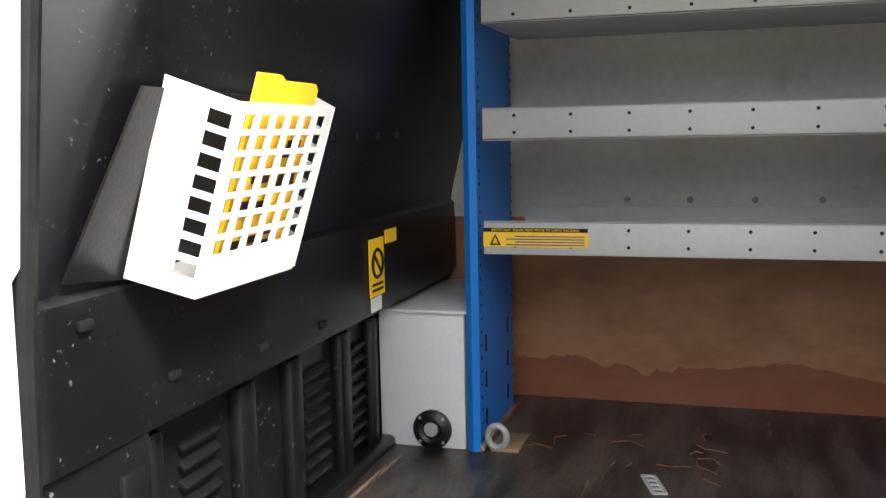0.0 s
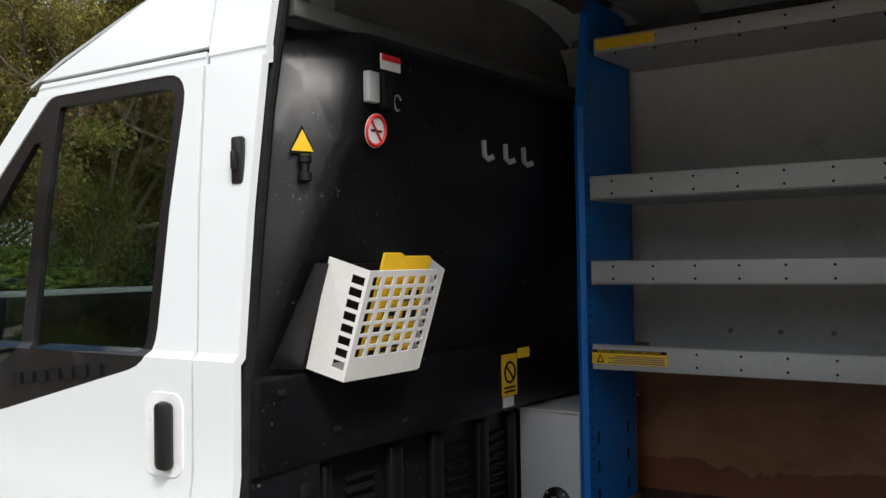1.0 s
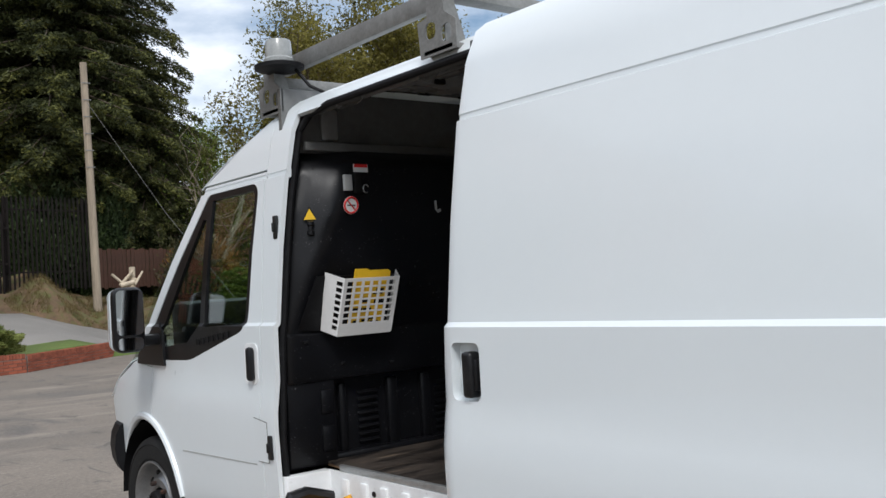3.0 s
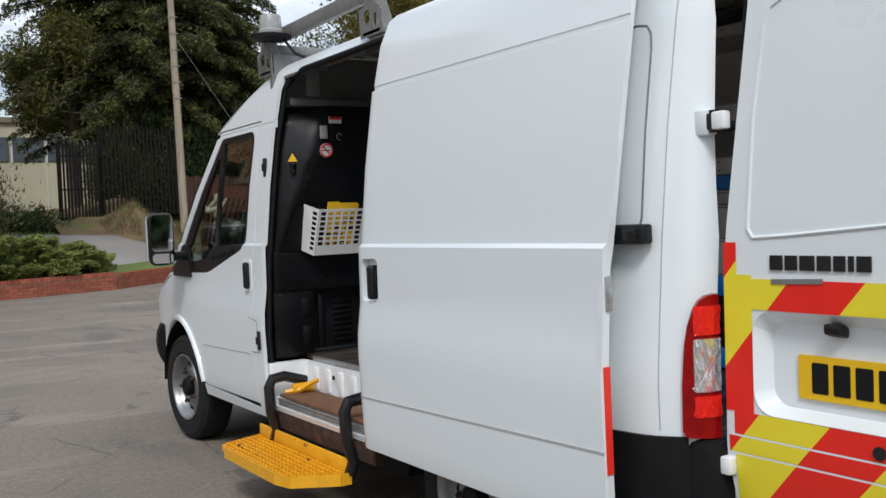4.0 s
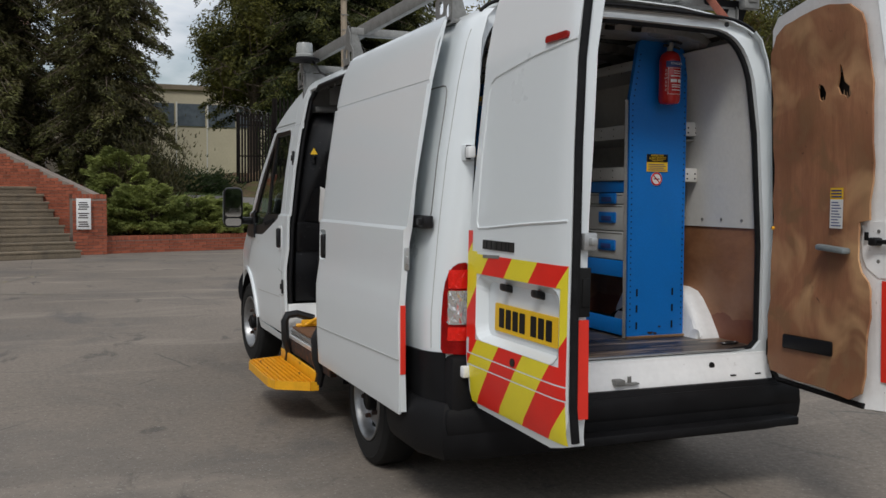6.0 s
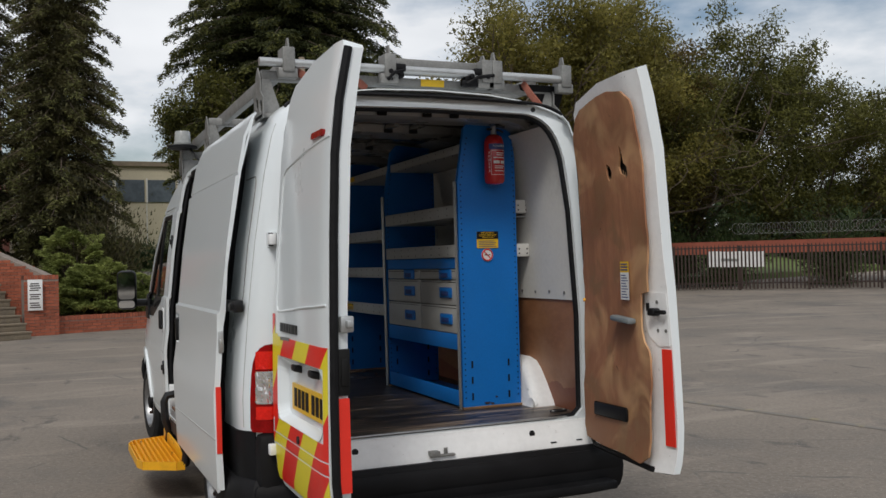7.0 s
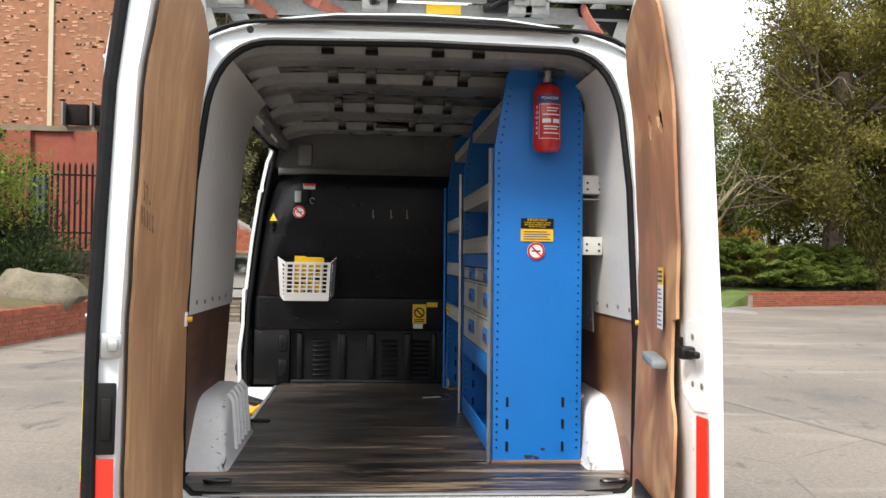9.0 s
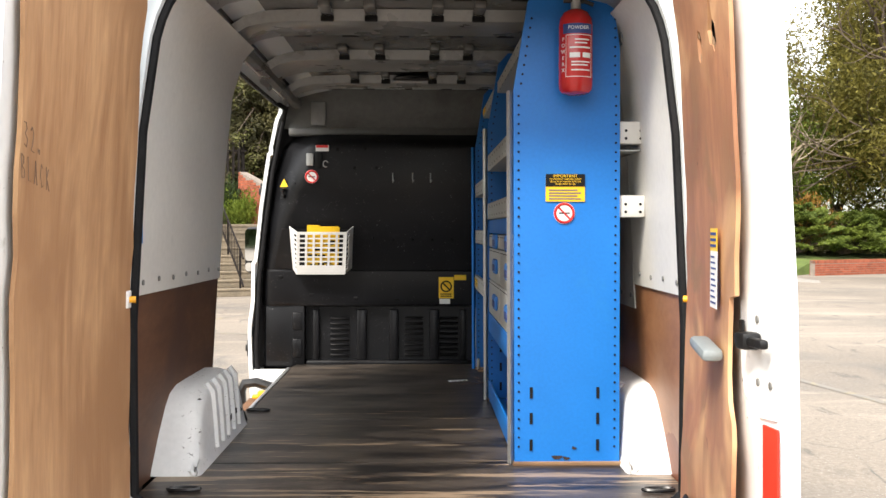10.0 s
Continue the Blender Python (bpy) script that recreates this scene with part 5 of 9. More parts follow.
# side linings: board above, ply below
LIN = [(0.66, 0.835), (1.25, 0.80), (1.7, 0.775), (2.0, 0.745), (2.15, 0.70), (2.24, 0.62)]
for s, y1 in ((-1, 1.16), (1, 2.93)):
    flare = lambda y: 0.022 * max(0.0, 1 - y / 1.16) if s < 0 else 0.0
    lm = lambda y, z: Vector((s * (interp(LIN, z) + flare(y)), y, z))
    if s > 0:
        part("shelf_lining", sheet([(0.756, 1.185), (y1, 1.185), (y1, 2.2), (0.756, 2.2)], fmap=lm, vs=[1.275, 1.4, 1.55, 1.7, 1.85, 2.0, 2.08, 2.15], us=frange(0.8, 2.8, 0.4), thick=0.006), LINER_DIM, van, "lining board behind the shelves, coloured darker for the bay's shade")
    up = part("upper_lining", sheet([(0.07, 1.275), (y1, 1.275), (y1, 2.2), (0.09, 2.2)] if s < 0 else [(0.07, 1.275), (0.75, 1.275), (0.75, 2.2), (0.09, 2.2)], fmap=lm, vs=[1.275, 1.4, 1.55, 1.7, 1.85, 2.0, 2.08, 2.15], us=frange(0.4, 2.8, 0.4), thick=0.006), LINER, van, "scuffed grey-white lining board")
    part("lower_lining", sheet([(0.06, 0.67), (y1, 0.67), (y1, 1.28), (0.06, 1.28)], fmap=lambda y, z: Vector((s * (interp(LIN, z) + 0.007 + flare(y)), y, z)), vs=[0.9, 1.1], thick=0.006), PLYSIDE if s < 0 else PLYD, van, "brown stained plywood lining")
    for k in range(7 if s < 0 else 15):
        y = 0.16 + 0.16 * k
        q = B()
        zs = 1.312 + 0.004 * (k % 2) if s < 0 or y < 0.75 else 1.232
        disc(q, (s * (interp(LIN, zs) - 0.0062 + flare(y)), y, zs), (-s, 0, 0), 0.0085, 0.004, 10)
        part("lining_screw", q, GALV, up)
cp = B()
rr = []
for z in [0.62, 0.9] + [1.1 + 0.1 * k for k in range(12)]:
    a, b = interp(LIN, z) + 0.003, half(1.3, z) - 0.012
    rr.append([cp.verts.new(p) for p in ((-a, 1.162, z), (-a - 0.012, 1.185, z), (-b, 1.43, z))])
for a, b in zip(rr, rr[1:]):
    for k in range(2):
        cp.faces.new((a[k], a[k + 1], b[k + 1], b[k]))
part("rear_door_post", cp, WHITE_IN, van)
# ceiling skin and cross ribs
cl = B()
rows = []
for y in frange(0.05, 2.98, 0.1466):
    rows.append([cl.verts.new((x, y, 2.305 - 0.085 * (abs(x) / 0.74) ** 9)) for x in (-0.74, -0.70, -0.64, -0.5, 0, 0.5, 0.64, 0.70, 0.74)])
for a, b in zip(rows, rows[1:]):
    for k in range(8):
        cl.faces.new((a[k], a[k + 1], b[k + 1], b[k]))
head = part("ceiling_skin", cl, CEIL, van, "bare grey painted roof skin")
XR = (-0.73, -0.69, -0.64, -0.56, -0.4, -0.2, 0, 0.2, 0.4, 0.56, 0.64, 0.69, 0.73)
for y0, y1 in ((0.33, 0.57), (0.93, 1.19), (1.74, 2.06), (2.45, 2.63)):
    rb = B()
    pr = [(y0 - 0.012, 0.0), (y0, -0.042), (y0 + 0.03, -0.05), ((y0 + y1) / 2, -0.046), (y1 - 0.03, -0.05), (y1, -0.042), (y1 + 0.012, 0.0)]
    rr = []
    for x in XR:
        z = 2.302 - 0.085 * (abs(x) / 0.74) ** 9 - 0.03 * max(0, (abs(x) - 0.6) / 0.14) ** 2
        rr.append([rb.verts.new((x, a, z + b)) for a, b in pr])
    for a, b in zip(rr, rr[1:]):
        for k in range(6):
            rb.faces.new((a[k], a[k + 1], b[k + 1], b[k]))
    rib = part("roof_rib", rb, RIBM, van, "pale grey pressed roof rib", sharp=25)
    # pressed struts run up to the rib and end in dark notches
    for x in (-0.335, -0.17, 0.08, 0.235):
        q = B()
        box(q, x - 0.022, x + 0.022, y0 - 0.17, y0 - 0.005, 2.272, 2.302, 0.008)
        part("rib_strut", q, CEIL, rib)
        q = B()
        box(q, x - 0.024, x + 0.024, y0 - 0.030, y0 - 0.008, 2.254, 2.275, 0.003)
        part("strut_notch", q, BUMPER, rib)
    for x, w in ((-0.46, 0.035), (-0.27, 0.03), (-0.05, 0.02), (0.16, 0.03), (0.36, 0.035)):
        q = B()
        box(q, x - w, x + w, y1 - 0.012, y1 + 0.004, 2.2505, 2.262)
        part("rib_slot", q, BUMPER, rib)
for s in (-1, 1):
    rl = B()
    tube(rl, [(s * 0.71, 0.1, 2.205), (s * 0.71, 2.9, 2.205)], 0.035, 8)
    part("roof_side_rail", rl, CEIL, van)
vent = B()
lathe(vent, [(0.02, 0.0), (0.11, 0.0), (0.115, 0.008), (0.10, 0.02)], pose(-0.02, 2.45, 2.272), 28)
part("roof_vent", vent, BLACK, van, "round black roof vent")

# bulkhead: leaning upper panel rolled round at the door side, ledge, ribbed lower panel
MAIN = [(1.0, 2.882), (1.24, 2.885), (1.5, 2.82), (1.75, 2.772), (2.0, 2.775)]
SHOULDER = [(1.24, -0.865), (1.5, -0.775), (1.75, -0.68), (1.93, -0.61), (2.02, -0.52)]
ROUND = [(-0.005, 0.0), (0.01, 0.003), (0.025, 0.013), (0.045, 0.031), (0.08, 0.062), (0.14, 0.112), (0.22, 0.165), (0.32, 0.23), (0.40, 0.26)]


def roll(x, z):
    return interp(ROUND, interp(SHOULDER, z) - x)


def bulk(x, z):
    top = 0.06 * max(0.0, (z - 1.95) / 0.07) ** 2
    return Vector((x, min(3.035, interp(MAIN, z) + roll(x, z) + top), z))


bh = part("bulkhead", sheet([(-0.93, 1.235), (0.80, 1.235), (0.80, 2.02), (-0.68, 2.02), (-0.765, 2.0), (-0.82, 1.93), (-0.852, 1.8), (-0.885, 1.6)], fmap=bulk,
          us=[-0.92 + 0.02 * k for k in range(24)] + [-0.3, 0.0, 0.4], vs=[1.27, 1.3, 1.35, 1.4, 1.45, 1.5, 1.55, 1.6, 1.68, 1.75, 1.85, 1.93, 1.96, 1.99], thick=0.012), BHEAD, van, "black moulded plastic bulkhead", sharp=50)
lb = B()
prof = [(2.886, 1.236), (2.876, 1.225), (2.874, 1.05), (2.884, 1.024), (2.95, 1.014)]
rr = [[lb.verts.new((x, y + roll(x, 1.24), z)) for y, z in prof] for x in (-0.93, -0.91, -0.89, -0.875, -0.86, -0.84, 0.0, 0.33, 0.80)]
for a, b in zip(rr, rr[1:]):
    for k in range(4):
        lb.faces.new((a[k], a[k + 1], b[k + 1], b[k]))
part("bulkhead_ledge", lb, BHEAD, bh, sharp=25)
lo = B()
box(lo, -0.66, 0.82, 2.945, 2.965, 0.66, 1.03)
lower = part("lower_panel", lo, BHEAD, bh)
for x, w in ((-0.60, 0.02), (-0.33, 0.03), (-0.14, 0.028), (0.10, 0.03), (0.27, 0.02)):
    part("panel_rib", box(B(), x - w, x + w, 2.918, 2.95, 0.69, 1.0, 0.012), BHEAD, lower)
part("panel_foot", box(B(), -0.66, 0.35, 2.90, 2.95, 0.665, 0.70, 0.012), BHEAD, lower)
lv = B()
for x in (-0.46, -0.02, 0.185):
    for k in range(8):
        box(lv, x - 0.055, x + 0.055, -0.012, 0.006, -0.006, 0.006, 0.003, pose(0, 2.942, 0.73 + 0.031 * k, 35, 0, 0))
part("louvre", lv, BHEAD, bh, kind="stuff", label="black pressed air louvres")
sb = B()
box(sb, -0.90, -0.66, 2.885, 2.96, 0.66, 1.03, 0.012)
for v in sb.verts:
    v.co.y += roll(v.co.x, 1.24)
part("corner_block", sb, BHEAD, bh)
for z0, z1 in ((0.88, 0.985), (0.72, 0.83)):
    q = B()
    box(q, -0.735, -0.675, 2.880, 2.894, z0, z1, 0.008)
    part("corner_niche", q, BHEAD, bh)
hd = B()
box(hd, -0.75, 0.80, 2.865, 2.89, 2.022, 2.060, 0.004)
part("bulkhead_header", hd, HEADM, bh, "grey steel cross rail")
up = B()
box(up, -0.82, 0.82, 2.94, 2.965, 2.02, 2.30)
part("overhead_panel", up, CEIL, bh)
q = B()
box(q, -0.63, -0.54, 2.925, 2.94, 2.08, 2.22, 0.01)
part("overhead_plate", q, RIBM, bh)
cw = B()
box(cw, -0.93, 0.93, 3.045, 3.06, 0.44, 2.2)
for v in cw.verts:
    v.co.x = math.copysign(half(3.0, v.co.z) - 0.02, v.co.x)
part("cab_partition", cw, BUMPER, bh)
# jamb with seal at the front of the side opening
jb = B()
for z0, z1 in zip(frange(0.46, 2.14, 0.14), frange(0.60, 2.28, 0.14)):
    z1 = min(z1, 2.2)
    a, b = half(2.84, z0), half(2.84, z1)
    jb.faces.new([jb.verts.new(p) for p in ((-a + 0.002, 2.846, z0), (-a + 0.022, 2.868, z0), (-b + 0.022, 2.868, z1), (-b + 0.002, 2.846, z1))])
part("door_jamb", jb, WHITE_IN, van)
jb = B()
for z0, z1 in zip(frange(0.66, 2.06, 0.14), frange(0.80, 2.20, 0.14)):
    a, b = half(2.84, z0), half(2.84, z1)
    jb.faces.new([jb.verts.new(p) for p in ((-a + 0.018, 2.866, z0), (-a + 0.10, 2.955, z0), (-b + 0.10, 2.955, z1), (-b + 0.018, 2.866, z1))])
part("jamb_trim", jb, JAMBP, van, "dark grey plastic jamb trim")
js = B()
tube(js, [(-half(2.84, z) + 0.046, 2.860, z) for z in (0.50, 0.8, 1.0, 1.2, 1.5, 1.8, 2.0, 2.1)] + [(-half(2.8, 2.17) + 0.04, 2.80, 2.165), (-0.79, 2.6, 2.172), (-0.79, 1.5, 2.172)], 0.015, 10)
part("side_seal", js, RUBBER, van, "black rubber seal round the side opening")
# step well under the sill
sw = B()
box(sw, -0.955, -0.74, 1.47, 2.84, 0.44, 0.485, 0.006)
box(sw, -0.75, -0.737, 1.47, 2.84, 0.46, FZ - 0.022, 0.0)
box(sw, -0.955, -0.74, 2.815, 2.87, 0.46, 0.655, 0.006)
for k in range(9):
    box(sw, -0.762, -0.748, 1.55 + 0.14 * k, 1.60 + 0.14 * k, 0.51, 0.63, 0.006)
part("step_well", sw, WHITE_IN, van, "chipped white step well")
q = B()
disc(q, (-0.7635, 2.47, 0.60), (-1, 0, 0), 0.012, 0.004, 12)
part("well_plug", q, BLACKP, van)

# wheel-arch covers
for s in (-1, 1):
    a = B()
    st = [(0.385, 0.03), (0.44, 0.12), (0.50, 0.20), (0.545, 0.238), (0.62, 0.256), (0.75, 0.258), (1.02, 0.258), (1.13, 0.23), (1.21, 0.10)]
    rr = []
    for y, h in st:
        rr.append([a.verts.new((s * x, y, FZ + z)) for x, z in ((0.86, h), (0.775, h), (0.738, h * 0.97), (0.716, h * 0.88), (0.706, h * 0.45), (0.700, 0.03), (0.690, 0.0))])
    front = [a.verts.new((s * x, 0.372, FZ + z)) for x, z in ((0.86, 0.0), (0.775, 0), (0.738, 0.0), (0.716, 0.0), (0.706, 0.0), (0.700, 0.0), (0.690, 0.0))]
    rr = [front] + rr
    for p, q in zip(rr, rr[1:]):
        for k in range(6):
            if len({p[k], p[k + 1], q[k + 1], q[k]}) == 4:
                try:
                    a.faces.new((p[k], p[k + 1], q[k + 1], q[k]))
                except ValueError:
                    pass
    a.faces.new(rr[-1])
    bmesh.ops.recalc_face_normals(a, faces=a.faces[:])
    bmesh.ops.bevel(a, geom=[e for e in a.edges if len(e.link_faces) == 2 and e.calc_face_angle(0) > 0.5], offset=0.02, segments=3, profile=0.5, affect='EDGES')
    ac = part("wheel_arch_cover", a, ARCHW if s < 0 else ARCHC, van, "scuffed white wheel-arch cover", sharp=60)
    for k in range(5):
        q = B()
        y = 0.66 + 0.10 * k
        tube(q, [(s * 0.699, y, FZ + 0.03), (s * 0.705, y, FZ + 0.12), (s * 0.714, y, FZ + 0.225), (s * 0.735, y, FZ + 0.254)], 0.012, 6)
        part("arch_rib", q, ARCHW if s < 0 else ARCHC, ac)
for x, y in ((-0.70, 0.20), (0.74, 0.17), (-0.69, 1.46)):
    q = B()
    tube(q, [(x + 0.03 * math.cos(a) * 1.6, y + 0.018 * math.sin(a), FZ + 0.008) for a in frange(0, 6.4, 0.4)], 0.006, 6)
    part("lashing_ring", q, BLACKST, load_floor, "black folding lashing ring")

tp_ = B()
box(tp_, -0.812, -0.786, 0.072, 0.088, 1.43, 1.63, 0.002)
part("blue_tape", tp_, BLUE, van, "strip of blue tape on the lining edge")
# stickers and fittings on the bulkhead
yb = lambda x, z: bulk(x, z).y - 0.014


def no_smoke(name, parent, c, right, up, r, ring, bar):
    """A round prohibition sticker: white disc, red ring and stripe over a small dark bar."""
    rv, uv = Vector(right).normalized(), Vector(up).normalized()
    no = rv.cross(uv)
    d = part(name, disc(B(), c, no, r, 0.0012, 28), WHITEP, parent, "round no-smoking sticker")
    q = B()
    tube(q, [Vector(c) + no * 0.0015 + (rv * math.cos(a) + uv * math.sin(a)) * r * 0.86 for a in frange(0, 6.30, 0.2244)], r * 0.12, 4)
    tube(q, [Vector(c) + no * 0.0018 + (rv - uv) * -r * 0.55, Vector(c) + no * 0.0018 + (rv - uv) * r * 0.55], r * 0.09, 4)
    part("sticker_ring", q, ring, d)
    q = B()
    tube(q, [Vector(c) + no * 0.0015 - rv * r * 0.5, Vector(c) + no * 0.0015 + rv * r * 0.5], r * 0.07, 4)
    part("sticker_bar", q, bar, d)
    return d


no_smoke("no_smoking_sticker", bh, (-0.605, yb(-0.605, 1.772), 1.772), (1, 0, 0), (0, -0.15, 1), 0.039, REDP, BLACKP)
flat_label("warning_label", bh, (-0.545, yb(-0.545, 1.935), 1.935), (1, 0, 0), (0, 0, 1), 0.075, 0.035, WHITEP, "small white and red label")
flat_label("label_heading", bh, (-0.545, yb(-0.545, 1.945) - 0.003, 1.945), (1, 0, 0), (0, 0, 1), 0.068, 0.014, REDP)
q = B()
box(q, -0.635, -0.595, yb(-0.6, 1.87) - 0.008, yb(-0.6, 1.87) + 0.01, 1.835, 1.905, 0.003)
part("switch_plate", q, GREY, bh, "grey switch plate")
q = B()
box(q, -0.585, -0.545, yb(-0.56, 1.86) - 0.012, yb(-0.56, 1.86) + 0.01, 1.825, 1.91, 0.003)
part("switch_block", q, BLACKP, bh)
q = B()
tube(q, [(-0.525 + 0.014 * math.cos(a), yb(-0.525, 1.845) - 0.004, 1.845 + 0.018 * math.sin(a)) for a in frange(0.4, 5.6, 0.4)], 0.0028, 6)
part("wire_loop", q, ALU, bh)
for x in (-0.141, -0.028, 0.074):
    q = B()
    y = yb(x, 1.78)
    tube(q, [(x, y, 1.795), (x, y - 0.002, 1.755), (x, y - 0.014, 1.744), (x + 0.004, y - 0.030, 1.750)], 0.0045, 6, flat=1.8)
    part("coat_hook", q, CLEARW, bh, "small clear plastic hook")
q = B()
x0 = -0.772
yt = bulk(x0, 1.735).y - 0.013
for tri, mt, nm, dd in (([(-0.034, 0.0), (0.034, 0.0), (0.0, 0.062)], BLACKP, "warning_triangle", 0.0), ([(-0.027, 0.005), (0.027, 0.005), (0.0, 0.052)], YCARD, "triangle_face", 0.0015)):
    q = sheet(tri, fmap=lambda u, v: Vector((x0 + u * 0.9 - dd * 0.5, yt - dd - 0.35 * u, 1.712 + v)), thick=0.001)
    part(nm, q, mt, bh, "yellow warning triangle sticker" if dd else "")
q = B()
lathe(q, [(0.016, -0.05), (0.019, -0.048), (0.019, -0.02), (0.013, -0.015), (0.013, 0.015), (0.019, 0.02), (0.019, 0.045), (0.012, 0.05)], pose(x0 - 0.006, yt - 0.012, 1.680) @ Matrix.Diagonal((0.8, 0.8, 0.58, 1)), 14)
part("belt_socket", q, BLACK, bh, "glossy black socket")
q = flat_label("prohibition_label", bh, (0.168, 2.8725, 1.13), (1, 0, 0), (0, 0, 1), 0.088, 0.125, YCARD, "yellow prohibition label", 0.002)
k = B()
tube(k, [(0.168 + 0.03 * math.cos(a), 2.8695, 1.138 + 0.03 * math.sin(a)) for a in frange(0, 6.3, 0.2625)], 0.004, 4)
tube(k, [(0.147, 2.8695, 1.159), (0.189, 2.8695, 1.117)], 0.004, 4)
part("label_symbol", k, BLACKP, q)
k = B()
for i in range(2):
    box(k, 0.135, 0.20, 2.8690, 2.8700, 1.078 + 0.012 * i, 1.084 + 0.012 * i)
part("label_print", k, BLACKP, q)
flat_label("yellow_tag", bh, (0.25, 2.8695, 1.19), (1, 0, 0), (0, 0, 1), 0.07, 0.03, YCARD, "small yellow tag", 0.003)
flat_label("white_tag", bh, (0.16, 2.8725, 1.05), (1, 0, 0), (0, 0, 1), 0.062, 0.03, WHITEP, "small white label", 0.002)
for x, z in ((-0.26, 1.42), (-0.145, 1.41), (-0.03, 1.41), (0.084, 1.41), (0.198, 1.41), (-0.361, 1.823), (-0.235, 1.824), (0.31, 1.735), (-0.46, 1.93), (-0.3, 1.93)):
    q = B()
    lathe(q, [(0.009, 0.0), (0.009, 0.004), (0.005, 0.007)], pose(x, yb(x, z) + 0.003, z, 90, 0, 0), 10)
    part("fixing_clip", q, BUMPER, bh)
for x, z in ((-0.62, 1.09), (-0.36, 1.07), (-0.12, 1.06), (-0.80, 1.195)):
    q = B()
    box(q, x - 0.013, x + 0.013, 2.868, 2.877, z - 0.007, z + 0.007, 0.003)
    part("fixing_clip", q, BUMPER, bh)

# ---- racking ----
rack = thing("van_racking", "blue steel van racking with grey shelf trays, fixed along the wall", "shelving")
OUT = [(0.335, FZ + 0.012), (0.69, FZ + 0.012), (0.685, 2.08), (0.655, 2.27), (0.42, 2.285), (0.375, 2.235), (0.327, 1.937)]
for y in (0.50, 1.70, 2.69):
    d = 0.028
    p = B()
    sheet(OUT, fmap=lambda x, z: Vector((x, y, z)), thick=0.003, bm=p)
    for sgn in (1,):
        for a, b in zip(OUT, OUT[1:] + OUT[:1]):
            p.faces.new([p.verts.new(v) for v in ((a[0], y, a[1]), (b[0], y, b[1]), (b[0], y + d, b[1]), (a[0], y + d, a[1]))])
    pn = part("end_panel", p, BLUE, rack, "blue perforated steel end panel")
    e = B()
    tube(e, [(0.322, y + 0.01, FZ + 0.004), (0.318, y + 0.01, 1.30), (0.314, y + 0.01, 1.937)], 0.010, 4, flat=1.5)
    part("edge_trim", e, BLUE if y > 2 else ALU, pn, "blue painted edge lip" if y > 2 else "pale aluminium edge trim")
    w = B()
    box(w, 0.33, 0.70, y - 0.01, y + 0.03, FZ, FZ + 0.013, 0.002)
    part("base_batten", w, EDGEW, pn, "raw timber base batten")
    h = B()
    for z in frange(0.74, 1.92, 0.031):
        for x in (0.349, 0.672):
            disc(h, (x - (0.004 if x < 0.4 else -0.0) * (z - 0.7), y - 0.0032, z), (0, -1, 0), 0.0042, 0.001, 6)
    for z in frange(1.96, 2.2, 0.031):
        disc(h, (0.352 + 0.16 * (z - 1.96) , y - 0.0032, z), (0, -1, 0), 0.0042, 0.001, 6)
        disc(h, (0.668, y - 0.0032, z), (0, -1, 0), 0.0042, 0.001, 6)
    part("perforation", h, BLACKP, pn, "rows of small punched holes", kind="stuff")
    for x in (0.390, 0.615):
        for z in (0.745, 0.835, 0.922):
            q = B()
            box(q, x - 0.005, x + 0.005, y - 0.0045, y - 0.003, z - 0.019, z + 0.019)
            part("slot", q, BLACKP, pn)


def tray(y0, y1, x0, x1, ztop, lip=0.072, bare=False):
    t = B()
    box(t, x0, x0 + 0.004, y0, y1, ztop - lip, ztop, 0.0015)
    box(t, x0, x1, y0, y1, ztop - lip, ztop - lip + 0.004)
    box(t, x1 - 0.004, x1, y0, y1, ztop - lip, ztop, 0)
    box(t, x0 - 0.0, x0 + 0.016, y0, y1, ztop - 0.003, ztop, 0)
    s = part("shelf_tray", t, GREY, rack)
    h = B()
    y = y0 + 0.12
    while y < y1 - 0.05:
        for z in (ztop - 0.018, ztop - 0.055):
            disc(h, (x0 - 0.0008, y, z), (-1, 0, 0), 0.0042, 0.001, 6)
        y += 0.125
    part("tray_hole", h, BUMPER, s, "punched fixing holes", kind="stuff")
    return s


s1 = tray(1.73, 2.672, 0.326, 0.78, 1.216, 0.074)
tray(1.73, 2.672, 0.326, 0.72, 1.468)
tray(1.73, 2.672, 0.326, 0.72, 1.723)
s4 = tray(1.73, 2.672, 0.37, 0.70, 2.150, 0.052)
tray(0.53, 1.69, 0.326, 0.775, 1.811)
tray(0.53, 1.69, 0.326, 0.775, 1.590)
tray(0.53, 1.69, 0.37, 0.70, 2.150, 0.05)
lb1 = flat_label("caution_label", s1, (0.3252, 2.555, 1.180), (0, -1, 0), (0, 0, 1), 0.235, 0.042, YCARD, "yellow and black caution label", 0.0015)
flat_label("label_band", lb1, (0.3242, 2.555, 1.197), (0, -1, 0), (0, 0, 1), 0.235, 0.009, BLACKP, "", 0.0012)
letters("IMPORTANT: PLEASE READ PRIOR TO USING RACKING", lb1, (0.3228, 2.555, 1.197), (0, -1, 0), (0, 0, 1), 0.008, YCARD)
q = B()
for k in range(4):
    box(q, 0.3226, 0.3236, 2.445, 2.62 - 0.02 * (k % 2), 1.163 + 0.0062 * k, 1.1655 + 0.0062 * k)
part("label_print", q, BLUEP, lb1)
q = sheet([(2.632, 1.163), (2.658, 1.163), (2.645, 1.188)], [[(2.638, 1.1665), (2.652, 1.1665), (2.645, 1.182)]], fmap=lambda y, z: Vector((0.3228, y, z)), thick=0.0006)
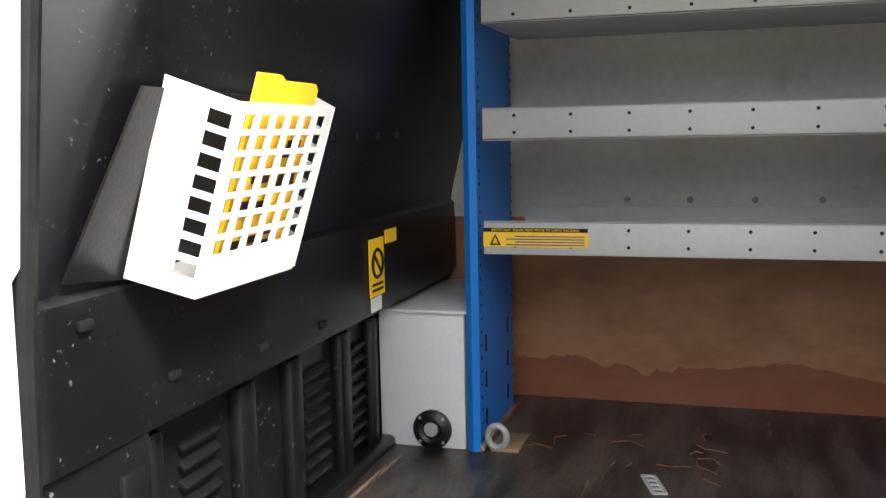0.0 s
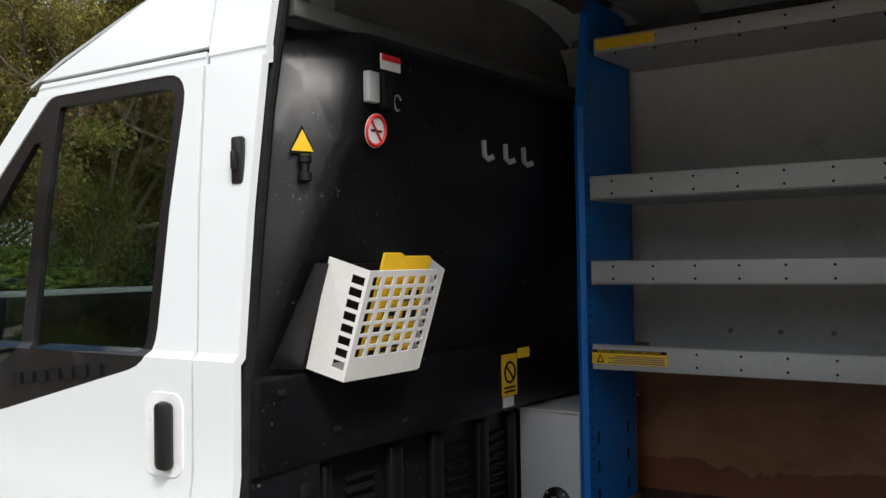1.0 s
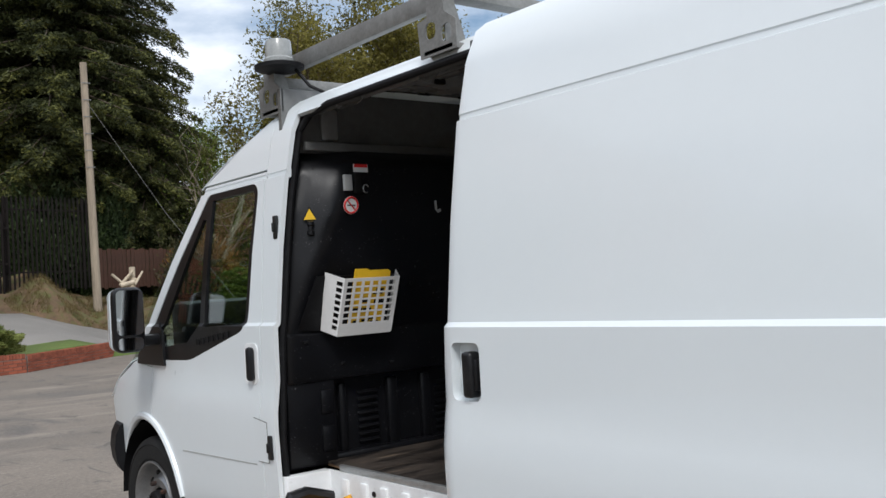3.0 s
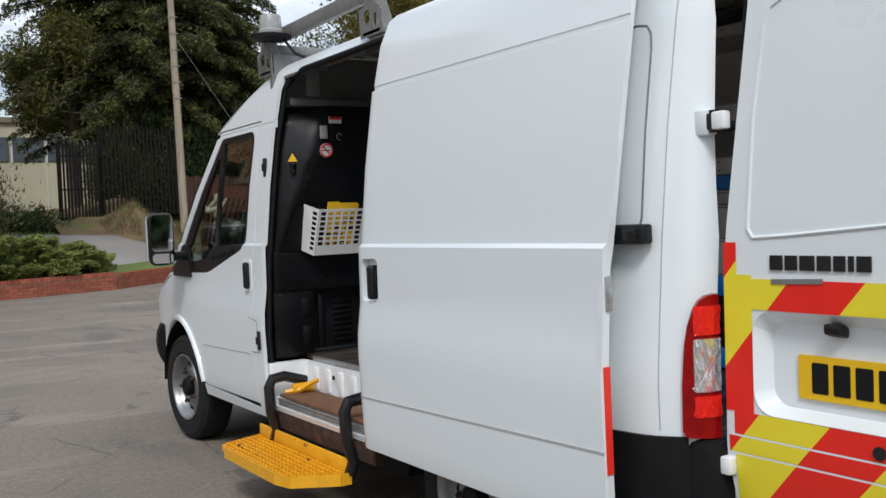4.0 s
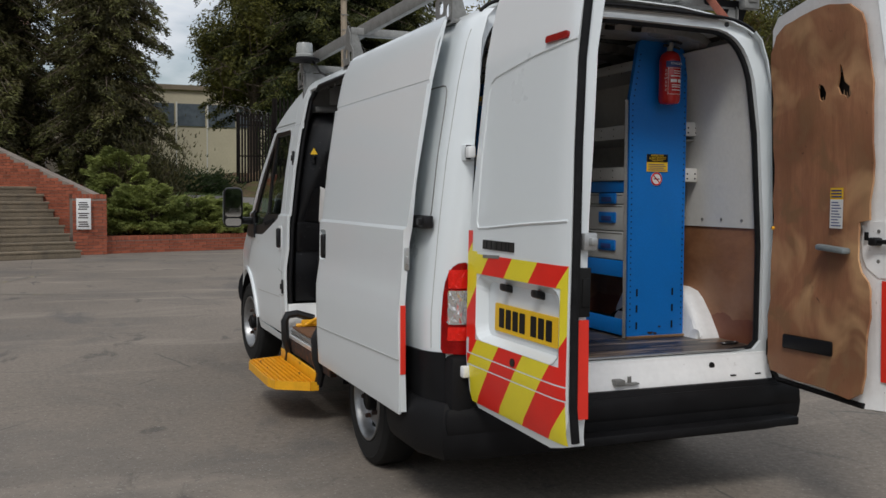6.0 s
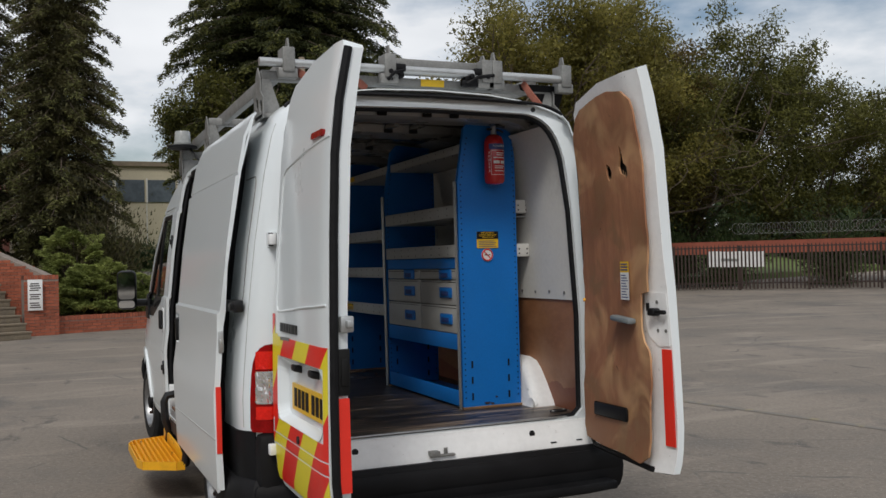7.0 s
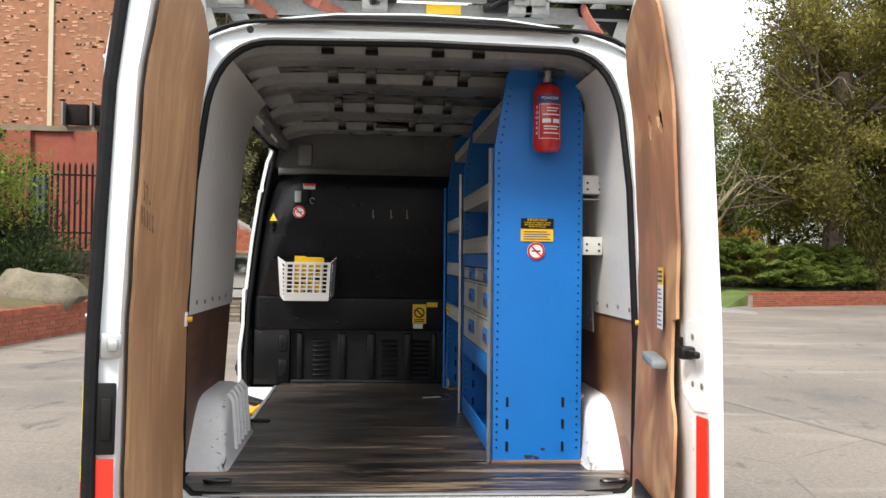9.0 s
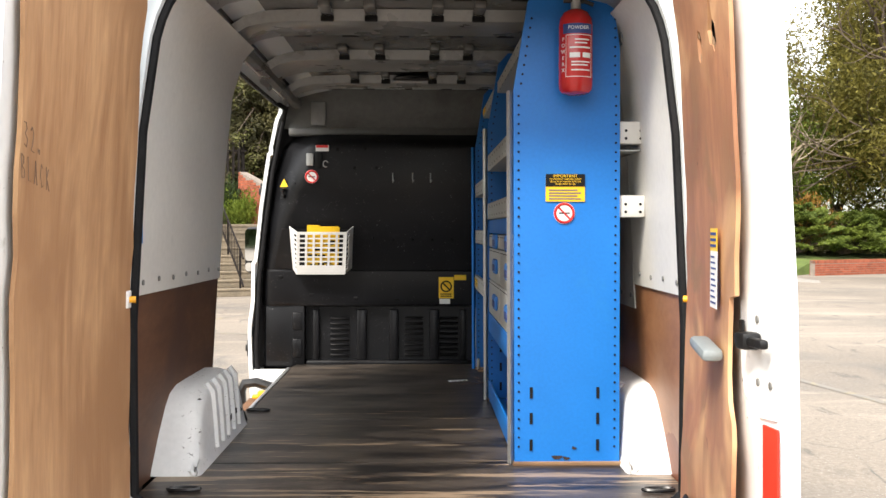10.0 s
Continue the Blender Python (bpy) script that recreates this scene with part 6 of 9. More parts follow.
part("label_symbol", q, BLACKP, lb1)
flat_label("caution_label", s4, (0.369, 2.57, 2.128), (0, -1, 0), (0, 0, 1), 0.19, 0.032, YCARD, "yellow caution label", 0.0015)
# shelf ends that stick out past the end panel
for z0, z1 in ((1.762, 1.838), (1.514, 1.588)):
    q = B()
    box(q, 0.682, 0.776, 0.515, 0.62, z0, z1, 0.006)
    sb = part("shelf_end", q, LINER, rack, "pale grey shelf end plate")
    h = B()
    for x in (0.71, 0.76):
        for z in (0.018, 0.044):
            disc(h, (x, 0.5142, z0 + z), (0, -1, 0), 0.005, 0.001, 8)
    part("tray_hole", h, BUMPER, sb, kind="stuff", label="punched fixing holes")
# drawers and blue fascias of the rear bay
for z0, z1 in ((1.455, 1.515), (1.0, 1.088), (FZ + 0.012, 0.775)):
    q = B()
    box(q, 0.334, 0.342, 0.53, 1.69, z0, z1, 0.002)
    box(q, 0.342, 0.68, 0.53, 1.69, z0, z0 + 0.004, 0)
    part("blue_fascia", q, BLUE, rack)
for j, (y0, y1) in enumerate(((0.545, 1.105), (1.115, 1.685))):
    for i, (z0, z1) in enumerate(((1.092, 1.243), (1.248, 1.388), (1.393, 1.45))):
        q = B()
        box(q, 0.334, 0.66, y0, y1, z0, z1, 0.004)
        dr = part("drawer", q, GREY, rack, "grey drawer with blue pull")
        yc, zc = (y0 + y1) / 2 - 0.12, (z0 + z1) / 2
        for yy in (yc,):
            q = B()
            box(q, 0.322, 0.336, yy - 0.085, yy + 0.085, zc - 0.030, zc + 0.030, 0.01)
            hn = part("drawer_pull", q, BLUE, dr, "moulded blue plastic pull")
            q = B()
            box(q, 0.319, 0.324, yy - 0.05, yy + 0.05, zc - 0.018, zc + 0.008, 0.004)
            part("pull_hollow", q, BLUEP, hn)
        q = B()
        box(q, 0.3325, 0.3345, y0 + 0.02, y1 - 0.02, z1 - 0.012, z1 - 0.009)
        part("drawer_lip", q, BUMPER, dr)
for k, (x, z, w) in enumerate(((0.478, 0.703, 0.020), (0.508, 0.700, 0.014), (0.535, 0.735, 0.010))):
    q = sheet([(x + w * (0.8 + 0.35 * math.sin(3 * c + k)) * math.cos(c), z + 0.55 * w * (0.8 + 0.3 * math.cos(2 * c + k)) * math.sin(c)) for c in frange(0, 6.0, 0.5236)], fmap=lambda x, z: Vector((x, 0.4962, z)), thick=0.0006)
    part("rust_patch", q, RUST, rack, "rust showing through chipped blue paint")
# labels on the rear end panel
pl = flat_label("safety_label", rack, (0.502, 0.4965, 1.612), (1, 0, 0), (0, 0, 1), 0.132, 0.092, YCARD, "black and yellow safety label", 0.0015)
flat_label("label_band", pl, (0.502, 0.4948, 1.637), (1, 0, 0), (0, 0, 1), 0.132, 0.042, BLACKP, "", 0.001)
letters("IMPORTANT", pl, (0.502, 0.4930, 1.651), (1, 0, 0), (0, 0, 1), 0.0145, YCARD)
for k, tx in enumerate(("TO PREVENT HARMFUL FUMES", "ISOLATE AT MASTER SWITCH", "WHEN NOT IN USE")):
    letters(tx, pl, (0.502, 0.4930, 1.6405 - 0.0082 * k), (1, 0, 0), (0, 0, 1), 0.0078, YCARD)
q = B()
for k in range(4):
    box(q, 0.447, 0.555 - 0.012 * (k % 2), 0.4936, 0.4946, 1.573 + 0.0098 * k, 1.5765 + 0.0098 * k)
part("label_print", q, BLUEP, pl)
no_smoke("no_smoking_sticker", rack, (0.499, 0.4965, 1.527), (1, 0, 0), (0, 0, 1), 0.036, REDP, BLACKP)

# ---- fire extinguisher hung on the end panel ----
fe = thing("fire_extinguisher", "red powder fire extinguisher hung on the blue end panel", "extinguisher")
EX, EY, EZ = 0.524, 0.432, 1.915
q = B()
lathe(q, [(0.03, 0.0), (0.044, 0.004), (0.053, 0.014), (0.056, 0.03), (0.056, 0.222), (0.053, 0.245), (0.043, 0.264), (0.028, 0.274), (0.018, 0.278)], pose(EX, EY, EZ), 36)
body = part("cylinder", q, REDPAINT, fe)
q = B()
lathe(q, [(0.017, 0.276), (0.017, 0.300), (0.013, 0.304)], pose(EX, EY, EZ), 14)
box(q, EX - 0.012, EX + 0.012, EY - 0.016, EY + 0.016, EZ + 0.296, EZ + 0.324, 0.004)
part("valve", q, ALU, fe)
q = B()
tube(q, [(EX, EY + 0.01, EZ + 0.318), (EX + 0.03, EY, EZ + 0.330), (EX + 0.066, EY - 0.006, EZ + 0.322)], 0.008, 8, flat=1.5)
tube(q, [(EX, EY + 0.01, EZ + 0.304), (EX + 0.03, EY, EZ + 0.304), (EX + 0.058, EY - 0.004, EZ + 0.292)], 0.007, 8, flat=1.3)
tube(q, [(EX - 0.040, EY, EZ + 0.306), (EX - 0.012, EY, EZ + 0.306)], 0.008, 8)
part("lever", q, BLACKST, fe)
wrapc = lambda a, z, r=0.0568: Vector((EX + r * math.sin(a), EY - r * math.cos(a), EZ + z))
AS = frange(-1.2, 1.2, 0.15)
q = sheet([(-0.95, 0.190), (0.95, 0.190), (0.95, 0.222), (-0.95, 0.222)], fmap=lambda a, z: wrapc(a, z), us=AS, thick=0.0004)
nb = part("label_band", q, BLUEP, fe, "blue label band")
letters("POWDER", nb, (EX, EY - 0.0585, EZ + 0.207), (1, 0, 0), (0, 0, 1), 0.016, WHITEP)
q = B()
for a0, a1, z0, z1 in ((-0.7, 0.9, 0.184, 0.186), (-0.7, 0.9, 0.05, 0.052), (-0.75, -0.72, 0.05, 0.186), (0.89, 0.92, 0.05, 0.186), (-0.2, 0.7, 0.168, 0.172), (-0.2, 0.55, 0.157, 0.161), (-0.5, 0.8, 0.142, 0.147), (-0.5, 0.1, 0.112, 0.128), (0.25, 0.8, 0.112, 0.128), (-0.4, 0.75, 0.096, 0.100), (-0.4, 0.6, 0.086, 0.090), (-0.4, 0.75, 0.070, 0.074)):
    sheet([(a0, z0), (a1, z0), (a1, z1), (a0, z1)], fmap=lambda a, z: wrapc(a, z), us=AS, thick=0.0004, bm=q)
part("label_print", q, WHITEP, fe)
for k, ch in enumerate("POWERX"):
    a = -0.92
    c = wrapc(a, 0.172 - 0.020 * k, 0.0578)
    letters(ch, nb, c, (math.cos(a), math.sin(a), 0), (0, 0, 1), 0.017, WHITEP)
q = B()
box(q, EX - 0.02, EX + 0.02, EY + 0.05, 0.497, EZ + 0.08, EZ + 0.26, 0.003)
part("wall_bracket", q, BLACKST, fe)

# ---- document basket with yellow card folder ----
bk = thing("document_basket", "white plastic basket with square holes fixed on the bulkhead", "basket")
FBL, FBR, FTL, FTR = Vector((-0.697, 2.785, 1.215)), Vector((-0.42, 2.785, 1.215)), Vector((-0.685, 2.715, 1.455)), Vector((-0.405, 2.715, 1.455))
BBL, BBR, BTL, BTR = Vector((-0.728, 2.866, 1.245)), Vector((-0.388, 2.866, 1.245)), Vector((-0.738, 2.786, 1.488)), Vector((-0.372, 2.786, 1.488))


def quad(a, b, c, d):
    return lambda u, v: (a * (1 - u) + b * u) * (1 - v) + (d * (1 - u) + c * u) * v


def grid_holes(nu, nv, u0, u1, v0, v1, gu, gv):
    hs = []
    for i in range(nu):
        for j in range(nv):
            a, b = u0 + (u1 - u0) * i / nu, u0 + (u1 - u0) * (i + 1) / nu - gu
            c, d = v0 + (v1 - v0) * j / nv, v0 + (v1 - v0) * (j + 1) / nv - gv
            hs.append([(a, c), (b, c), (b, d), (a, d)])
    return hs


SQ = [(0, 0), (1, 0), (1, 1), (0, 1)]
WPL = mat("white_basket_plastic", (0.70, 0.70, 0.69), 0.4, var=0.04, scale=8, fine=80, bump=0.02)
part("front_grid", sheet(SQ, grid_holes(6, 7, 0.06, 0.99, 0.20, 0.97, 0.045, 0.028), quad(FBL, FBR, FTR, FTL), thick=0.004), WPL, bk, smooth=False)
part("side_grid", sheet(SQ, grid_holes(1, 8, 0.62, 0.92, 0.08, 0.96, 0.0, 0.035), quad(BBL, FBL, FTL, BTL), thick=0.004), WPL, bk, smooth=False)
part("side_grid", sheet(SQ, grid_holes(1, 8, 0.10, 0.40, 0.08, 0.96, 0.0, 0.035), quad(FBR, BBR, BTR, FTR), thick=0.004), WPL, bk, smooth=False)
part("basket_base", sheet(SQ, (), quad(BBL, BBR, FBR, FBL), thick=0.004), WPL, bk, smooth=False)
part("back_plate", sheet([(-0.31, 0.02), (0.0, -0.03), (1.02, 0.0), (1.02, 1.0), (0.0, 1.02), (-0.11, 1.02)], (), quad(BBL + Vector((0, 0.006, 0)), BBR + Vector((0, 0.006, 0)), BTR + Vector((0, 0.004, -0.02)), BTL + Vector((0, 0.004, -0.02))), thick=0.004), BLACK, bk, "black back plate", smooth=False)
cd = thing("card_folder", "bright yellow card folder standing in the basket", "folder")
off = Vector((0, 0.014, 0))
part("card", sheet([(0.20, 0.06), (0.86, 0.06), (0.86, 1.10), (0.82, 1.13), (0.48, 1.13), (0.42, 1.16), (0.20, 1.16)], [], quad(FBL + off, FBR + off, FTR + off, FTL + off), thick=0.006), YCARD, cd, smooth=False)
rg = random.Random(4)
for k in range(11):
    u, v = rg.uniform(0.2, 0.66), rg.uniform(0.08, 0.85)
    w, h = rg.uniform(0.08, 0.2), rg.uniform(0.04, 0.09)
    part("print_block", sheet([(u, v), (u + w, v), (u + w, v + h), (u, v + h)], [], quad(FBL + off * 0.7, FBR + off * 0.7, FTR + off * 0.7, FTL + off * 0.7), thick=0.001), BLACKP, cd, smooth=False)

# ---- heater box beside the racking ----
hb = thing("heater_box", "light grey steel box with black hose outlet on the load floor", "box")
q = B()
box(q, 0.335, 0.78, 2.725, 2.935, FZ, 1.0, 0.004)
part("box_body", q, BOXG, hb)
q = B()
box(q, 0.325, 0.79, 2.715, 2.94, 1.0, 1.008, 0.002)
part("box_lid", q, BOXG, hb)
q = B()
lathe(q, [(0.047, 0.0), (0.047, 0.008), (0.036, 0.012), (0.028, 0.02), (0.02, 0.016), (0.018, 0.004)], pose(0.335, 2.805, 0.722, 0, -90, 0), 28)
out = part("hose_outlet", q, BLACK, hb, "round black flanged outlet")
q = B()
lathe(q, [(0.017, 0.006), (0.017, 0.016), (0.012, 0.017)], pose(0.333, 2.805, 0.725, 0, -90, 0), 16)
part("outlet_core", q, CLEARW, out)
for k in range(4):
    a = radians(45 + 90 * k)
    q = B()
    disc(q, (0.325, 2.805 + 0.04 * math.cos(a), 0.722 + 0.04 * math.sin(a)), (-1, 0, 0), 0.004, 0.003, 8)
    part("screw", q, ALU, out)
q = thing("floor_clamp", "white plastic pipe clamp on the floor beside the post", "clamp")
k = B()
tube(k, [(0.345, 2.652 + 0.022 * math.cos(a), FZ + 0.035 + 0.026 * math.sin(a)) for a in frange(0, 6.3, 0.3)], 0.008, 8)
part("ring", k, CLEARW, q)
k = B()
box(k, 0.34, 0.46, 2.60, 2.668, FZ, FZ + 0.01, 0.002)
part("base", k, EDGEW, q)
q = thing("floor_bracket", "slotted grey metal bracket lying on the load floor", "bracket")
k = sheet(rrect(-0.016, 0.016, -0.055, 0.055, 0.004, 2), [rrect(-0.009, 0.009, -0.045 + 0.025 * i, -0.030 + 0.025 * i, 0.003, 2) for i in range(4)], fmap=lambda u, v: Vector((0.215 - v * 0.95 - u * 0.2, 2.285 - v * 0.3 + u, FZ + 0.003)), thick=0.003)
part("bracket_plate", k, GREY, q)
q = thing("twig_litter", "dry brown twigs and debris scattered on the load floor", "debris", kind="stuff")
k = B()
rg = random.Random(9)
for i in range(14):
    x, y, a = rg.uniform(0.3, 0.62), rg.uniform(2.15, 2.62), rg.uniform(0, 6.3)
    l = rg.uniform(0.02, 0.09)
    tube(k, [(x, y, FZ + 0.003), (x + l * 0.5 * math.cos(a), y + l * 0.5 * math.sin(a), FZ + 0.006), (x + l * math.cos(a + 0.5), y + l * math.sin(a + 0.5), FZ + 0.003)], 0.0016, 4)
part("twigs", k, BROWNF, q)

# ---- handwriting on the plywood of the near door: 32" BLACK ----
HAND = mat("pencil_mark", (0.16, 0.095, 0.06), 0.8, var=0.2, bump=0.0)
GLYPH = {"3": [[(0, 0.95), (0.4, 1), (0.5, 0.75), (0.2, 0.55), (0.55, 0.35), (0.4, 0.02), (0, 0.08)]], "2": [[(0, 0.8), (0.25, 1), (0.5, 0.8), (0.35, 0.4), (0, 0), (0.6, 0.03)]],
         "q": [[(0.1, 0.3), (0.12, 0.1)], [(0.35, 0.3), (0.37, 0.1)]], "B": [[(0.05, 0), (0, 1), (0.45, 0.9), (0.4, 0.62), (0.05, 0.52), (0.5, 0.38), (0.45, 0.05), (0.05, 0)]], "L": [[(0, 1), (0.05, 0), (0.45, 0.04)]],
         "A": [[(0, 0), (0.25, 1), (0.5, 0)], [(0.08, 0.4), (0.42, 0.38)]], "C": [[(0.5, 0.85), (0.2, 1), (0, 0.5), (0.2, 0), (0.52, 0.12)]], "K": [[(0, 1), (0.03, 0)], [(0.45, 0.95), (0.05, 0.5), (0.55, 0)]]}
for word, y0, z0, hgt, slant in (("32q", -0.862, 1.628, 0.048, -0.22), ("BLACK", -0.868, 1.568, 0.046, -0.16)):
    q = B()
    for k, ch in enumerate(word):
        for stroke in GLYPH[ch]:
            tube(q, [(-(interp(DLEAN, z0) - 0.1075) - 0.0, y0 + 0.64 * hgt * (k + 0.8 * a_), z0 + hgt * b_ + slant * 0.64 * hgt * (k + a_)) for a_, b_ in stroke], 0.0010, 4)
    part("handwritten_mark", q, HAND, ld)

# ---- roof rack, beacon ----
rr_ = thing("roof_rack", "weathered grey steel roof rack with loading roller", "roof rack")
for y in (0.30, 1.85, 3.05):
    zt = 2.40 if y < 2.9 else 2.325
    q = B()
    box(q, -0.80, 0.80, y - 0.035, y + 0.035, zt, zt + 0.045, 0.004)
    bar = part("cross_bar", q, GALV, rr_)
    for s in (-1, 1):
        q = B()
        x = s * 0.80
        sheet([(-0.11, 2.20), (0.09, 2.20), (0.10, 2.33), (0.045, 2.34), (0.045, 2.42), (0.0, 2.46), (-0.05, 2.40), (-0.05, 2.34), (-0.11, 2.30)],
              [rrect(-0.085, -0.03, 2.235, 2.295, 0.02, 3), rrect(0.0, 0.055, 2.26, 2.32, 0.02, 3)], fmap=lambda u, z: Vector((x + s * 0.012, y + u, z)), thick=0.006, bm=q)
        box(q, min(x - s * 0.10, x + s * 0.012), max(x - s * 0.10, x + s * 0.012), y - 0.09, y + 0.07, 2.205, 2.225, 0.003)
        sheet([(-0.10, 2.22), (0.0, 2.22), (0.0, 2.40), (-0.04, 2.40)], fmap=lambda u, z: Vector((x + s * u * -1 * -1, y - 0.04, z)), thick=0.005, bm=q)
        part("rack_foot", q, GALV, rr_, "pressed grey steel rack foot")
for s in (-1, 1):
    q = B()
    box(q, s * 0.70 - 0.018, s * 0.70 + 0.018, 0.28, 3.1, 2.415, 2.488, 0.004)
    for v in q.verts:
        v.co.z -= 0.02 * max(0, (v.co.y - 1.9) / 1.2)
    part("side_rail", q, GALV, rr_)
q = B()
tube(q, [(-0.82, 0.22, 2.475), (0.84, 0.22, 2.475)], 0.022, 12)
part("loading_roller", q, ALU, rr_, "bright loading roller tube")
q = B()
box(q, -0.12, 0.36, 0.26, 0.36, 2.475, 2.545, 0.008)
part("ladder_clamp_beam", q, GALV, rr_)
for x in (-0.68, -0.16, 0.38, 0.44, 0.86):
    q = B()
    box(q, x - 0.03, x + 0.03, 0.19, 0.30, 2.43, 2.55, 0.006)
    sheet([(-0.03, 2.54), (0.035, 2.54), (0.01, 2.60), (-0.012, 2.60)] if x != 0.38 else [(-0.03, 2.54), (0.035, 2.54), (0.02, 2.58), (-0.01, 2.58)], fmap=lambda u, z: Vector((x, 0.24 + u, z)), thick=0.008, bm=q)
    box(q, x - 0.05, x + 0.045, 0.20, 0.25, 2.40, 2.45, 0.006)
    part("rack_clamp", q, GALV, rr_)
for x, w in ((-0.13, 0.05), (0.34, 0.085)):
    q = B()
    box(q, x - w, x + w, 0.205, 0.255, 2.435, 2.475, 0.008)
    box(q, x - w * 0.4, x + w * 1.15, 0.195, 0.24, 2.465, 2.505, 0.01)
    box(q, x - w * 1.2, x - w * 0.1, 0.20, 0.235, 2.405, 2.44, 0.01)
    tube(q, [(x - w * 0.9, 0.20, 2.42), (x - w * 0.2, 0.185, 2.455), (x + w * 0.9, 0.19, 2.47)], 0.009, 8)
    for k in (-0.6, 0.5):
        disc(q, (x + w * k, 0.195, 2.46), (0, -1, 0), 0.012, 0.012, 10)
    part("clamp_catch", q, BUMPER, rr_, "grimy black clamp catch with bolts")
flat_label("rack_label", rr_, (0.095, 0.2635, 2.424), (1, 0, 0), (0, 0, 1), 0.13, 0.036, YCARD, "yellow rack label", 0.002)
for x0, x1 in ((-0.42, -0.30), (-0.64, -0.56), (0.62, 0.67)):
    q = B()
    tube(q, [(x0, 0.26, 2.45), ((x0 + x1) / 2, 0.21, 2.415), (x1, 0.255, 2.40), (x1 + 0.03, 0.27, 2.38)] if x0 < 0 else [(x0, 0.25, 2.45), (x0 + 0.01, 0.20, 2.39), (x1, 0.16, 2.315)], 0.022, 6, flat=0.35)
    part("tie_strap", q, STRAP, rr_, "faded red tie strap")
q = B()
sheet([(0.60, 2.445), (0.86, 2.445), (0.875, 2.40), (0.86, 2.33), (0.81, 2.29), (0.76, 2.33), (0.69, 2.39), (0.61, 2.415)], [rrect(0.795, 0.825, 2.34, 2.375, 0.01, 3)], fmap=lambda u, z: Vector((u, 0.255 + 0.25 * (2.45 - z), z)), thick=0.008, bm=q)
part("rack_bracket", q, BUMPER, rr_)
bc = thing("beacon", "grey plastic beacon on a black mount at the rack's front", "beacon lamp")
q = B()
lathe(q, [(0.066, 0.0), (0.066, 0.018), (0.060, 0.026), (0.056, 0.094), (0.052, 0.102), (0.036, 0.104)], pose(-0.81, 2.95, 2.410), 28)
part("beacon_lens", q, CLEARW, bc)
q = B()
lathe(q, [(0.085, 0.0), (0.108, 0.006), (0.108, 0.022), (0.075, 0.032)], pose(-0.81, 2.95, 2.38), 24)
tube(q, [(-0.76, 2.9, 2.38), (-0.72, 2.85, 2.30), (-0.66, 2.8, 2.26)], 0.008, 6)
part("beacon_mount", q, BUMPER, bc, "black beacon base with cable")

# ---- drop-down side step ----
sstep = thing("side_step", "yellow grating side step on black arms below the side door", "step")
hull = [(-0.98, 1.90), (-1.03, 1.90), (-1.22, 2.02), (-1.245, 2.12), (-1.245, 2.76), (-1.21, 2.85), (-0.98, 2.93)]
q = B()
for a, b in zip(hull, hull[1:]):
    v = [q.verts.new(p) for p in ((*a, 0.222), (*b, 0.222), (*b, 0.275), (*a, 0.275))]
    q.faces.new(v)
bmesh.ops.recalc_face_normals(q, faces=q.faces[:])
bmesh.ops.solidify(q, geom=q.faces[:], thickness=0.006)
part("step_rim", q, YELLOW, sstep, "scuffed yellow step rim", smooth=False)
q = sheet(hull, fmap=lambda x, y: Vector((x, y, 0.239)), thick=0.004)
part("step_pan", q, YELLOW, sstep)
for k in range(8):
    x = -1.225 + 0.031 * k
    lo_ = 1.92 + max(0, (-x - 1.03)) * 0.65
    q = B()
    n = 22
    hi_ = 2.90 - max(0, -x - 1.15) * 0.6
    for i in range(n):
        y0 = lo_ + (hi_ - lo_) * i / n
        box(q, x - 0.006, x + 0.006, y0, y0 + (hi_ - lo_) / n * 0.55, 0.241, 0.273)
    box(q, x - 0.003, x + 0.003, lo_, hi_, 0.241, 0.267)
    part("grating_bar", q, YELLOW, sstep)
q = B()
box(q, -0.99, -0.975, 1.91, 2.93, 0.237, 0.33, 0.004)
part("step_back", q, YELLOW, sstep)
for y in (1.885, 2.735):
    q = B()
    tube(q, [(-0.80, y, 0.56), (-0.92, y, 0.598), (-0.985, y, 0.59), (-1.005, y, 0.55), (-1.0, y, 0.42), (-0.97, y, 0.33), (-0.975, y + 0.04, 0.25)], 0.028, 10)
    part("step_arm", q, BLACKST, sstep, "bent black steel arm")
q = B()
box(q, -0.962, -0.92, 1.70, 2.80, 0.335, 0.420, 0.004)
part("step_crossbeam", q, RUST, sstep, "rusty crossbeam")
q = B()
box(q, -0.955, -0.77, 1.62, 2.72, 0.495, 0.512, 0.004)
tread = part("tread_mat", q, BROWNF, sstep, "brown gritty tread")
q = B()
for z in (0.46, 0.475, 0.488):
    box(q, -0.965, -0.952, 1.62, 2.72, z - 0.005, z + 0.005, 0.003)
part("tread_nosing", q, ALU, sstep)
q = B()
box(q, -0.90, -0.78, 2.66, 2.70, 0.512, 0.56, 0.01, None)
tube(q, [(-0.93, 2.70, 0.52), (-0.86, 2.66, 0.53), (-0.82, 2.6, 0.57), (-0.80, 2.58, 0.58)], 0.014, 6)
part("step_catch", q, YELLOW, sstep, "yellow step catch")


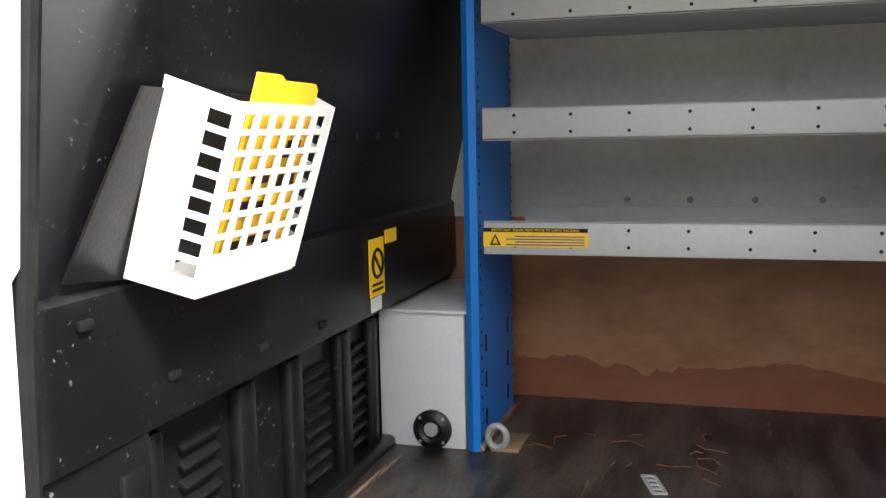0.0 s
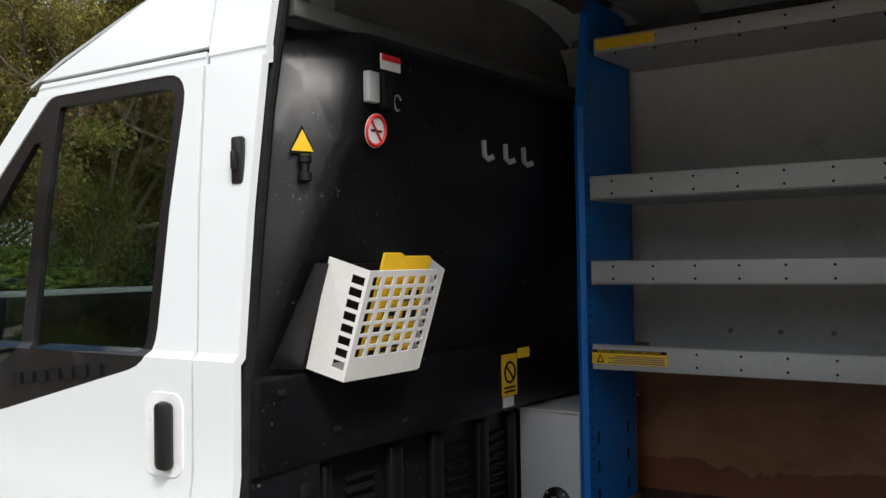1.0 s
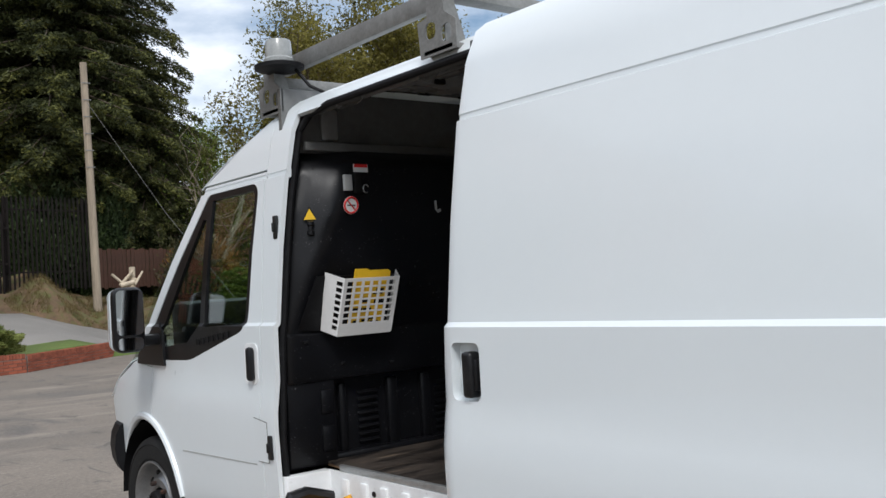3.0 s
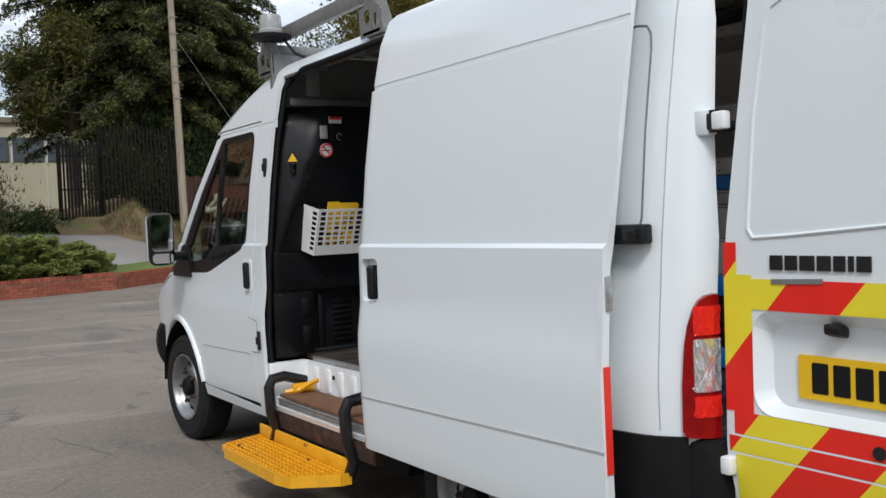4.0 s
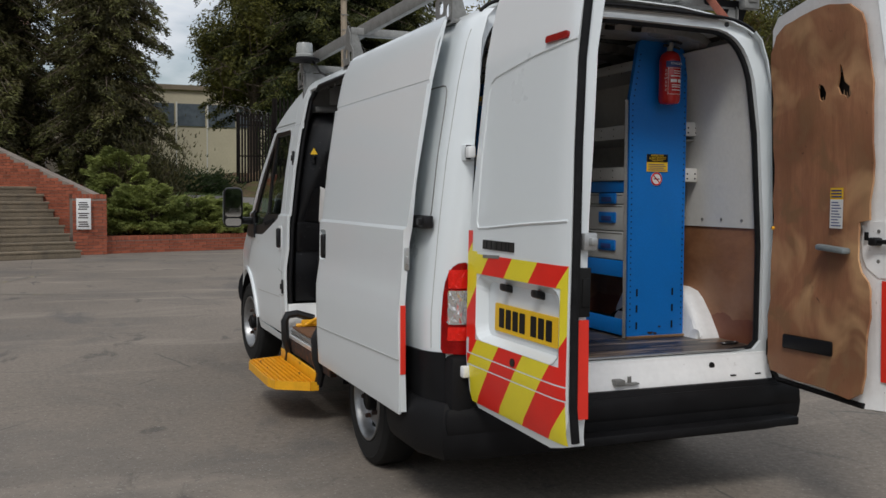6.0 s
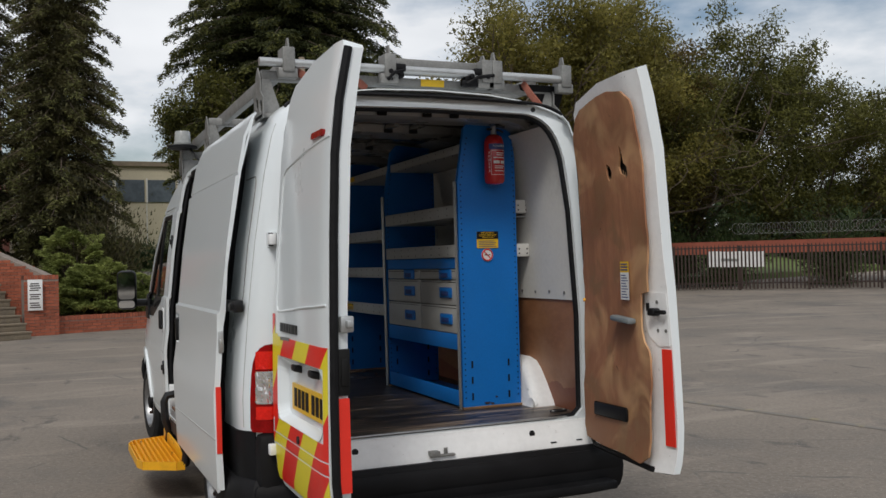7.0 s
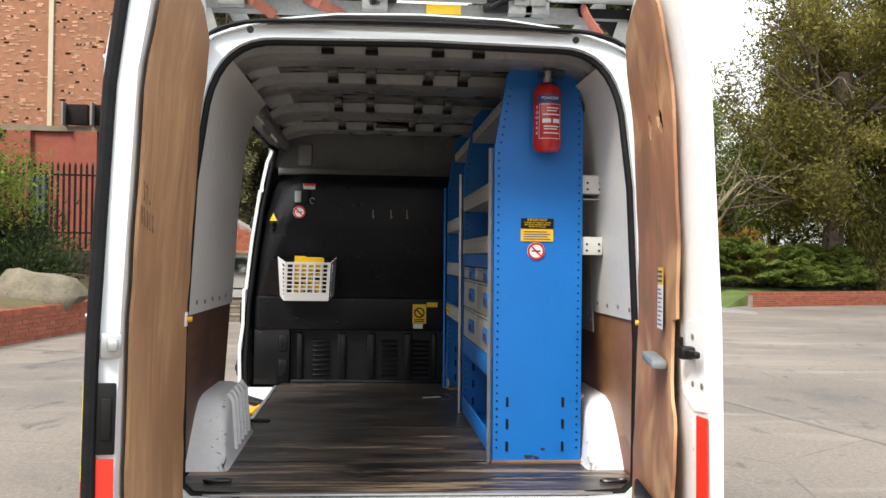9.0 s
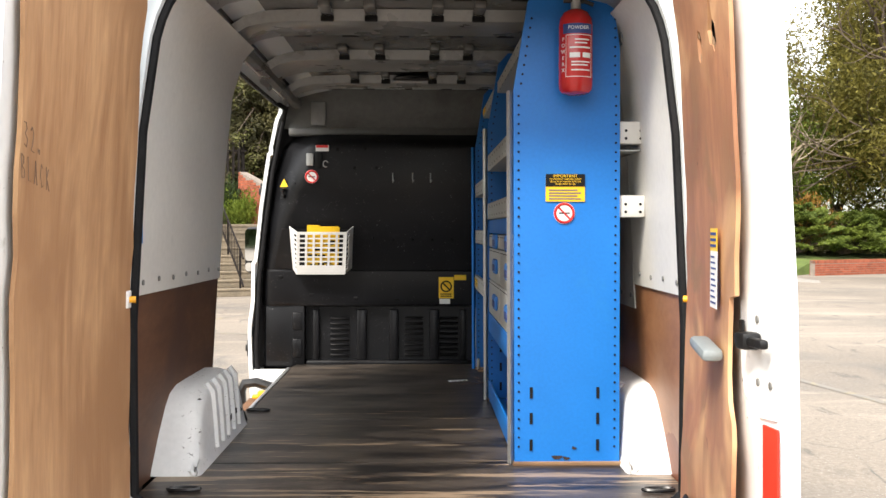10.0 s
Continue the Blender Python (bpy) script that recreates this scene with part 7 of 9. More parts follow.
# ---- the yard and its surroundings ----
def leafmat(name, a, b, trans=0.3):
    m = bpy.data.materials.new(name)
    m.use_nodes = True
    n, l = m.node_tree.nodes, m.node_tree.links
    p = n["Principled BSDF"]
    p.inputs["Roughness"].default_value = 0.6
    p.inputs["Specular IOR Level"].default_value = 0.3
    ge, mx, no, co = n.new("ShaderNodeNewGeometry"), n.new("ShaderNodeMixRGB"), n.new("ShaderNodeTexNoise"), n.new("ShaderNodeTexCoord")
    no.inputs["Scale"].default_value, no.inputs["Detail"].default_value = 0.9, 3
    l.new(co.outputs["Object"], no.inputs["Vector"])
    ad = n.new("ShaderNodeMath")
    ad.operation = 'MULTIPLY_ADD'
    ad.inputs[1].default_value = 0.55
    l.new(ge.outputs["Random Per Island"], ad.inputs[0])
    sb = n.new("ShaderNodeMapRange")
    sb.inputs["From Min"].default_value, sb.inputs["From Max"].default_value = 0.35, 0.68
    sb.inputs["To Max"].default_value = 0.5
    l.new(no.outputs["Fac"], sb.inputs["Value"])
    l.new(sb.outputs[0], ad.inputs[2])
    mx.inputs[1].default_value, mx.inputs[2].default_value = a + (1,), b + (1,)
    l.new(ad.outputs[0], mx.inputs["Fac"])
    l.new(mx.outputs[0], p.inputs["Base Color"])
    tl, ms = n.new("ShaderNodeBsdfTranslucent"), n.new("ShaderNodeMixShader")
    l.new(mx.outputs[0], tl.inputs["Color"])
    ms.inputs["Fac"].default_value = trans
    l.new(p.outputs[0], ms.inputs[1])
    l.new(tl.outputs[0], ms.inputs[2])
    l.new(ms.outputs[0], n["Material Output"].inputs["Surface"])
    return m


CEDAR = leafmat("dark_conifer_needles", (0.012, 0.018, 0.008), (0.075, 0.085, 0.024), 0.15)
CEDART = leafmat("conifer_tip_growth", (0.045, 0.052, 0.014), (0.17, 0.172, 0.042), 0.2)
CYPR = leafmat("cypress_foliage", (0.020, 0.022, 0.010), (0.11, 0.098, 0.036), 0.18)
CYPRT = leafmat("cypress_tip_growth", (0.055, 0.062, 0.018), (0.19, 0.19, 0.062), 0.22)
GOLD = leafmat("golden_juniper", (0.075, 0.105, 0.024), (0.37, 0.41, 0.12), 0.25)
DRYG = leafmat("dry_bank_grass", (0.07, 0.06, 0.022), (0.23, 0.17, 0.07), 0.2)
OLIVE = leafmat("olive_green_leaves", (0.020, 0.026, 0.007), (0.185, 0.18, 0.04), 0.38)
SPRING = leafmat("spring_leaves", (0.048, 0.050, 0.012), (0.31, 0.270, 0.062), 0.45)
JUNI = leafmat("spreading_juniper", (0.045, 0.080, 0.018), (0.27, 0.33, 0.06), 0.25)
BRONZE = leafmat("bronze_green_leaves", (0.022, 0.020, 0.007), (0.235, 0.165, 0.042), 0.38)
DARKG = leafmat("dark_shrub_leaves", (0.014, 0.028, 0.010), (0.06, 0.09, 0.025), 0.25)
FRESH = leafmat("fresh_green_leaves", (0.08, 0.13, 0.018), (0.27, 0.34, 0.06), 0.45)
ORANGE = leafmat("orange_shrub_leaves", (0.13, 0.06, 0.015), (0.34, 0.18, 0.03), 0.3)
BARK = mat("rough_bark", (0.10, 0.075, 0.055), 0.9, var=0.35, scale=6, fine=30, bump=0.5, stretch=(1, 1, 0.25))
PALEBARK = mat("pale_bark", (0.34, 0.28, 0.20), 0.9, var=0.3, scale=8, fine=40, bump=0.3, stretch=(1, 1, 0.3))


def asphalt(name):
    """Old yard surface: warm grey, with patches, dark blots, scuffed pale sweeps, grit and hairline cracks."""
    m = mat(name, (0.196, 0.166, 0.136), 0.88, var=0.30, scale=0.22, fine=24, bump=0.5, dark=(0.115, 0.106, 0.096), darkpos=(0.50, 0.72))
    n, l = m.node_tree.nodes, m.node_tree.links
    b = n["Principled BSDF"]
    out = b.inputs["Base Color"].links[0].from_socket
    co = n.new("ShaderNodeTexCoord")

    def layer(out, kind, scale, lo, hi, col, stretch=(1, 1, 1), detail=6, amount=1.0):
        mp, rm, mx = n.new("ShaderNodeMapping"), n.new("ShaderNodeMapRange"), n.new("ShaderNodeMixRGB")
        mp.inputs["Scale"].default_value = stretch
        mp.inputs["Rotation"].default_value = (0, 0, 0.5)
        l.new(co.outputs["Object"], mp.inputs["Vector"])
        if kind == "noise":
            t = n.new("ShaderNodeTexNoise")
            t.inputs["Detail"].default_value, t.inputs["Roughness"].default_value = detail, 0.62
            t.inputs["Distortion"].default_value = 0.5
            fac = t.outputs["Fac"]
        else:
            t = n.new("ShaderNodeTexVoronoi")
            t.feature = 'DISTANCE_TO_EDGE'
            fac = t.outputs["Distance"]
        t.inputs["Scale"].default_value = scale
        l.new(mp.outputs[0], t.inputs["Vector"])
        rm.inputs["From Min"].default_value, rm.inputs["From Max"].default_value = lo, hi
        rm.inputs["To Max"].default_value = amount
        l.new(fac, rm.inputs["Value"])
        mx.inputs[2].default_value = col + (1,)
        l.new(out, mx.inputs[1])
        l.new(rm.outputs[0], mx.inputs["Fac"])
        return mx.outputs[0]
    out = layer(out, "noise", 0.9, 0.54, 0.68, (0.30, 0.255, 0.208), (0.35, 1.5, 1), 8, 0.8)
    out = layer(out, "noise", 0.55, 0.58, 0.66, (0.105, 0.097, 0.09), (1, 0.6, 1), 8, 0.75)
    out = layer(out, "noise", 2.6, 0.60, 0.67, (0.085, 0.076, 0.068), (1, 0.6, 1), 6, 0.75)
    out = layer(out, "noise", 55.0, 0.60, 0.72, (0.36, 0.34, 0.31), (1, 1, 1), 2, 0.7)
    out = layer(out, "noise", 38.0, 0.62, 0.74, (0.06, 0.056, 0.052), (1, 1, 1), 2, 0.7)
    # cracks, broken up where the surface still holds
    w = n.new("ShaderNodeTexNoise")
    w.inputs["Scale"].default_value, w.inputs["Detail"].default_value = 1.4, 5
    l.new(co.outputs["Object"], w.inputs["Vector"])
    mxv = n.new("ShaderNodeMixRGB")
    mxv.inputs["Fac"].default_value = 0.12
    l.new(co.outputs["Object"], mxv.inputs[1])
    l.new(w.outputs["Color"], mxv.inputs[2])
    v = n.new("ShaderNodeTexVoronoi")
    v.feature = 'DISTANCE_TO_EDGE'
    v.inputs["Scale"].default_value = 0.42
    l.new(mxv.outputs[0], v.inputs["Vector"])
    r1, r2, mm, mx = n.new("ShaderNodeMapRange"), n.new("ShaderNodeMapRange"), n.new("ShaderNodeMath"), n.new("ShaderNodeMixRGB")
    r1.inputs["From Min"].default_value, r1.inputs["From Max"].default_value = 0.004, 0.0012
    l.new(v.outputs["Distance"], r1.inputs["Value"])
    r2.inputs["From Min"].default_value, r2.inputs["From Max"].default_value = 0.48, 0.56
    l.new(w.outputs["Fac"], r2.inputs["Value"])
    mm.operation = 'MULTIPLY'
    l.new(r1.outputs[0], mm.inputs[0])
    l.new(r2.outputs[0], mm.inputs[1])
    mx.inputs[2].default_value = (0.10, 0.092, 0.083, 1)
    l.new(out, mx.inputs[1])
    l.new(mm.outputs[0], mx.inputs["Fac"])
    l.new(mx.outputs[0], b.inputs["Base Color"])
    return m


ASPH = asphalt("old_grey_asphalt")
DRIVE = mat("pale_drive_surface", (0.24, 0.225, 0.205), 0.9, var=0.15, scale=0.6, fine=30, bump=0.3)
GRASS = mat("mown_grass", (0.098, 0.140, 0.030), 0.9, var=0.35, scale=1.2, fine=30, bump=0.6, dark=(0.14, 0.125, 0.05), darkpos=(0.55, 0.8))
ROUGHG = mat("rough_brown_verge", (0.135, 0.085, 0.048), 0.95, var=0.4, scale=1.5, fine=14, bump=0.7, dark=(0.10, 0.105, 0.03), darkpos=(0.45, 0.6))
SOIL = mat("dark_soil", (0.07, 0.05, 0.035), 0.95, var=0.3, scale=3, fine=20, bump=0.6)
MORTAR = mat("grey_mortar", (0.24, 0.20, 0.17), 0.9, var=0.2, scale=6, fine=40, bump=0.3)
BRICK = mat("red_brick", (0.30, 0.085, 0.045), 0.85, var=0.22, scale=5, fine=40, bump=0.3, per=0.22, dark=(0.16, 0.07, 0.045), darkpos=(0.6, 0.85))
BRICKB = mat("orange_brown_brick", (0.36, 0.165, 0.09), 0.85, var=0.2, scale=0.8, fine=6, bump=0.25, per=0.22, dark=(0.26, 0.11, 0.06), darkpos=(0.5, 0.75))
CONC = mat("weathered_concrete", (0.21, 0.17, 0.12), 0.9, var=0.2, scale=2, fine=25, bump=0.35, dark=(0.13, 0.11, 0.085), darkpos=(0.52, 0.75))
STONE = mat("mossy_rock", (0.175, 0.150, 0.105), 0.9, var=0.3, scale=3, fine=20, bump=0.6, dark=(0.10, 0.10, 0.05), darkpos=(0.55, 0.75))
FENCE = mat("brown_black_palisade", (0.013, 0.010, 0.009), 0.8, spec=0.2, var=0.3, scale=5, fine=40, bump=0.1)
GATEM = mat("rusty_brown_gate", (0.04, 0.023, 0.018), 0.75, var=0.3, scale=5, fine=40, bump=0.1)
REDBAND = mat("red_brown_brick_band", (0.27, 0.075, 0.045), 0.85, var=0.2, scale=2, fine=14, bump=0.2)
CREAM = mat("cream_cladding", (0.50, 0.45, 0.33), 0.7, var=0.08, scale=0.8, fine=8, bump=0.1)
BOARDM = mat("red_brown_boarding", (0.085, 0.038, 0.024), 0.85, var=0.4, scale=3, fine=40, bump=0.2, stretch=(1, 1, 0.2), dark=(0.035, 0.024, 0.016), darkpos=(0.45, 0.7))
LOGM = mat("pale_cut_wood", (0.55, 0.47, 0.35), 0.8, var=0.2, scale=6, fine=50, bump=0.2, dark=(0.22, 0.17, 0.12), darkpos=(0.55, 0.75))
POLEM = mat("grey_timber_pole", (0.34, 0.28, 0.21), 0.9, var=0.25, scale=6, fine=40, bump=0.4, stretch=(1, 1, 0.1))
YLINE = mat("faded_yellow_line", (0.25, 0.205, 0.11), 0.9, var=0.3, scale=3, fine=30, bump=0.2, dark=(0.175, 0.16, 0.14), darkpos=(0.33, 0.50))
FARW = mat("dark_window_glass", (0.10, 0.12, 0.14), 0.15, var=0.2, scale=1, fine=4, bump=0.0)
HOUSEW = mat("white_render", (0.6, 0.6, 0.58), 0.8, var=0.05, scale=1, fine=8, bump=0.1)

NP = np.random.RandomState(11)


def leaves(name, centres, u, v, material, parent=None):
    """Many small separate leaves: centre, half-length and half-width vectors each."""
    c, u, v = np.asarray(centres, float), np.asarray(u, float), np.asarray(v, float)
    n = len(c)
    co = np.empty((n, 3, 3))
    co[:, 0], co[:, 1], co[:, 2] = c - u * 0.9 + v * 0.7, c - u * 0.7 - v, c + u * 1.3
    me = bpy.data.meshes.new(name)
    me.vertices.add(n * 3)
    me.vertices.foreach_set("co", co.ravel())
    me.loops.add(n * 3)
    me.loops.foreach_set("vertex_index", np.arange(n * 3, dtype=np.int32))
    me.polygons.add(n)
    me.polygons.foreach_set("loop_start", np.arange(0, n * 3, 3, dtype=np.int32))
    me.update(calc_edges=True)
    me.materials.append(material)
    ob = new(name, me)
    if parent is not None:
        ob.parent = parent
    return ob


def rand_leaves(pts, size, aspect=0.5, down=0.0, rng=NP, out=None, flat=0.0):
    n = len(pts)
    d = rng.normal(size=(n, 3))
    if out is not None:
        d = d * 0.55 + out
    d[:, 2] -= down
    if flat:
        d[:, 2] *= (1 - flat)
    d /= np.linalg.norm(d, axis=1)[:, None] + 1e-9
    e = rng.normal(size=(n, 3))
    if flat:
        e[:, 2] *= (1 - flat)
    e -= d * (e * d).sum(1)[:, None]
    e /= np.linalg.norm(e, axis=1)[:, None] + 1e-9
    s = size * rng.uniform(0.55, 1.35, (n, 1))
    return d * s, e * s * aspect


def conifer(x, y, z, h, r, material, n_leaf=26000, skirt=0.06, power=0.8, leaf=0.07, droop=0.35, label="", seed=1, name="conifer_tree", ragged=0.25, gap=0.55, tips=None):
    """Tiers of boughs round a trunk; each bough is a flat fan of twigs that hang a little, so that dark gaps stay between the tiers."""
    rng = np.random.RandomState(seed)
    t = thing(name, label, "tree")
    q = B()
    hs = [0, 0.15 * h, 0.4 * h, 0.7 * h, 0.98 * h]
    tube(q, [(x + 0.02 * i * rng.normal(), y + 0.02 * i * rng.normal(), z + c) for i, c in enumerate(hs)], [0.035 * h ** 0.9, 0.03 * h ** 0.9, 0.02 * h ** 0.9, 0.01 * h ** 0.9, 0.01], 8)
    part("trunk", q, BARK, t)
    q = B()
    boughs = []
    hh = skirt * h
    while hh < 0.985 * h:
        f = (hh - skirt * h) / ((1 - skirt) * h)
        env = r * max(0.05, (1 - f) ** power) * (0.75 + 0.25 * min(1.0, f / 0.12))
        nb = max(5, int(6 + 1.5 * env))
        a0 = rng.uniform(0, 6.3)
        for k in range(nb):
            L = env * rng.uniform(1 - ragged * 1.9, 1 + ragged * 0.75)
            boughs.append((hh + rng.normal() * 0.22 * gap, a0 + 2 * math.pi * (k + rng.uniform(-0.35, 0.35)) / nb, max(0.12, L)))
        hh += gap * rng.uniform(0.8, 1.2) * (1 - 0.35 * f)
    weight = sum(L ** 1.6 for _, _, L in boughs)
    pts, outs, far = [], [], []
    for i, (hb_, az, L) in enumerate(boughs):
        dx, dy = math.cos(az), math.sin(az)
        rise = 0.16 * L
        if L > 0.3:
            tube(q, [(x, y, z + hb_), (x + dx * L * 0.5, y + dy * L * 0.5, z + hb_ + rise * 0.8), (x + dx * L * 0.96, y + dy * L * 0.96, z + hb_ + rise - droop * L)], [0.012 * L + 0.012, 0.008 * L + 0.008, 0.006], 4, caps=False)
        w = max(8, int(n_leaf * L ** 1.6 / weight))
        # twigs leave the bough on both sides and sweep forwards
        nt = max(3, int(L / 0.16))
        tw = rng.randint(0, nt, w)
        s0 = (tw + 0.5) / nt * 0.95 + 0.05
        sg_ = np.where(rng.uniform(size=w) < 0.5, -1.0, 1.0)
        tl = (0.10 + 0.34 * L * (1.02 - s0)) * rng.uniform(0.0, 1.0, w) ** 0.8
        sp = np.minimum(1.04, s0 + 0.55 * tl / L)
        px = x + dx * L * sp - dy * sg_ * tl
        py = y + dy * L * sp + dx * sg_ * tl
        pz = z + hb_ + rise * np.sin(np.minimum(sp, 1.0) * 2.3) - droop * L * sp ** 2 - 0.10 * tl - np.abs(rng.normal(size=w)) * (0.045 + 0.02 * L)
        jit = rng.normal(size=(w, 3)) * 0.035
        pts.append(np.stack([px, py, pz], 1) + jit)
        outs.append(np.stack([dx * 0.9 - dy * sg_ * 0.8, dy * 0.9 + dx * sg_ * 0.8, np.full(w, -0.35)], 1))
        far.append(np.maximum(sp, tl / (0.3 * L + 0.1)))
    part("branchwork", q, BARK, t)
    pts, outs, far = np.concatenate(pts), np.concatenate(outs), np.concatenate(far)
    u, v = rand_leaves(pts, leaf, 0.40, 0.15, rng, outs)
    new_growth = (far > 0.86) & (rng.uniform(size=len(far)) < 0.55) if tips else np.zeros(len(far), bool)
    leaves("crown", pts[~new_growth], u[~new_growth], v[~new_growth], material, t)
    if tips:
        tagged(leaves("tip_growth", pts[new_growth], u[new_growth], v[new_growth], tips, t), "lighter green branch tips")
    return t


def broadleaf(x, y, z, h, r, material, n_leaf=26000, leaf=0.11, label="", seed=1, bark=BARK, name="broadleaf_tree", base=0.22, clump=0.42, sparse=0.0, limbs=9, flat=0.0):
    rng = np.random.RandomState(seed)
    t = thing(name, label, "tree")
    q = B()
    tb = base * h
    lean = rng.normal(size=2) * 0.03 * h
    top = Vector((x + lean[0], y + lean[1], z + tb + 0.12 * h))
    tube(q, [(x, y, z), (x + lean[0] * 0.4, y + lean[1] * 0.4, z + tb * 0.6), tuple(top)], [0.03 * h, 0.024 * h, 0.018 * h], 8)
    part("trunk", q, bark, t)
    q = B()
    ends = []
    cz, rz = z + tb + (h - tb) * 0.48, (h - tb) * 0.56

    def grow(p, d, ln, rad, depth):
        pts = [p]
        for i in range(3):
            d = (d + Vector(rng.normal(size=3) * 0.16) + Vector((0, 0, 0.05))).normalized()
            pts.append(pts[-1] + d * ln / 3)
        tube(q, pts, [rad, rad * 0.85, rad * 0.7, rad * 0.5], 5, caps=False)
        for p2 in pts[2:] if depth > 0 else pts[1:]:
            ends.append((p2, depth))
        if depth < 3:
            for i in range(3 if depth < 2 else 2):
                nd = (d + Vector(rng.normal(size=3)) * 0.62).normalized()
                grow(pts[-1 if i else 2], nd, ln * rng.uniform(0.55, 0.8), rad * 0.5, depth + 1)
    for i in range(limbs):
        a = 2 * math.pi * i / limbs + rng.uniform(-0.3, 0.3)
        el = rng.uniform(0.15, 1.2)
        d = Vector((math.cos(a) * math.cos(el), math.sin(a) * math.cos(el), math.sin(el)))
        reach = (r * math.cos(el) + (h - tb) * 0.62 * math.sin(el))
        grow(Vector((x + lean[0] * 0.6, y + lean[1] * 0.6, z + tb * rng.uniform(0.75, 1.15))), d, reach * 0.48, 0.0075 * h, 0)
    part("branchwork", q, bark, t)
    E = np.array([tuple(p) for p, dp in ends if dp > 0])
    if n_leaf:
        idx = rng.randint(0, len(E), n_leaf)
        pts = E[idx] + rng.normal(size=(n_leaf, 3)) * clump * np.array([1, 1, 0.7])
        # keep an uneven rounded outline
        rel = (pts - np.array([x, y, cz])) / np.array([r * 1.12, r * 1.12, rz * 1.1])
        pts = pts[(rel ** 2).sum(1) < rng.uniform(0.75, 1.35, len(pts))]
        u, v = rand_leaves(pts, leaf, 0.6, 0.1, rng, None, flat)
        leaves("crown", pts, u, v, material, t)
    return t


def shrub(x, y, z, rx, ry, h, material, n=2600, leaf=0.07, label="", seed=1, spiky=0.3, name="shrub", category="shrub", up=0.3):
    rng = np.random.RandomState(seed)
    t = thing(name, label, category)
    q = B()
    ax = rng.uniform(0, 2 * math.pi, 26)
    tips = []
    for a in ax:
        l = rng.uniform(0.45, 1.0)
        p = (x + math.cos(a) * rx * l, y + math.sin(a) * ry * l, z + h * rng.uniform(0.45, 1.0) * (1.15 - 0.5 * l * l))
        tips.append(p)
        tube(q, [(x + 0.1 * math.cos(a), y + 0.1 * math.sin(a), z), ((x + p[0]) / 2, (y + p[1]) / 2, z + (p[2] - z) * 0.7), p], [0.02, 0.014, 0.006], 4, caps=False)
    part("branchwork", q, BARK, t)
    tips = np.array(tips)
    i = rng.randint(0, len(tips), n)
    f = rng.uniform(0.25, 1.05, (n, 1))
    base = np.array([x, y, z + 0.05])
    pts = base + (tips[i] - base) * f + rng.normal(size=(n, 3)) * np.array([rx, ry, h]) * 0.16
    pts[:, 2] = np.maximum(pts[:, 2], z + 0.03)
    out = (tips[i] - base)
    out /= np.linalg.norm(out, axis=1)[:, None]
    out[:, 2] += up
    u, v = rand_leaves(pts, leaf, 0.45, 0.0, rng, out * (1 + spiky))
    leaves("foliage", pts, u, v, material, t)
    return t


def juniper(x, y, z, rx, ry, h, material, label="", seed=1, boughs=60, n=15000, leaf=0.045):
    """Spreading juniper: arching boughs that end in flat feathery sprays, dark underneath."""
    rng = np.random.RandomState(seed)
    t = thing("shrub", label, "shrub")
    q = B()
    dark, light, do, lo_ = [], [], [], []
    for _ in range(boughs):
        a = rng.uniform(0, 2 * math.pi)
        l_, e = rng.uniform(0.55, 1.08), rng.uniform(0.12, 1.0)
        dx, dy = math.cos(a), math.sin(a)
        ext = l_ * math.sqrt(max(0.08, 1.05 - 0.85 * e * e))
        tip = np.array([x + dx * rx * ext, y + dy * ry * ext, z + h * e])
        mid = np.array([x + dx * rx * ext * 0.45, y + dy * ry * ext * 0.45, z + h * e * 0.80])
        tube(q, [(x + 0.08 * dx, y + 0.08 * dy, z), tuple(mid), tuple(tip)], [0.022, 0.014, 0.005], 4, caps=False)
        k = n // boughs
        f = rng.uniform(0.0, 1.0, k) ** 0.55
        wide = 0.30 * rx * np.sin(np.clip(f, 0, 1) * 2.6 + 0.3) * rng.uniform(-1, 1, k)
        p = mid + (tip - mid) * f[:, None] * 1.08
        p[:, 0] += -dy * wide
        p[:, 1] += dx * wide
        p[:, 2] += 0.05 * h * np.sin(f * 3.0) - 0.35 * np.abs(wide) ** 1.4 - np.abs(rng.normal(size=k)) * 0.05
        o = np.stack([dx - dy * np.sign(wide) * 0.7, dy + dx * np.sign(wide) * 0.7, np.full(k, 0.18)], 1)
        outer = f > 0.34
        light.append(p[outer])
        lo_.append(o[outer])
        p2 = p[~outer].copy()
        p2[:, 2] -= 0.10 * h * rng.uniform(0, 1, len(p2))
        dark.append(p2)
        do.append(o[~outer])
    part("branchwork", q, BARK, t)
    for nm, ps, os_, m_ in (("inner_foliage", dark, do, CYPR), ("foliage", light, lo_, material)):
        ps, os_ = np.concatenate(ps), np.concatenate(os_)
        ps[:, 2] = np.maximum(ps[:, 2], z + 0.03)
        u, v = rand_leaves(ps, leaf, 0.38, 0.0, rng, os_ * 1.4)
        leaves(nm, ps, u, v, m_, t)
    return t


def structure(ob, label, category):
    return tagged(ob, label, category, kind="structure")


# ground: one sheet to the horizon
g = B()
bmesh.ops.create_grid(g, x_segments=4, y_segments=4, size=900)
structure(part("ground", g, ASPH, None, smooth=False), "worn grey asphalt yard with stains and patches", "ground")
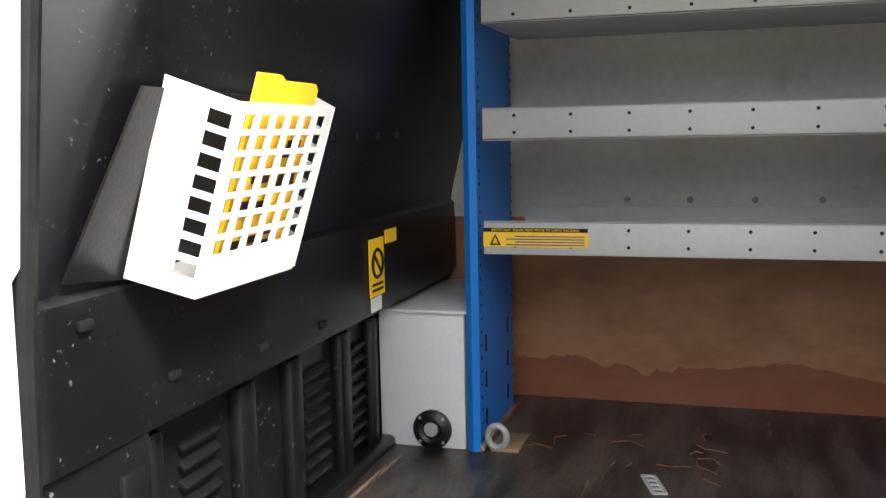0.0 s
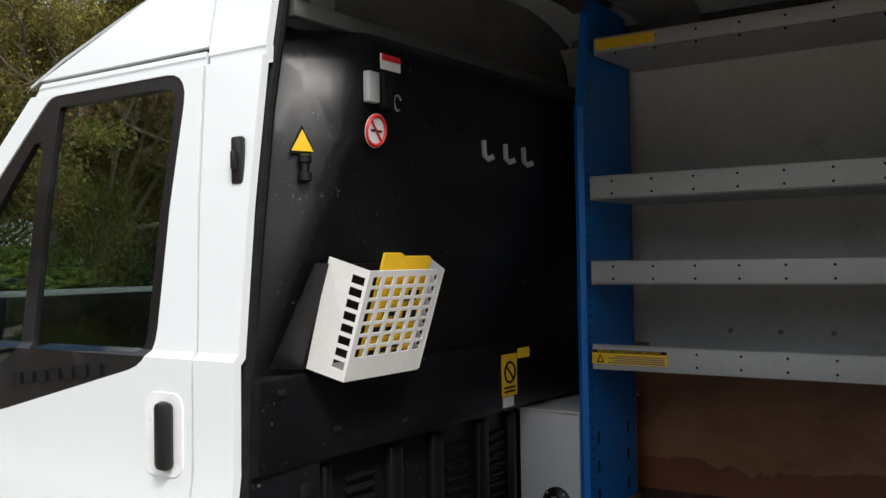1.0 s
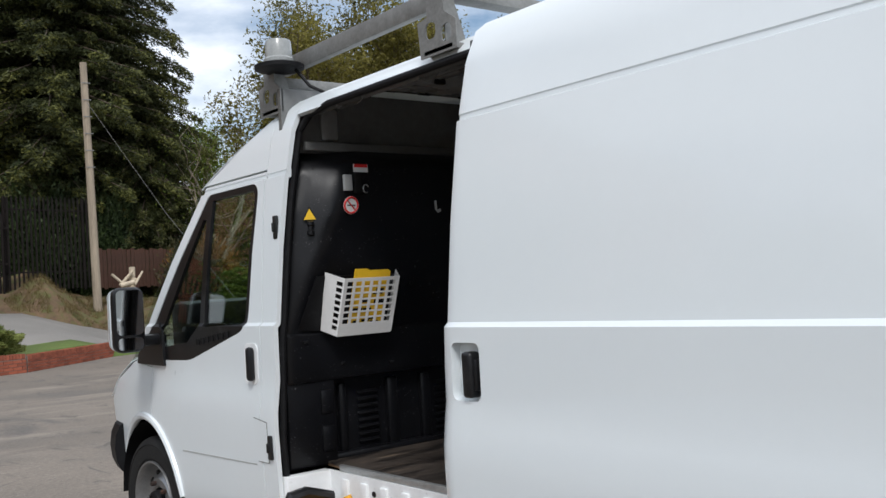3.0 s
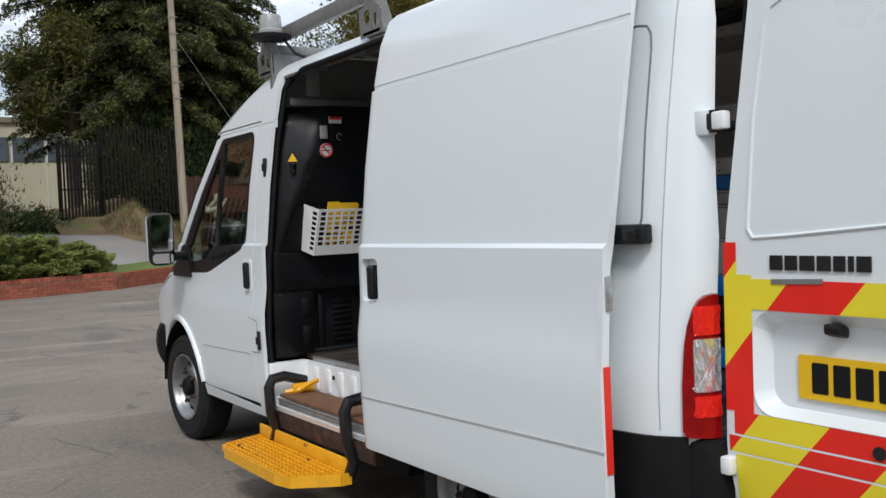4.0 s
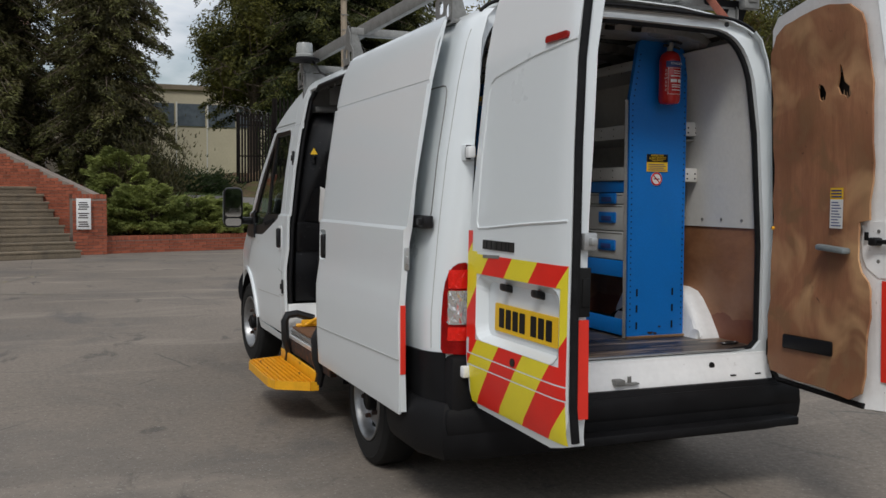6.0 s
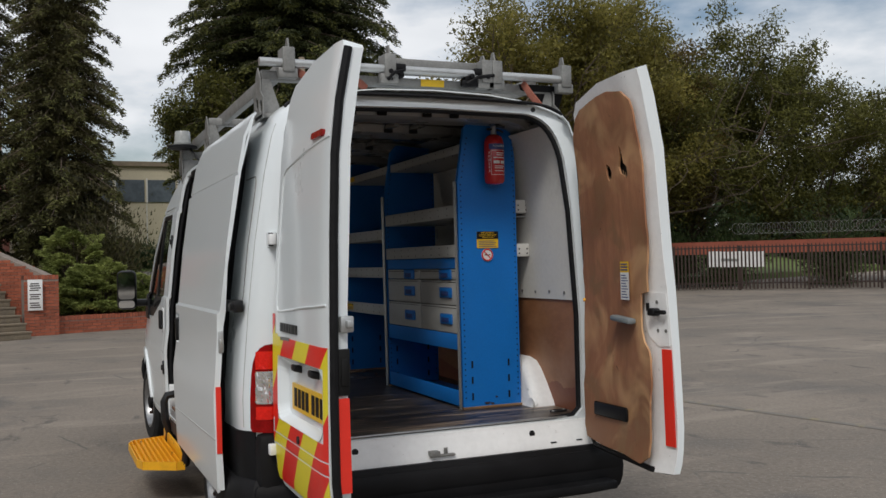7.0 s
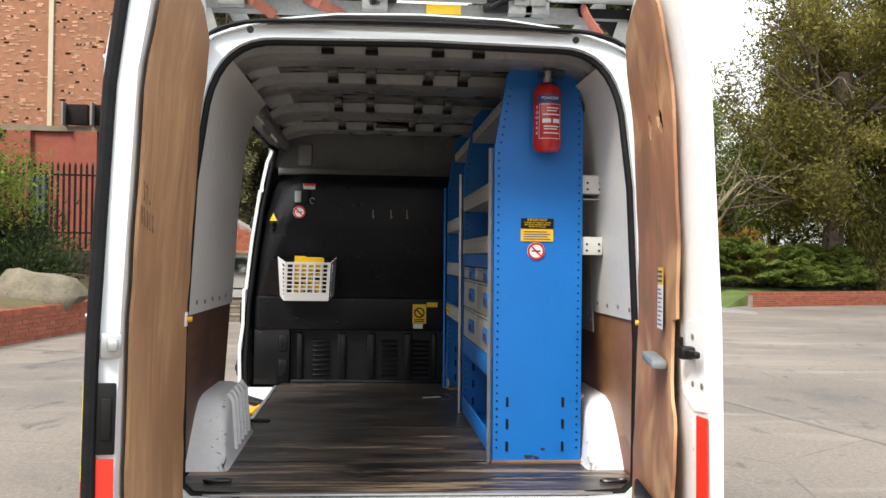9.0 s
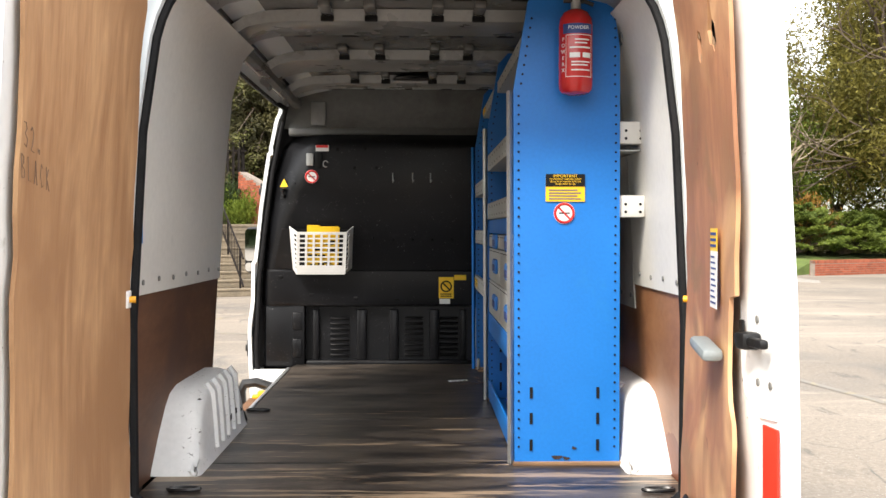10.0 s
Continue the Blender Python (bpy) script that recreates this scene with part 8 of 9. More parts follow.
# raised ground ahead: verge and bank rising to the fence
def bank(x, y):
    """Height of the land beyond the yard."""
    w = max(0.0, min(1.0, (x - 6.0) / 1.2, (12.4 - x) / 1.0))
    d = max(0.0, y - 2.4 * w - (22.8 + 0.42 * max(0, x - 2)) if x < 12 else y - (28.6 + 0.48 * (x - 12.5)))
    lo = 0.35 - 0.41 * w
    return min(2.2, lo + (0.16 if x < 12 else 0.10) * d)


v = B()
rows = []
xs = frange(-1.4, 62, 1.6)
for x in xs:
    y0 = max(21.0 + 0.36 * (x + 1.4), 21.80 + 1.0156 * (x - 2.9)) if x < 6 else (24.6 + 0.35 * (x - 6) if x < 12.5 else 28.2 + 0.48 * (x - 12.5))
    rows.append([v.verts.new((x, y0 + 0.15, -0.05))] + [v.verts.new((x, y0 + 0.25 + k * k * 0.34, bank(x, y0 + 0.25 + k * k * 0.34) + 0.05 * noise.noise((x * 0.7, k * 0.9, 0)))) for k in range(15)])
for a, b in zip(rows, rows[1:]):
    for k in range(15):
        v.faces.new((a[k], b[k], b[k + 1], a[k + 1]))
structure(part("verge", v, GRASS, None), "mown grass verge rising behind the brick edging", "grass")

# brickwork: each near wall is a mortar core with bricks laid on it
BRICK_ME = {}


def brick_mesh(l, d, h):
    key = (round(l, 3), round(d, 3), round(h, 3))
    if key not in BRICK_ME:
        b = bmesh.new()
        bmesh.ops.create_cube(b, size=1.0)
        bmesh.ops.scale(b, vec=(l, d, h), verts=b.verts)
        me = bpy.data.meshes.new("brick")
        b.to_mesh(me)
        b.free()
        me.materials.append(BRICK)
        BRICK_ME[key] = me
    return BRICK_ME[key]


LAID = []


def brick_wall(name, p0, p1, h, th, label, cop=True, loose=0, top=None):
    """A straight low wall from p0 to p1: core, courses, and a row of bricks on edge along the top. top: height by share of the length."""
    p0, p1 = Vector(p0), Vector(p1)
    d = (p1 - p0)
    L = d.length
    a = math.atan2(d.y, d.x)
    base = Matrix.Translation(p0) @ Matrix.Rotation(a, 4, 'Z')
    w = B()
    box(w, 0, L, -th / 2 + 0.01, th / 2 - 0.01, 0, h - 0.01)
    if top:
        for vv in w.verts:
            if vv.co.z > 0.01:
                vv.co.z = top(vv.co.x / L) - 0.01
    bmesh.ops.transform(w, matrix=base, verts=w.verts)
    wall = structure(part(name, w, MORTAR, None, smooth=False), label, "brick wall")
    ln, ch = 0.225, 0.075
    rest = []
    for side_ in (-1, 1):
        n = int(h / ch) - (1 if cop else 0)
        for c in range(n):
            x = -0.11 * (c % 2)
            while x < L:
                x0, x1 = max(0, x), min(L, x + ln - 0.010)
                if x1 - x0 > 0.05 and (not top or (c + 1) * ch < min(top(x0 / L), top(x1 / L)) + 0.02):
                    rest.append((x0, x1, side_ * (th / 2 - 0.012 + 0.003 * math.sin(x * 37 + c)), c * ch + 0.005, c * ch + ch - 0.006))
                x += ln
    for x0, x1, yc, z0, z1 in rest:
        LAID.append((wall, base, x0, x1, yc, z0, z1))
    if cop:
        x = 0.0
        while x < L - 0.05:
            hh = top(min(1, x / L)) if top else h
            LAID.append((wall, base, x, x + 0.068, None, hh - 0.105, hh + 0.006 * math.sin(x * 51), th))
            x += 0.077
    return wall


kerb1 = brick_wall("kerb_wall_1", (-1.55, 20.2, 0), (2.9, 21.75, 0), 0.42, 0.24, "low red brick edging wall of the shrub bed")
kerb2 = brick_wall("kerb_wall_2", (2.9, 21.75, 0), (6.1, 25.0, 0), 0.38, 0.24, "low red brick edging wall of the verge")
kerb3 = brick_wall("kerb_wall_3", (12.7, 27.6, 0), (23.6, 32.9, 0), 0.50, 0.24, "low red brick edging wall before a lawn")
plant1 = brick_wall("planter_wall_1", (-6.5, 8.5, 0), (-5.55, 16.6, 0), 0.56, 0.25, "red brick planter wall")
plant2 = brick_wall("planter_wall_2", (-5.75, 16.65, 0), (-5.25, 16.75, 0), 1.15, 0.36, "stepped red brick pier at the stair foot")
# stair: nine treads rising away, brick flank wall with notice
SA = math.atan2(0.36, 0.93)
SM = Matrix.Translation((-3.65, 18.15, 0)) @ Matrix.Rotation(SA, 4, 'Z')
for k in range(9):
    q = B()
    box(q, -1.95, 1.75, 0.31 * k, 0.31 * k + 0.36 + (2.5 if k == 8 else 0), 0.175 * k, 0.175 * k + 0.175, 0.012)
    box(q, -1.97, 1.77, 0.31 * k - 0.02, 0.31 * k + 0.06, 0.175 * k + 0.13, 0.177 * k + 0.177, 0.01)
    bmesh.ops.transform(q, matrix=SM, verts=q.verts)
    tagged(structure(part("stair_step", q, CONC, None), "worn concrete step of the yard stair", "stair"), group="steps of the stair")
flank = brick_wall("stair_wall_1", (-1.62, 20.05, 0), (-4.75, 22.9, 0), 3.1, 0.3, "red brick wall climbing beside the stair", cop=False, top=lambda f: 1.42 + 1.6 * f)
brick_wall("stair_wall_2", (-2.2, 19.95, 0), (-1.45, 20.1, 0), 1.42, 0.34, "red brick end pier of the stair wall")
# notice on the pier
nb = thing("notice_board", "white notice board with lines of print on the brick pier", "sign")
part("board", box(B(), -2.09, -1.77, 19.76, 19.775, 0.60, 1.32, 0.004), WHITEP, nb)
for k in range(12):
    if k in (3, 7):
        continue
    q = B()
    box(q, -2.05 + 0.02 * (k % 2), -1.81 - 0.02 * (k % 3), 19.756, 19.761, 0.66 + 0.05 * k, 0.685 + 0.05 * k)
    part("print_line", q, BLACKP if k > 8 else GATEM, nb)
# handrails
for xr, skew in ((-1.15, 0.26), (-0.25, 0.05)):
    hr = thing("handrail", "black painted steel stair handrail with balusters", "handrail", group="stair handrails")
    P = lambda y, z: tuple(SM @ Vector((xr - skew * y, y, z)))
    for dz, nm in ((0.95, "top_rail"), (0.35, "lower_rail")):
        q = B()
        tube(q, [P(-0.15, dz - 0.12), P(0.0, dz), P(2.6, dz + 1.47), P(2.9, dz + 1.47)], 0.022, 8)
        part(nm, q, FENCE, hr)
    for y in (0.12, 1.3, 2.6):
        q = B()
        tube(q, [P(y, 0.565 * y), P(y, 0.565 * y + 0.98)], 0.024, 8)
        part("post", q, FENCE, hr)
    for k in range(16):
        y = 0.22 + 0.15 * k
        q = B()
        tube(q, [P(y, 0.565 * y + 0.38), P(y, 0.565 * y + 0.94)], 0.008, 5)
        part("baluster", q, FENCE, hr)
# terrace behind the stair and planter
tr = B()
box(tr, -34, -2.6, 21.9, 36.5, 0.0, 1.57)
structure(part("terrace", tr, SOIL, None, smooth=False), "raised terrace behind the stair", "ground")
pb = B()
rows = []
for i in range(14):
    yy = 8.5 + i * 1.0
    rows.append([pb.verts.new((-6.4 + (yy - 8.5) * 0.117 - k * k * 0.22 - 0.05, yy, 0.48 + 0.22 * k ** 1.15 * 0.55 + 0.08 * noise.noise((yy, k * 0.8, 3)))) for k in range(10)])
for a, b in zip(rows, rows[1:]):
    for k in range(9):
        pb.faces.new((a[k], a[k + 1], b[k + 1], b[k]))
bmesh.ops.recalc_face_normals(pb, faces=pb.faces[:])
structure(part("planter_bed", pb, ROUGHG, None), "rough grassy planter bed", "planting bed")
rg = random.Random(3)
for x, y, s in ((-6.35, 14.9, 0.75), (-7.4, 13.6, 0.5), (-6.9, 15.9, 0.45), (-7.9, 15.2, 0.6), (-6.8, 11.5, 0.45), (-8.2, 12.2, 0.5), (-7.0, 13.0, 0.35)):
    q = B()
    bmesh.ops.create_icosphere(q, subdivisions=3, radius=1.0)
    off = rg.uniform(0, 50)
    for vv in q.verts:
        n_ = noise.noise(vv.co * 1.3 + Vector((off, 0, 0))) * 0.35 + noise.noise(vv.co * 3.5 + Vector((0, off, 0))) * 0.12
        vv.co *= 1 + n_
        vv.co = Vector((vv.co.x * s * 1.25 + x, vv.co.y * s * 0.8 + y, vv.co.z * s * 0.62 + 0.68 + 0.02 * (x + 7)))
    rk = part("rock", q, STONE, None, sharp=50)
    tagged(rk, "weathered mossy boulder in the planter bed", "rock", "boulders in the bed")


def palisade(name, p0, p1, z, h, material, label, pitch=0.155, cat="fence", rails=(0.2, 0.85)):
    p0, p1 = Vector(p0), Vector(p1)
    t = thing(name, label, cat)
    d = p1 - p0
    L, a = d.length, math.atan2(d.y, d.x)
    M = Matrix.Translation((p0.x, p0.y, z)) @ Matrix.Rotation(a, 4, 'Z')
    me = bpy.data.meshes.new("pale")
    q = B()
    sheet([(-0.034, 0.05), (0.034, 0.05), (0.034, h - 0.12), (0.0, h), (-0.034, h - 0.12)], fmap=lambda u, w: Vector((u, 0.012 * math.cos(u * 40), w)), us=[-0.012, 0.012], thick=0.004, bm=q)
    q.to_mesh(me)
    q.free()
    me.materials.append(material)
    for k in range(int(L / pitch)):
        o = new("pale", me)
        o.parent = t
        o.matrix_local = M @ Matrix.Translation((k * pitch + 0.05, -0.03, 0))
    for f in rails:
        q = B()
        box(q, 0, L, 0.0, 0.045, h * f - 0.025, h * f + 0.025)
        bmesh.ops.transform(q, matrix=M, verts=q.verts)
        part("rail", q, material, t, smooth=False)
    for k in range(int(L / 2.75) + 1):
        q = B()
        box(q, k * 2.75 - 0.05, k * 2.75 + 0.05, 0.045, 0.12, 0, h - 0.05)
        bmesh.ops.transform(q, matrix=M, verts=q.verts)
        part("post", q, material, t, smooth=False)
    return t


palisade("palisade_fence", (-16.0, 23.6), (-4.9, 24.3), 1.57, 2.5, FENCE, "dark steel palisade fence on the terrace")
palisade("palisade_fence", (4.95, 31.05), (7.95, 31.87), 1.95, 3.1, FENCE, "tall dark steel palisade fence below the conifer")
palisade("palisade_gate", (3.6, 31.1), (4.95, 30.9), 1.25, 3.2, FENCE, "dark steel palisade gate leaf beside the fence", pitch=0.105, cat="gate", rails=(0.2, 0.5, 0.85))
# low boarding that carries on from the fence
tf = thing("timber_fence", "low weathered red-brown boarded fence on the bank", "fence")
bd = bpy.data.meshes.new("board")
q = box(B(), -0.074, 0.074, -0.01, 0.01, 0.0, 1.35, 0.004)
q.to_mesh(bd)
q.free()
bd.materials.append(BOARDM)
BM_ = Matrix.Translation((8.05, 32.0, 1.95)) @ Matrix.Rotation(math.atan2(1.3, 4.4), 4, 'Z')
for k in range(29):
    o = new("board", bd)
    o.parent = tf
    o.matrix_world = BM_ @ Matrix.Translation((0.16 * k, 0, 0.03 * math.sin(k * 2.3))) @ Matrix.Rotation(0.015 * math.sin(k * 5.1), 4, 'Y')
for z in (0.3, 1.05):
    q = box(B(), -0.08, 4.56, 0.012, 0.06, z, z + 0.09, 0.004)
    bmesh.ops.transform(q, matrix=BM_, verts=q.verts)
    part("rail", q, BOARDM, tf)
# cut logs on the bank
lg = thing("log_pile", "pale cut logs and branches heaped on the bank", "logs")
for p0, p1, r in (((8.98, 31.35, 1.75), (9.02, 31.38, 2.62), 0.12), ((8.55, 31.3, 2.0), (8.95, 31.2, 2.45), 0.06), ((8.30, 31.35, 2.4), (8.75, 31.2, 1.95), 0.05), ((8.5, 31.1, 2.0), (8.95, 31.0, 2.10), 0.09), ((9.0, 31.15, 2.0), (9.35, 31.3, 2.45), 0.045), ((8.7, 31.4, 1.95), (9.1, 31.2, 2.2), 0.07)):
    q = B()
    tube(q, [p0, p1], [r, r * 0.85], 10)
    part("log", q, LOGM, lg)
# razor wire on top of the fence end
q = thing("razor_wire", "loose coil of razor wire on the fence top", "wire")
k = B()
tube(k, [(3.4 + 0.035 * i + 0.22 * math.cos(i * 0.7), 31.2 + 0.05 * i, 4.5 + 0.22 * math.sin(i * 0.7)) for i in range(60)], 0.006, 4)
part("wire_coil", k, GALV, q)

# brick hall behind the terrace
hall = thing("brick_hall", "large orange-brown brick hall with darker red brick base", "building")
part("base_wall", box(B(), -48, -3.5, 35.2, 60, 1.5, 6.4), REDBAND, hall, smooth=False)
part("upper_wall", box(B(), -48, -3.9, 35.6, 60, 6.4, 19), BRICKB, hall, smooth=False)
part("coping", box(B(), -48, -3.3, 35.05, 35.7, 6.3, 6.5), CONC, hall, smooth=False)
part("roof", box(B(), -48.3, -3.6, 35.3, 60.3, 19, 19.4), CONC, hall, smooth=False)
for k in range(14):
    x = -5.2 - 2.55 * k
    part("pilaster", box(B(), x - 0.09, x + 0.09, 35.5, 35.62, 6.5, 19), CREAM, hall, smooth=False)
    part("base_pier", box(B(), x - 0.45 - 1.0, x + 0.45 - 1.0, 35.0, 35.25, 1.5, 6.3), REDBAND, hall, smooth=False)
for x in (-7.6, -10.3, -13.5):
    w = part("window", box(B(), x - 0.75, x + 0.75, 35.12, 35.2, 2.6, 4.6), FARW, hall, smooth=False)
    part("window_frame", box(B(), x - 0.06, x + 0.06, 35.08, 35.14, 2.6, 4.6), FENCE, w, smooth=False)
for x in (-11.6, -10.5):
    f = thing("floodlight", "dark boxy floodlight on the hall's ledge", "floodlight", group="pair of floodlights")
    part("housing", box(B(), x - 0.42, x + 0.42, 34.85, 35.15, 6.55, 7.35, 0.04, pose(0, 0, 0)), FENCE, f)
    part("hood", box(B(), x - 0.48, x - 0.42, 34.5, 35.15, 6.5, 7.4), GALV, f)
# coursing of the hall's face: a sparse lay of slightly proud pale bricks
bs = bmesh.new()
rg = random.Random(8)
for i in range(2600):
    x, c = rg.uniform(-26, -4.2), rg.randrange(0, 120)
    z = 6.6 + c * 0.075
    box_v = [(x, 35.585, z), (x + 0.215, 35.585, z), (x + 0.215, 35.585, z + 0.062), (x, 35.585, z + 0.062)]
    bs.faces.new([bs.verts.new(p) for p in box_v])
LIGHTB = mat("pale_flaked_brick", (0.44, 0.245, 0.15), 0.85, var=0.25, scale=3, fine=20, bump=0.2, per=0.25)
part("flaked_bricks", bs, LIGHTB, hall, "scattered pale flaked brick faces", kind="stuff", smooth=False)

# cream block beyond the hedge
cb = thing("cream_building", "flat-roofed cream building with a band of grey windows", "building")
part("wall", box(B(), -6, 16, 58, 70, 2.0, 8.0), CREAM, cb, smooth=False)
part("roof", box(B(), -6.2, 16.2, 57.8, 70.2, 8.0, 8.3), CONC, cb, smooth=False)
for k in range(11):
    x = -5 + 1.9 * k
    w = part("window", box(B(), x, x + 1.7, 57.93, 58.0, 5.75, 7.15), FARW, cb, smooth=False)
    part("window_frame", box(B(), x - 0.08, x, 57.9, 58.0, 5.65, 7.25), HOUSEW, w, smooth=False)
    part("cladding_joint", box(B(), x - 0.1, x - 0.04, 57.95, 58.0, 2.2, 5.6), HOUSEW, cb, smooth=False)

# telephone pole and its stay wire
tp = thing("telephone_pole", "grey timber telephone pole with thin stay wire", "pole")
q = B()
tube(q, [(7.45, 30.3, 0.9), (7.40, 30.3, 5.0), (7.34, 30.3, 9.3)], [0.14, 0.125, 0.11], 10)
part("pole", q, POLEM, tp)
q = B()
tube(q, [(7.36, 30.2, 8.0), (9.2, 28.6, 4.2), (11.4, 27.0, 0.4)], 0.006, 4)
part("stay_wire", q, GALV, tp)
for k in range(6):
    part("step_peg", box(B(), 7.22 + 0.006 * k, 7.50 + 0.006 * k, 30.17, 30.185, 8.6 - 0.55 * k, 8.63 - 0.55 * k), GALV, tp)
dv = B()
rows = []
for i, (x, y, w) in enumerate(((-2.0, 27.5, 1.6), (0.5, 27.1, 2.1), (3.0, 26.7, 2.6), (4.8, 27.2, 2.2), (6.6, 27.7, 1.8), (8.6, 27.3, 1.8), (10.2, 26.3, 1.7), (11.2, 24.9, 1.6))):
    rows.append([dv.verts.new((x, y + s * w, bank(x, y + s * w) + (0.12 if abs(s) < 0.9 else -0.05))) for s in (-1, -0.85, -0.5, 0, 0.5, 0.85, 1)])
for a, b in zip(rows, rows[1:]):
    for k in range(6):
        dv.faces.new((a[k], b[k], b[k + 1], a[k + 1]))
structure(part("drive", dv, DRIVE, None), "pale worn drive crossing the verge", "drive")
def rough(x, y):
    """Surface of the rough bank; its foot is sunk into the verge."""
    k = (y - 29.2 + 0.11 * (x - 3.2) / 0.85) / 0.65
    crest = 0.30 + 0.60 * max(0.0, min(1.0, (x - 4.4) / 1.6, (12.2 - x) / 1.5))
    lumps = 0.16 * noise.noise((x * 1.3, k * 0.9, 7)) + 0.07 * noise.noise((x * 4.0, k * 3.0, 3))
    return bank(x, y) + (-0.3 if k < 0.01 else 0.06 + crest * math.sin(min(1, k / 4.0) * 1.57) + lumps)


rv = B()
rows = []
for i in range(35):
    x = 3.2 + i * 0.25
    foot = 29.2 - 0.11 * (x - 3.2) / 0.85
    rows.append([rv.verts.new((x, foot + k * 0.2, rough(x, foot + k * 0.2))) for k in range(23)])
for a, b in zip(rows, rows[1:]):
    for k in range(22):
        rv.faces.new((a[k], b[k], b[k + 1], a[k + 1]))
structure(part("rough_bank", rv, ROUGHG, None), "rough brown bank below the fence", "bank")
gr = np.random.RandomState(77)
gp = []
for _ in range(9000):
    x, f = gr.uniform(4.6, 11.6), gr.uniform(0.05, 1.0)
    y = 29.25 - 0.11 * (x - 3.2) / 0.85 + 3.2 * f
    if noise.noise((x * 1.6, y * 1.6, 2)) > -0.12:
        gp.append((x, y, rough(x, y) + 0.02))
gp = np.array(gp)
u, v = rand_leaves(gp, 0.11, 0.12, 0.0, gr, np.tile((0.1, -0.15, 1.3), (len(gp), 1)))
tagged(leaves("dry_grass", gp, u, v, DRYG), "tufts of dry brown and green grass on the bank", "grass", kind="stuff")
# rubble along the drive
rub = B()
rg = random.Random(5)
for i in range(220):
    x = rg.uniform(7.6, 11.5)
    y = 29.0 - 0.16 * (x - 8) + rg.uniform(-0.25, 0.25)
    s = rg.uniform(0.08, 0.22)
    t_ = bmesh.new()
    bmesh.ops.create_icosphere(t_, subdivisions=1, radius=s)
    for vv in t_.verts:
        vv.co *= 1 + 0.3 * noise.noise(vv.co * 9 + Vector((i, 0, 0)))
        vv.co.z *= 0.7
    bmesh.ops.translate(t_, vec=(x, y, bank(x, y) + 0.12 + rg.uniform(0, 0.4)), verts=t_.verts)
    join(rub, t_)
tagged(part("rubble_wall", rub, STONE, None), "tumbled rubble stones along the drive", "stones", kind="stuff")
# gate at the far side, with banner, brick band behind and wire
gt = palisade("steel_gate", (23.55, 29.71), (31.5, 22.3), 0.0, 1.95, GATEM, "rusty brown steel palisade gate across the exit", cat="gate", rails=(0.15, 0.93))
palisade("palisade_fence", (31.5, 22.3), (37.5, 16.5), 0.0, 1.95, GATEM, "rusty brown steel palisade fence beside the gate", rails=(0.15, 0.93))
bw = B()
box(bw, 0, 21, 0, 0.25, 1.55, 2.1)
bmesh.ops.transform(bw, matrix=Matrix.Translation((24.3, 30.97, 0)) @ Matrix.Rotation(math.atan2(-8.3, 8.9), 4, 'Z'), verts=bw.verts)
structure(part("brick_band_wall", bw, REDBAND, None, smooth=False), "red-brown brick band behind the gate", "wall")
bn = thing("gate_banner", "white banner with grey smudged print tied on the gate", "banner")
q = sheet([(0, 1.0), (2.3, 0.97), (2.3, 1.62), (0, 1.67)], fmap=lambda u, z: Vector((24.65 + u * 0.731, 28.7 - u * 0.682, z + 0.01 * math.sin(u * 6))), us=frange(0.2, 2.2, 0.2), thick=0.004)
part("sheet", q, WHITEP, bn)
q = sheet([(0.5, 1.25), (1.2, 1.22), (1.25, 1.33), (0.5, 1.36)], fmap=lambda u, z: Vector((24.64 + u * 0.731, 28.685 - u * 0.682, z)), thick=0.002)
part("print", q, GALV, bn)
q = thing("razor_wire", "coils of razor wire above the gate", "wire")
k = B()
tube(k, [(26.0 + 0.0145 * i + 0.16 * math.cos(i * 0.6), 28.6 - 0.0135 * i - 0.15 * math.cos(i * 0.6), 2.62 + 0.24 * math.sin(i * 0.6)) for i in range(700)], 0.006, 4)
part("wire_coil", k, GALV, q)
hs = thing("white_house", "white rendered house behind the trees", "house")
part("wall", box(B(), 30, 40, 62, 70, 1.0, 6.2), HOUSEW, hs, smooth=False)
part("roof", box(B(), 29.6, 40.4, 61.6, 70.4, 6.2, 7.6), REDBAND, hs, smooth=False)
# yellow bay lines, faded
for p0, p1 in (((-9.0, 13.2), (-2.4, 10.6)), ((-12, 17.5), (0.5, 17.2)), ((-10.5, 11.0), (-5.5, 10.2)), ((3.6, 7.2), (5.4, -2.0)), ((-4.6, 9.8), (-2.6, 14.6))):
    p0, p1 = Vector((*p0, 0)), Vector((*p1, 0))
    d = (p1 - p0).normalized()
    nrm = Vector((-d.y, d.x, 0)) * 0.05
    q = B()
    q.faces.new([q.verts.new(p + Vector((0, 0, 0.004))) for p in (p0 - nrm, p1 - nrm, p1 + nrm, p0 + nrm)])
    structure(part("bay_line", q, YLINE, None), "faded yellow parking line on the asphalt", "road marking")

# ---- trees and shrubs ----
conifer(8.5, 37.5, 1.6, 20.0, 5.9, CEDAR, 430000, skirt=0.17, power=0.40, leaf=0.085, droop=0.20, label="large dark spreading conifer behind the palisade fence", seed=3, ragged=0.20, gap=0.40, tips=CEDART)
conifer(11.2, 35.0, 1.4, 8.8, 2.5, CEDAR, 150000, skirt=0.03, power=0.50, leaf=0.06, label="green bushy conifer beside the telephone pole", seed=4, gap=0.24, tips=CYPRT)
conifer(-4.6, 26.6, 1.5, 14.5, 3.3, CYPR, 190000, skirt=0.03, power=0.42, leaf=0.066, droop=0.3, label="tall dark conifer above the stair", seed=5, ragged=0.24, gap=0.27, tips=CYPRT)
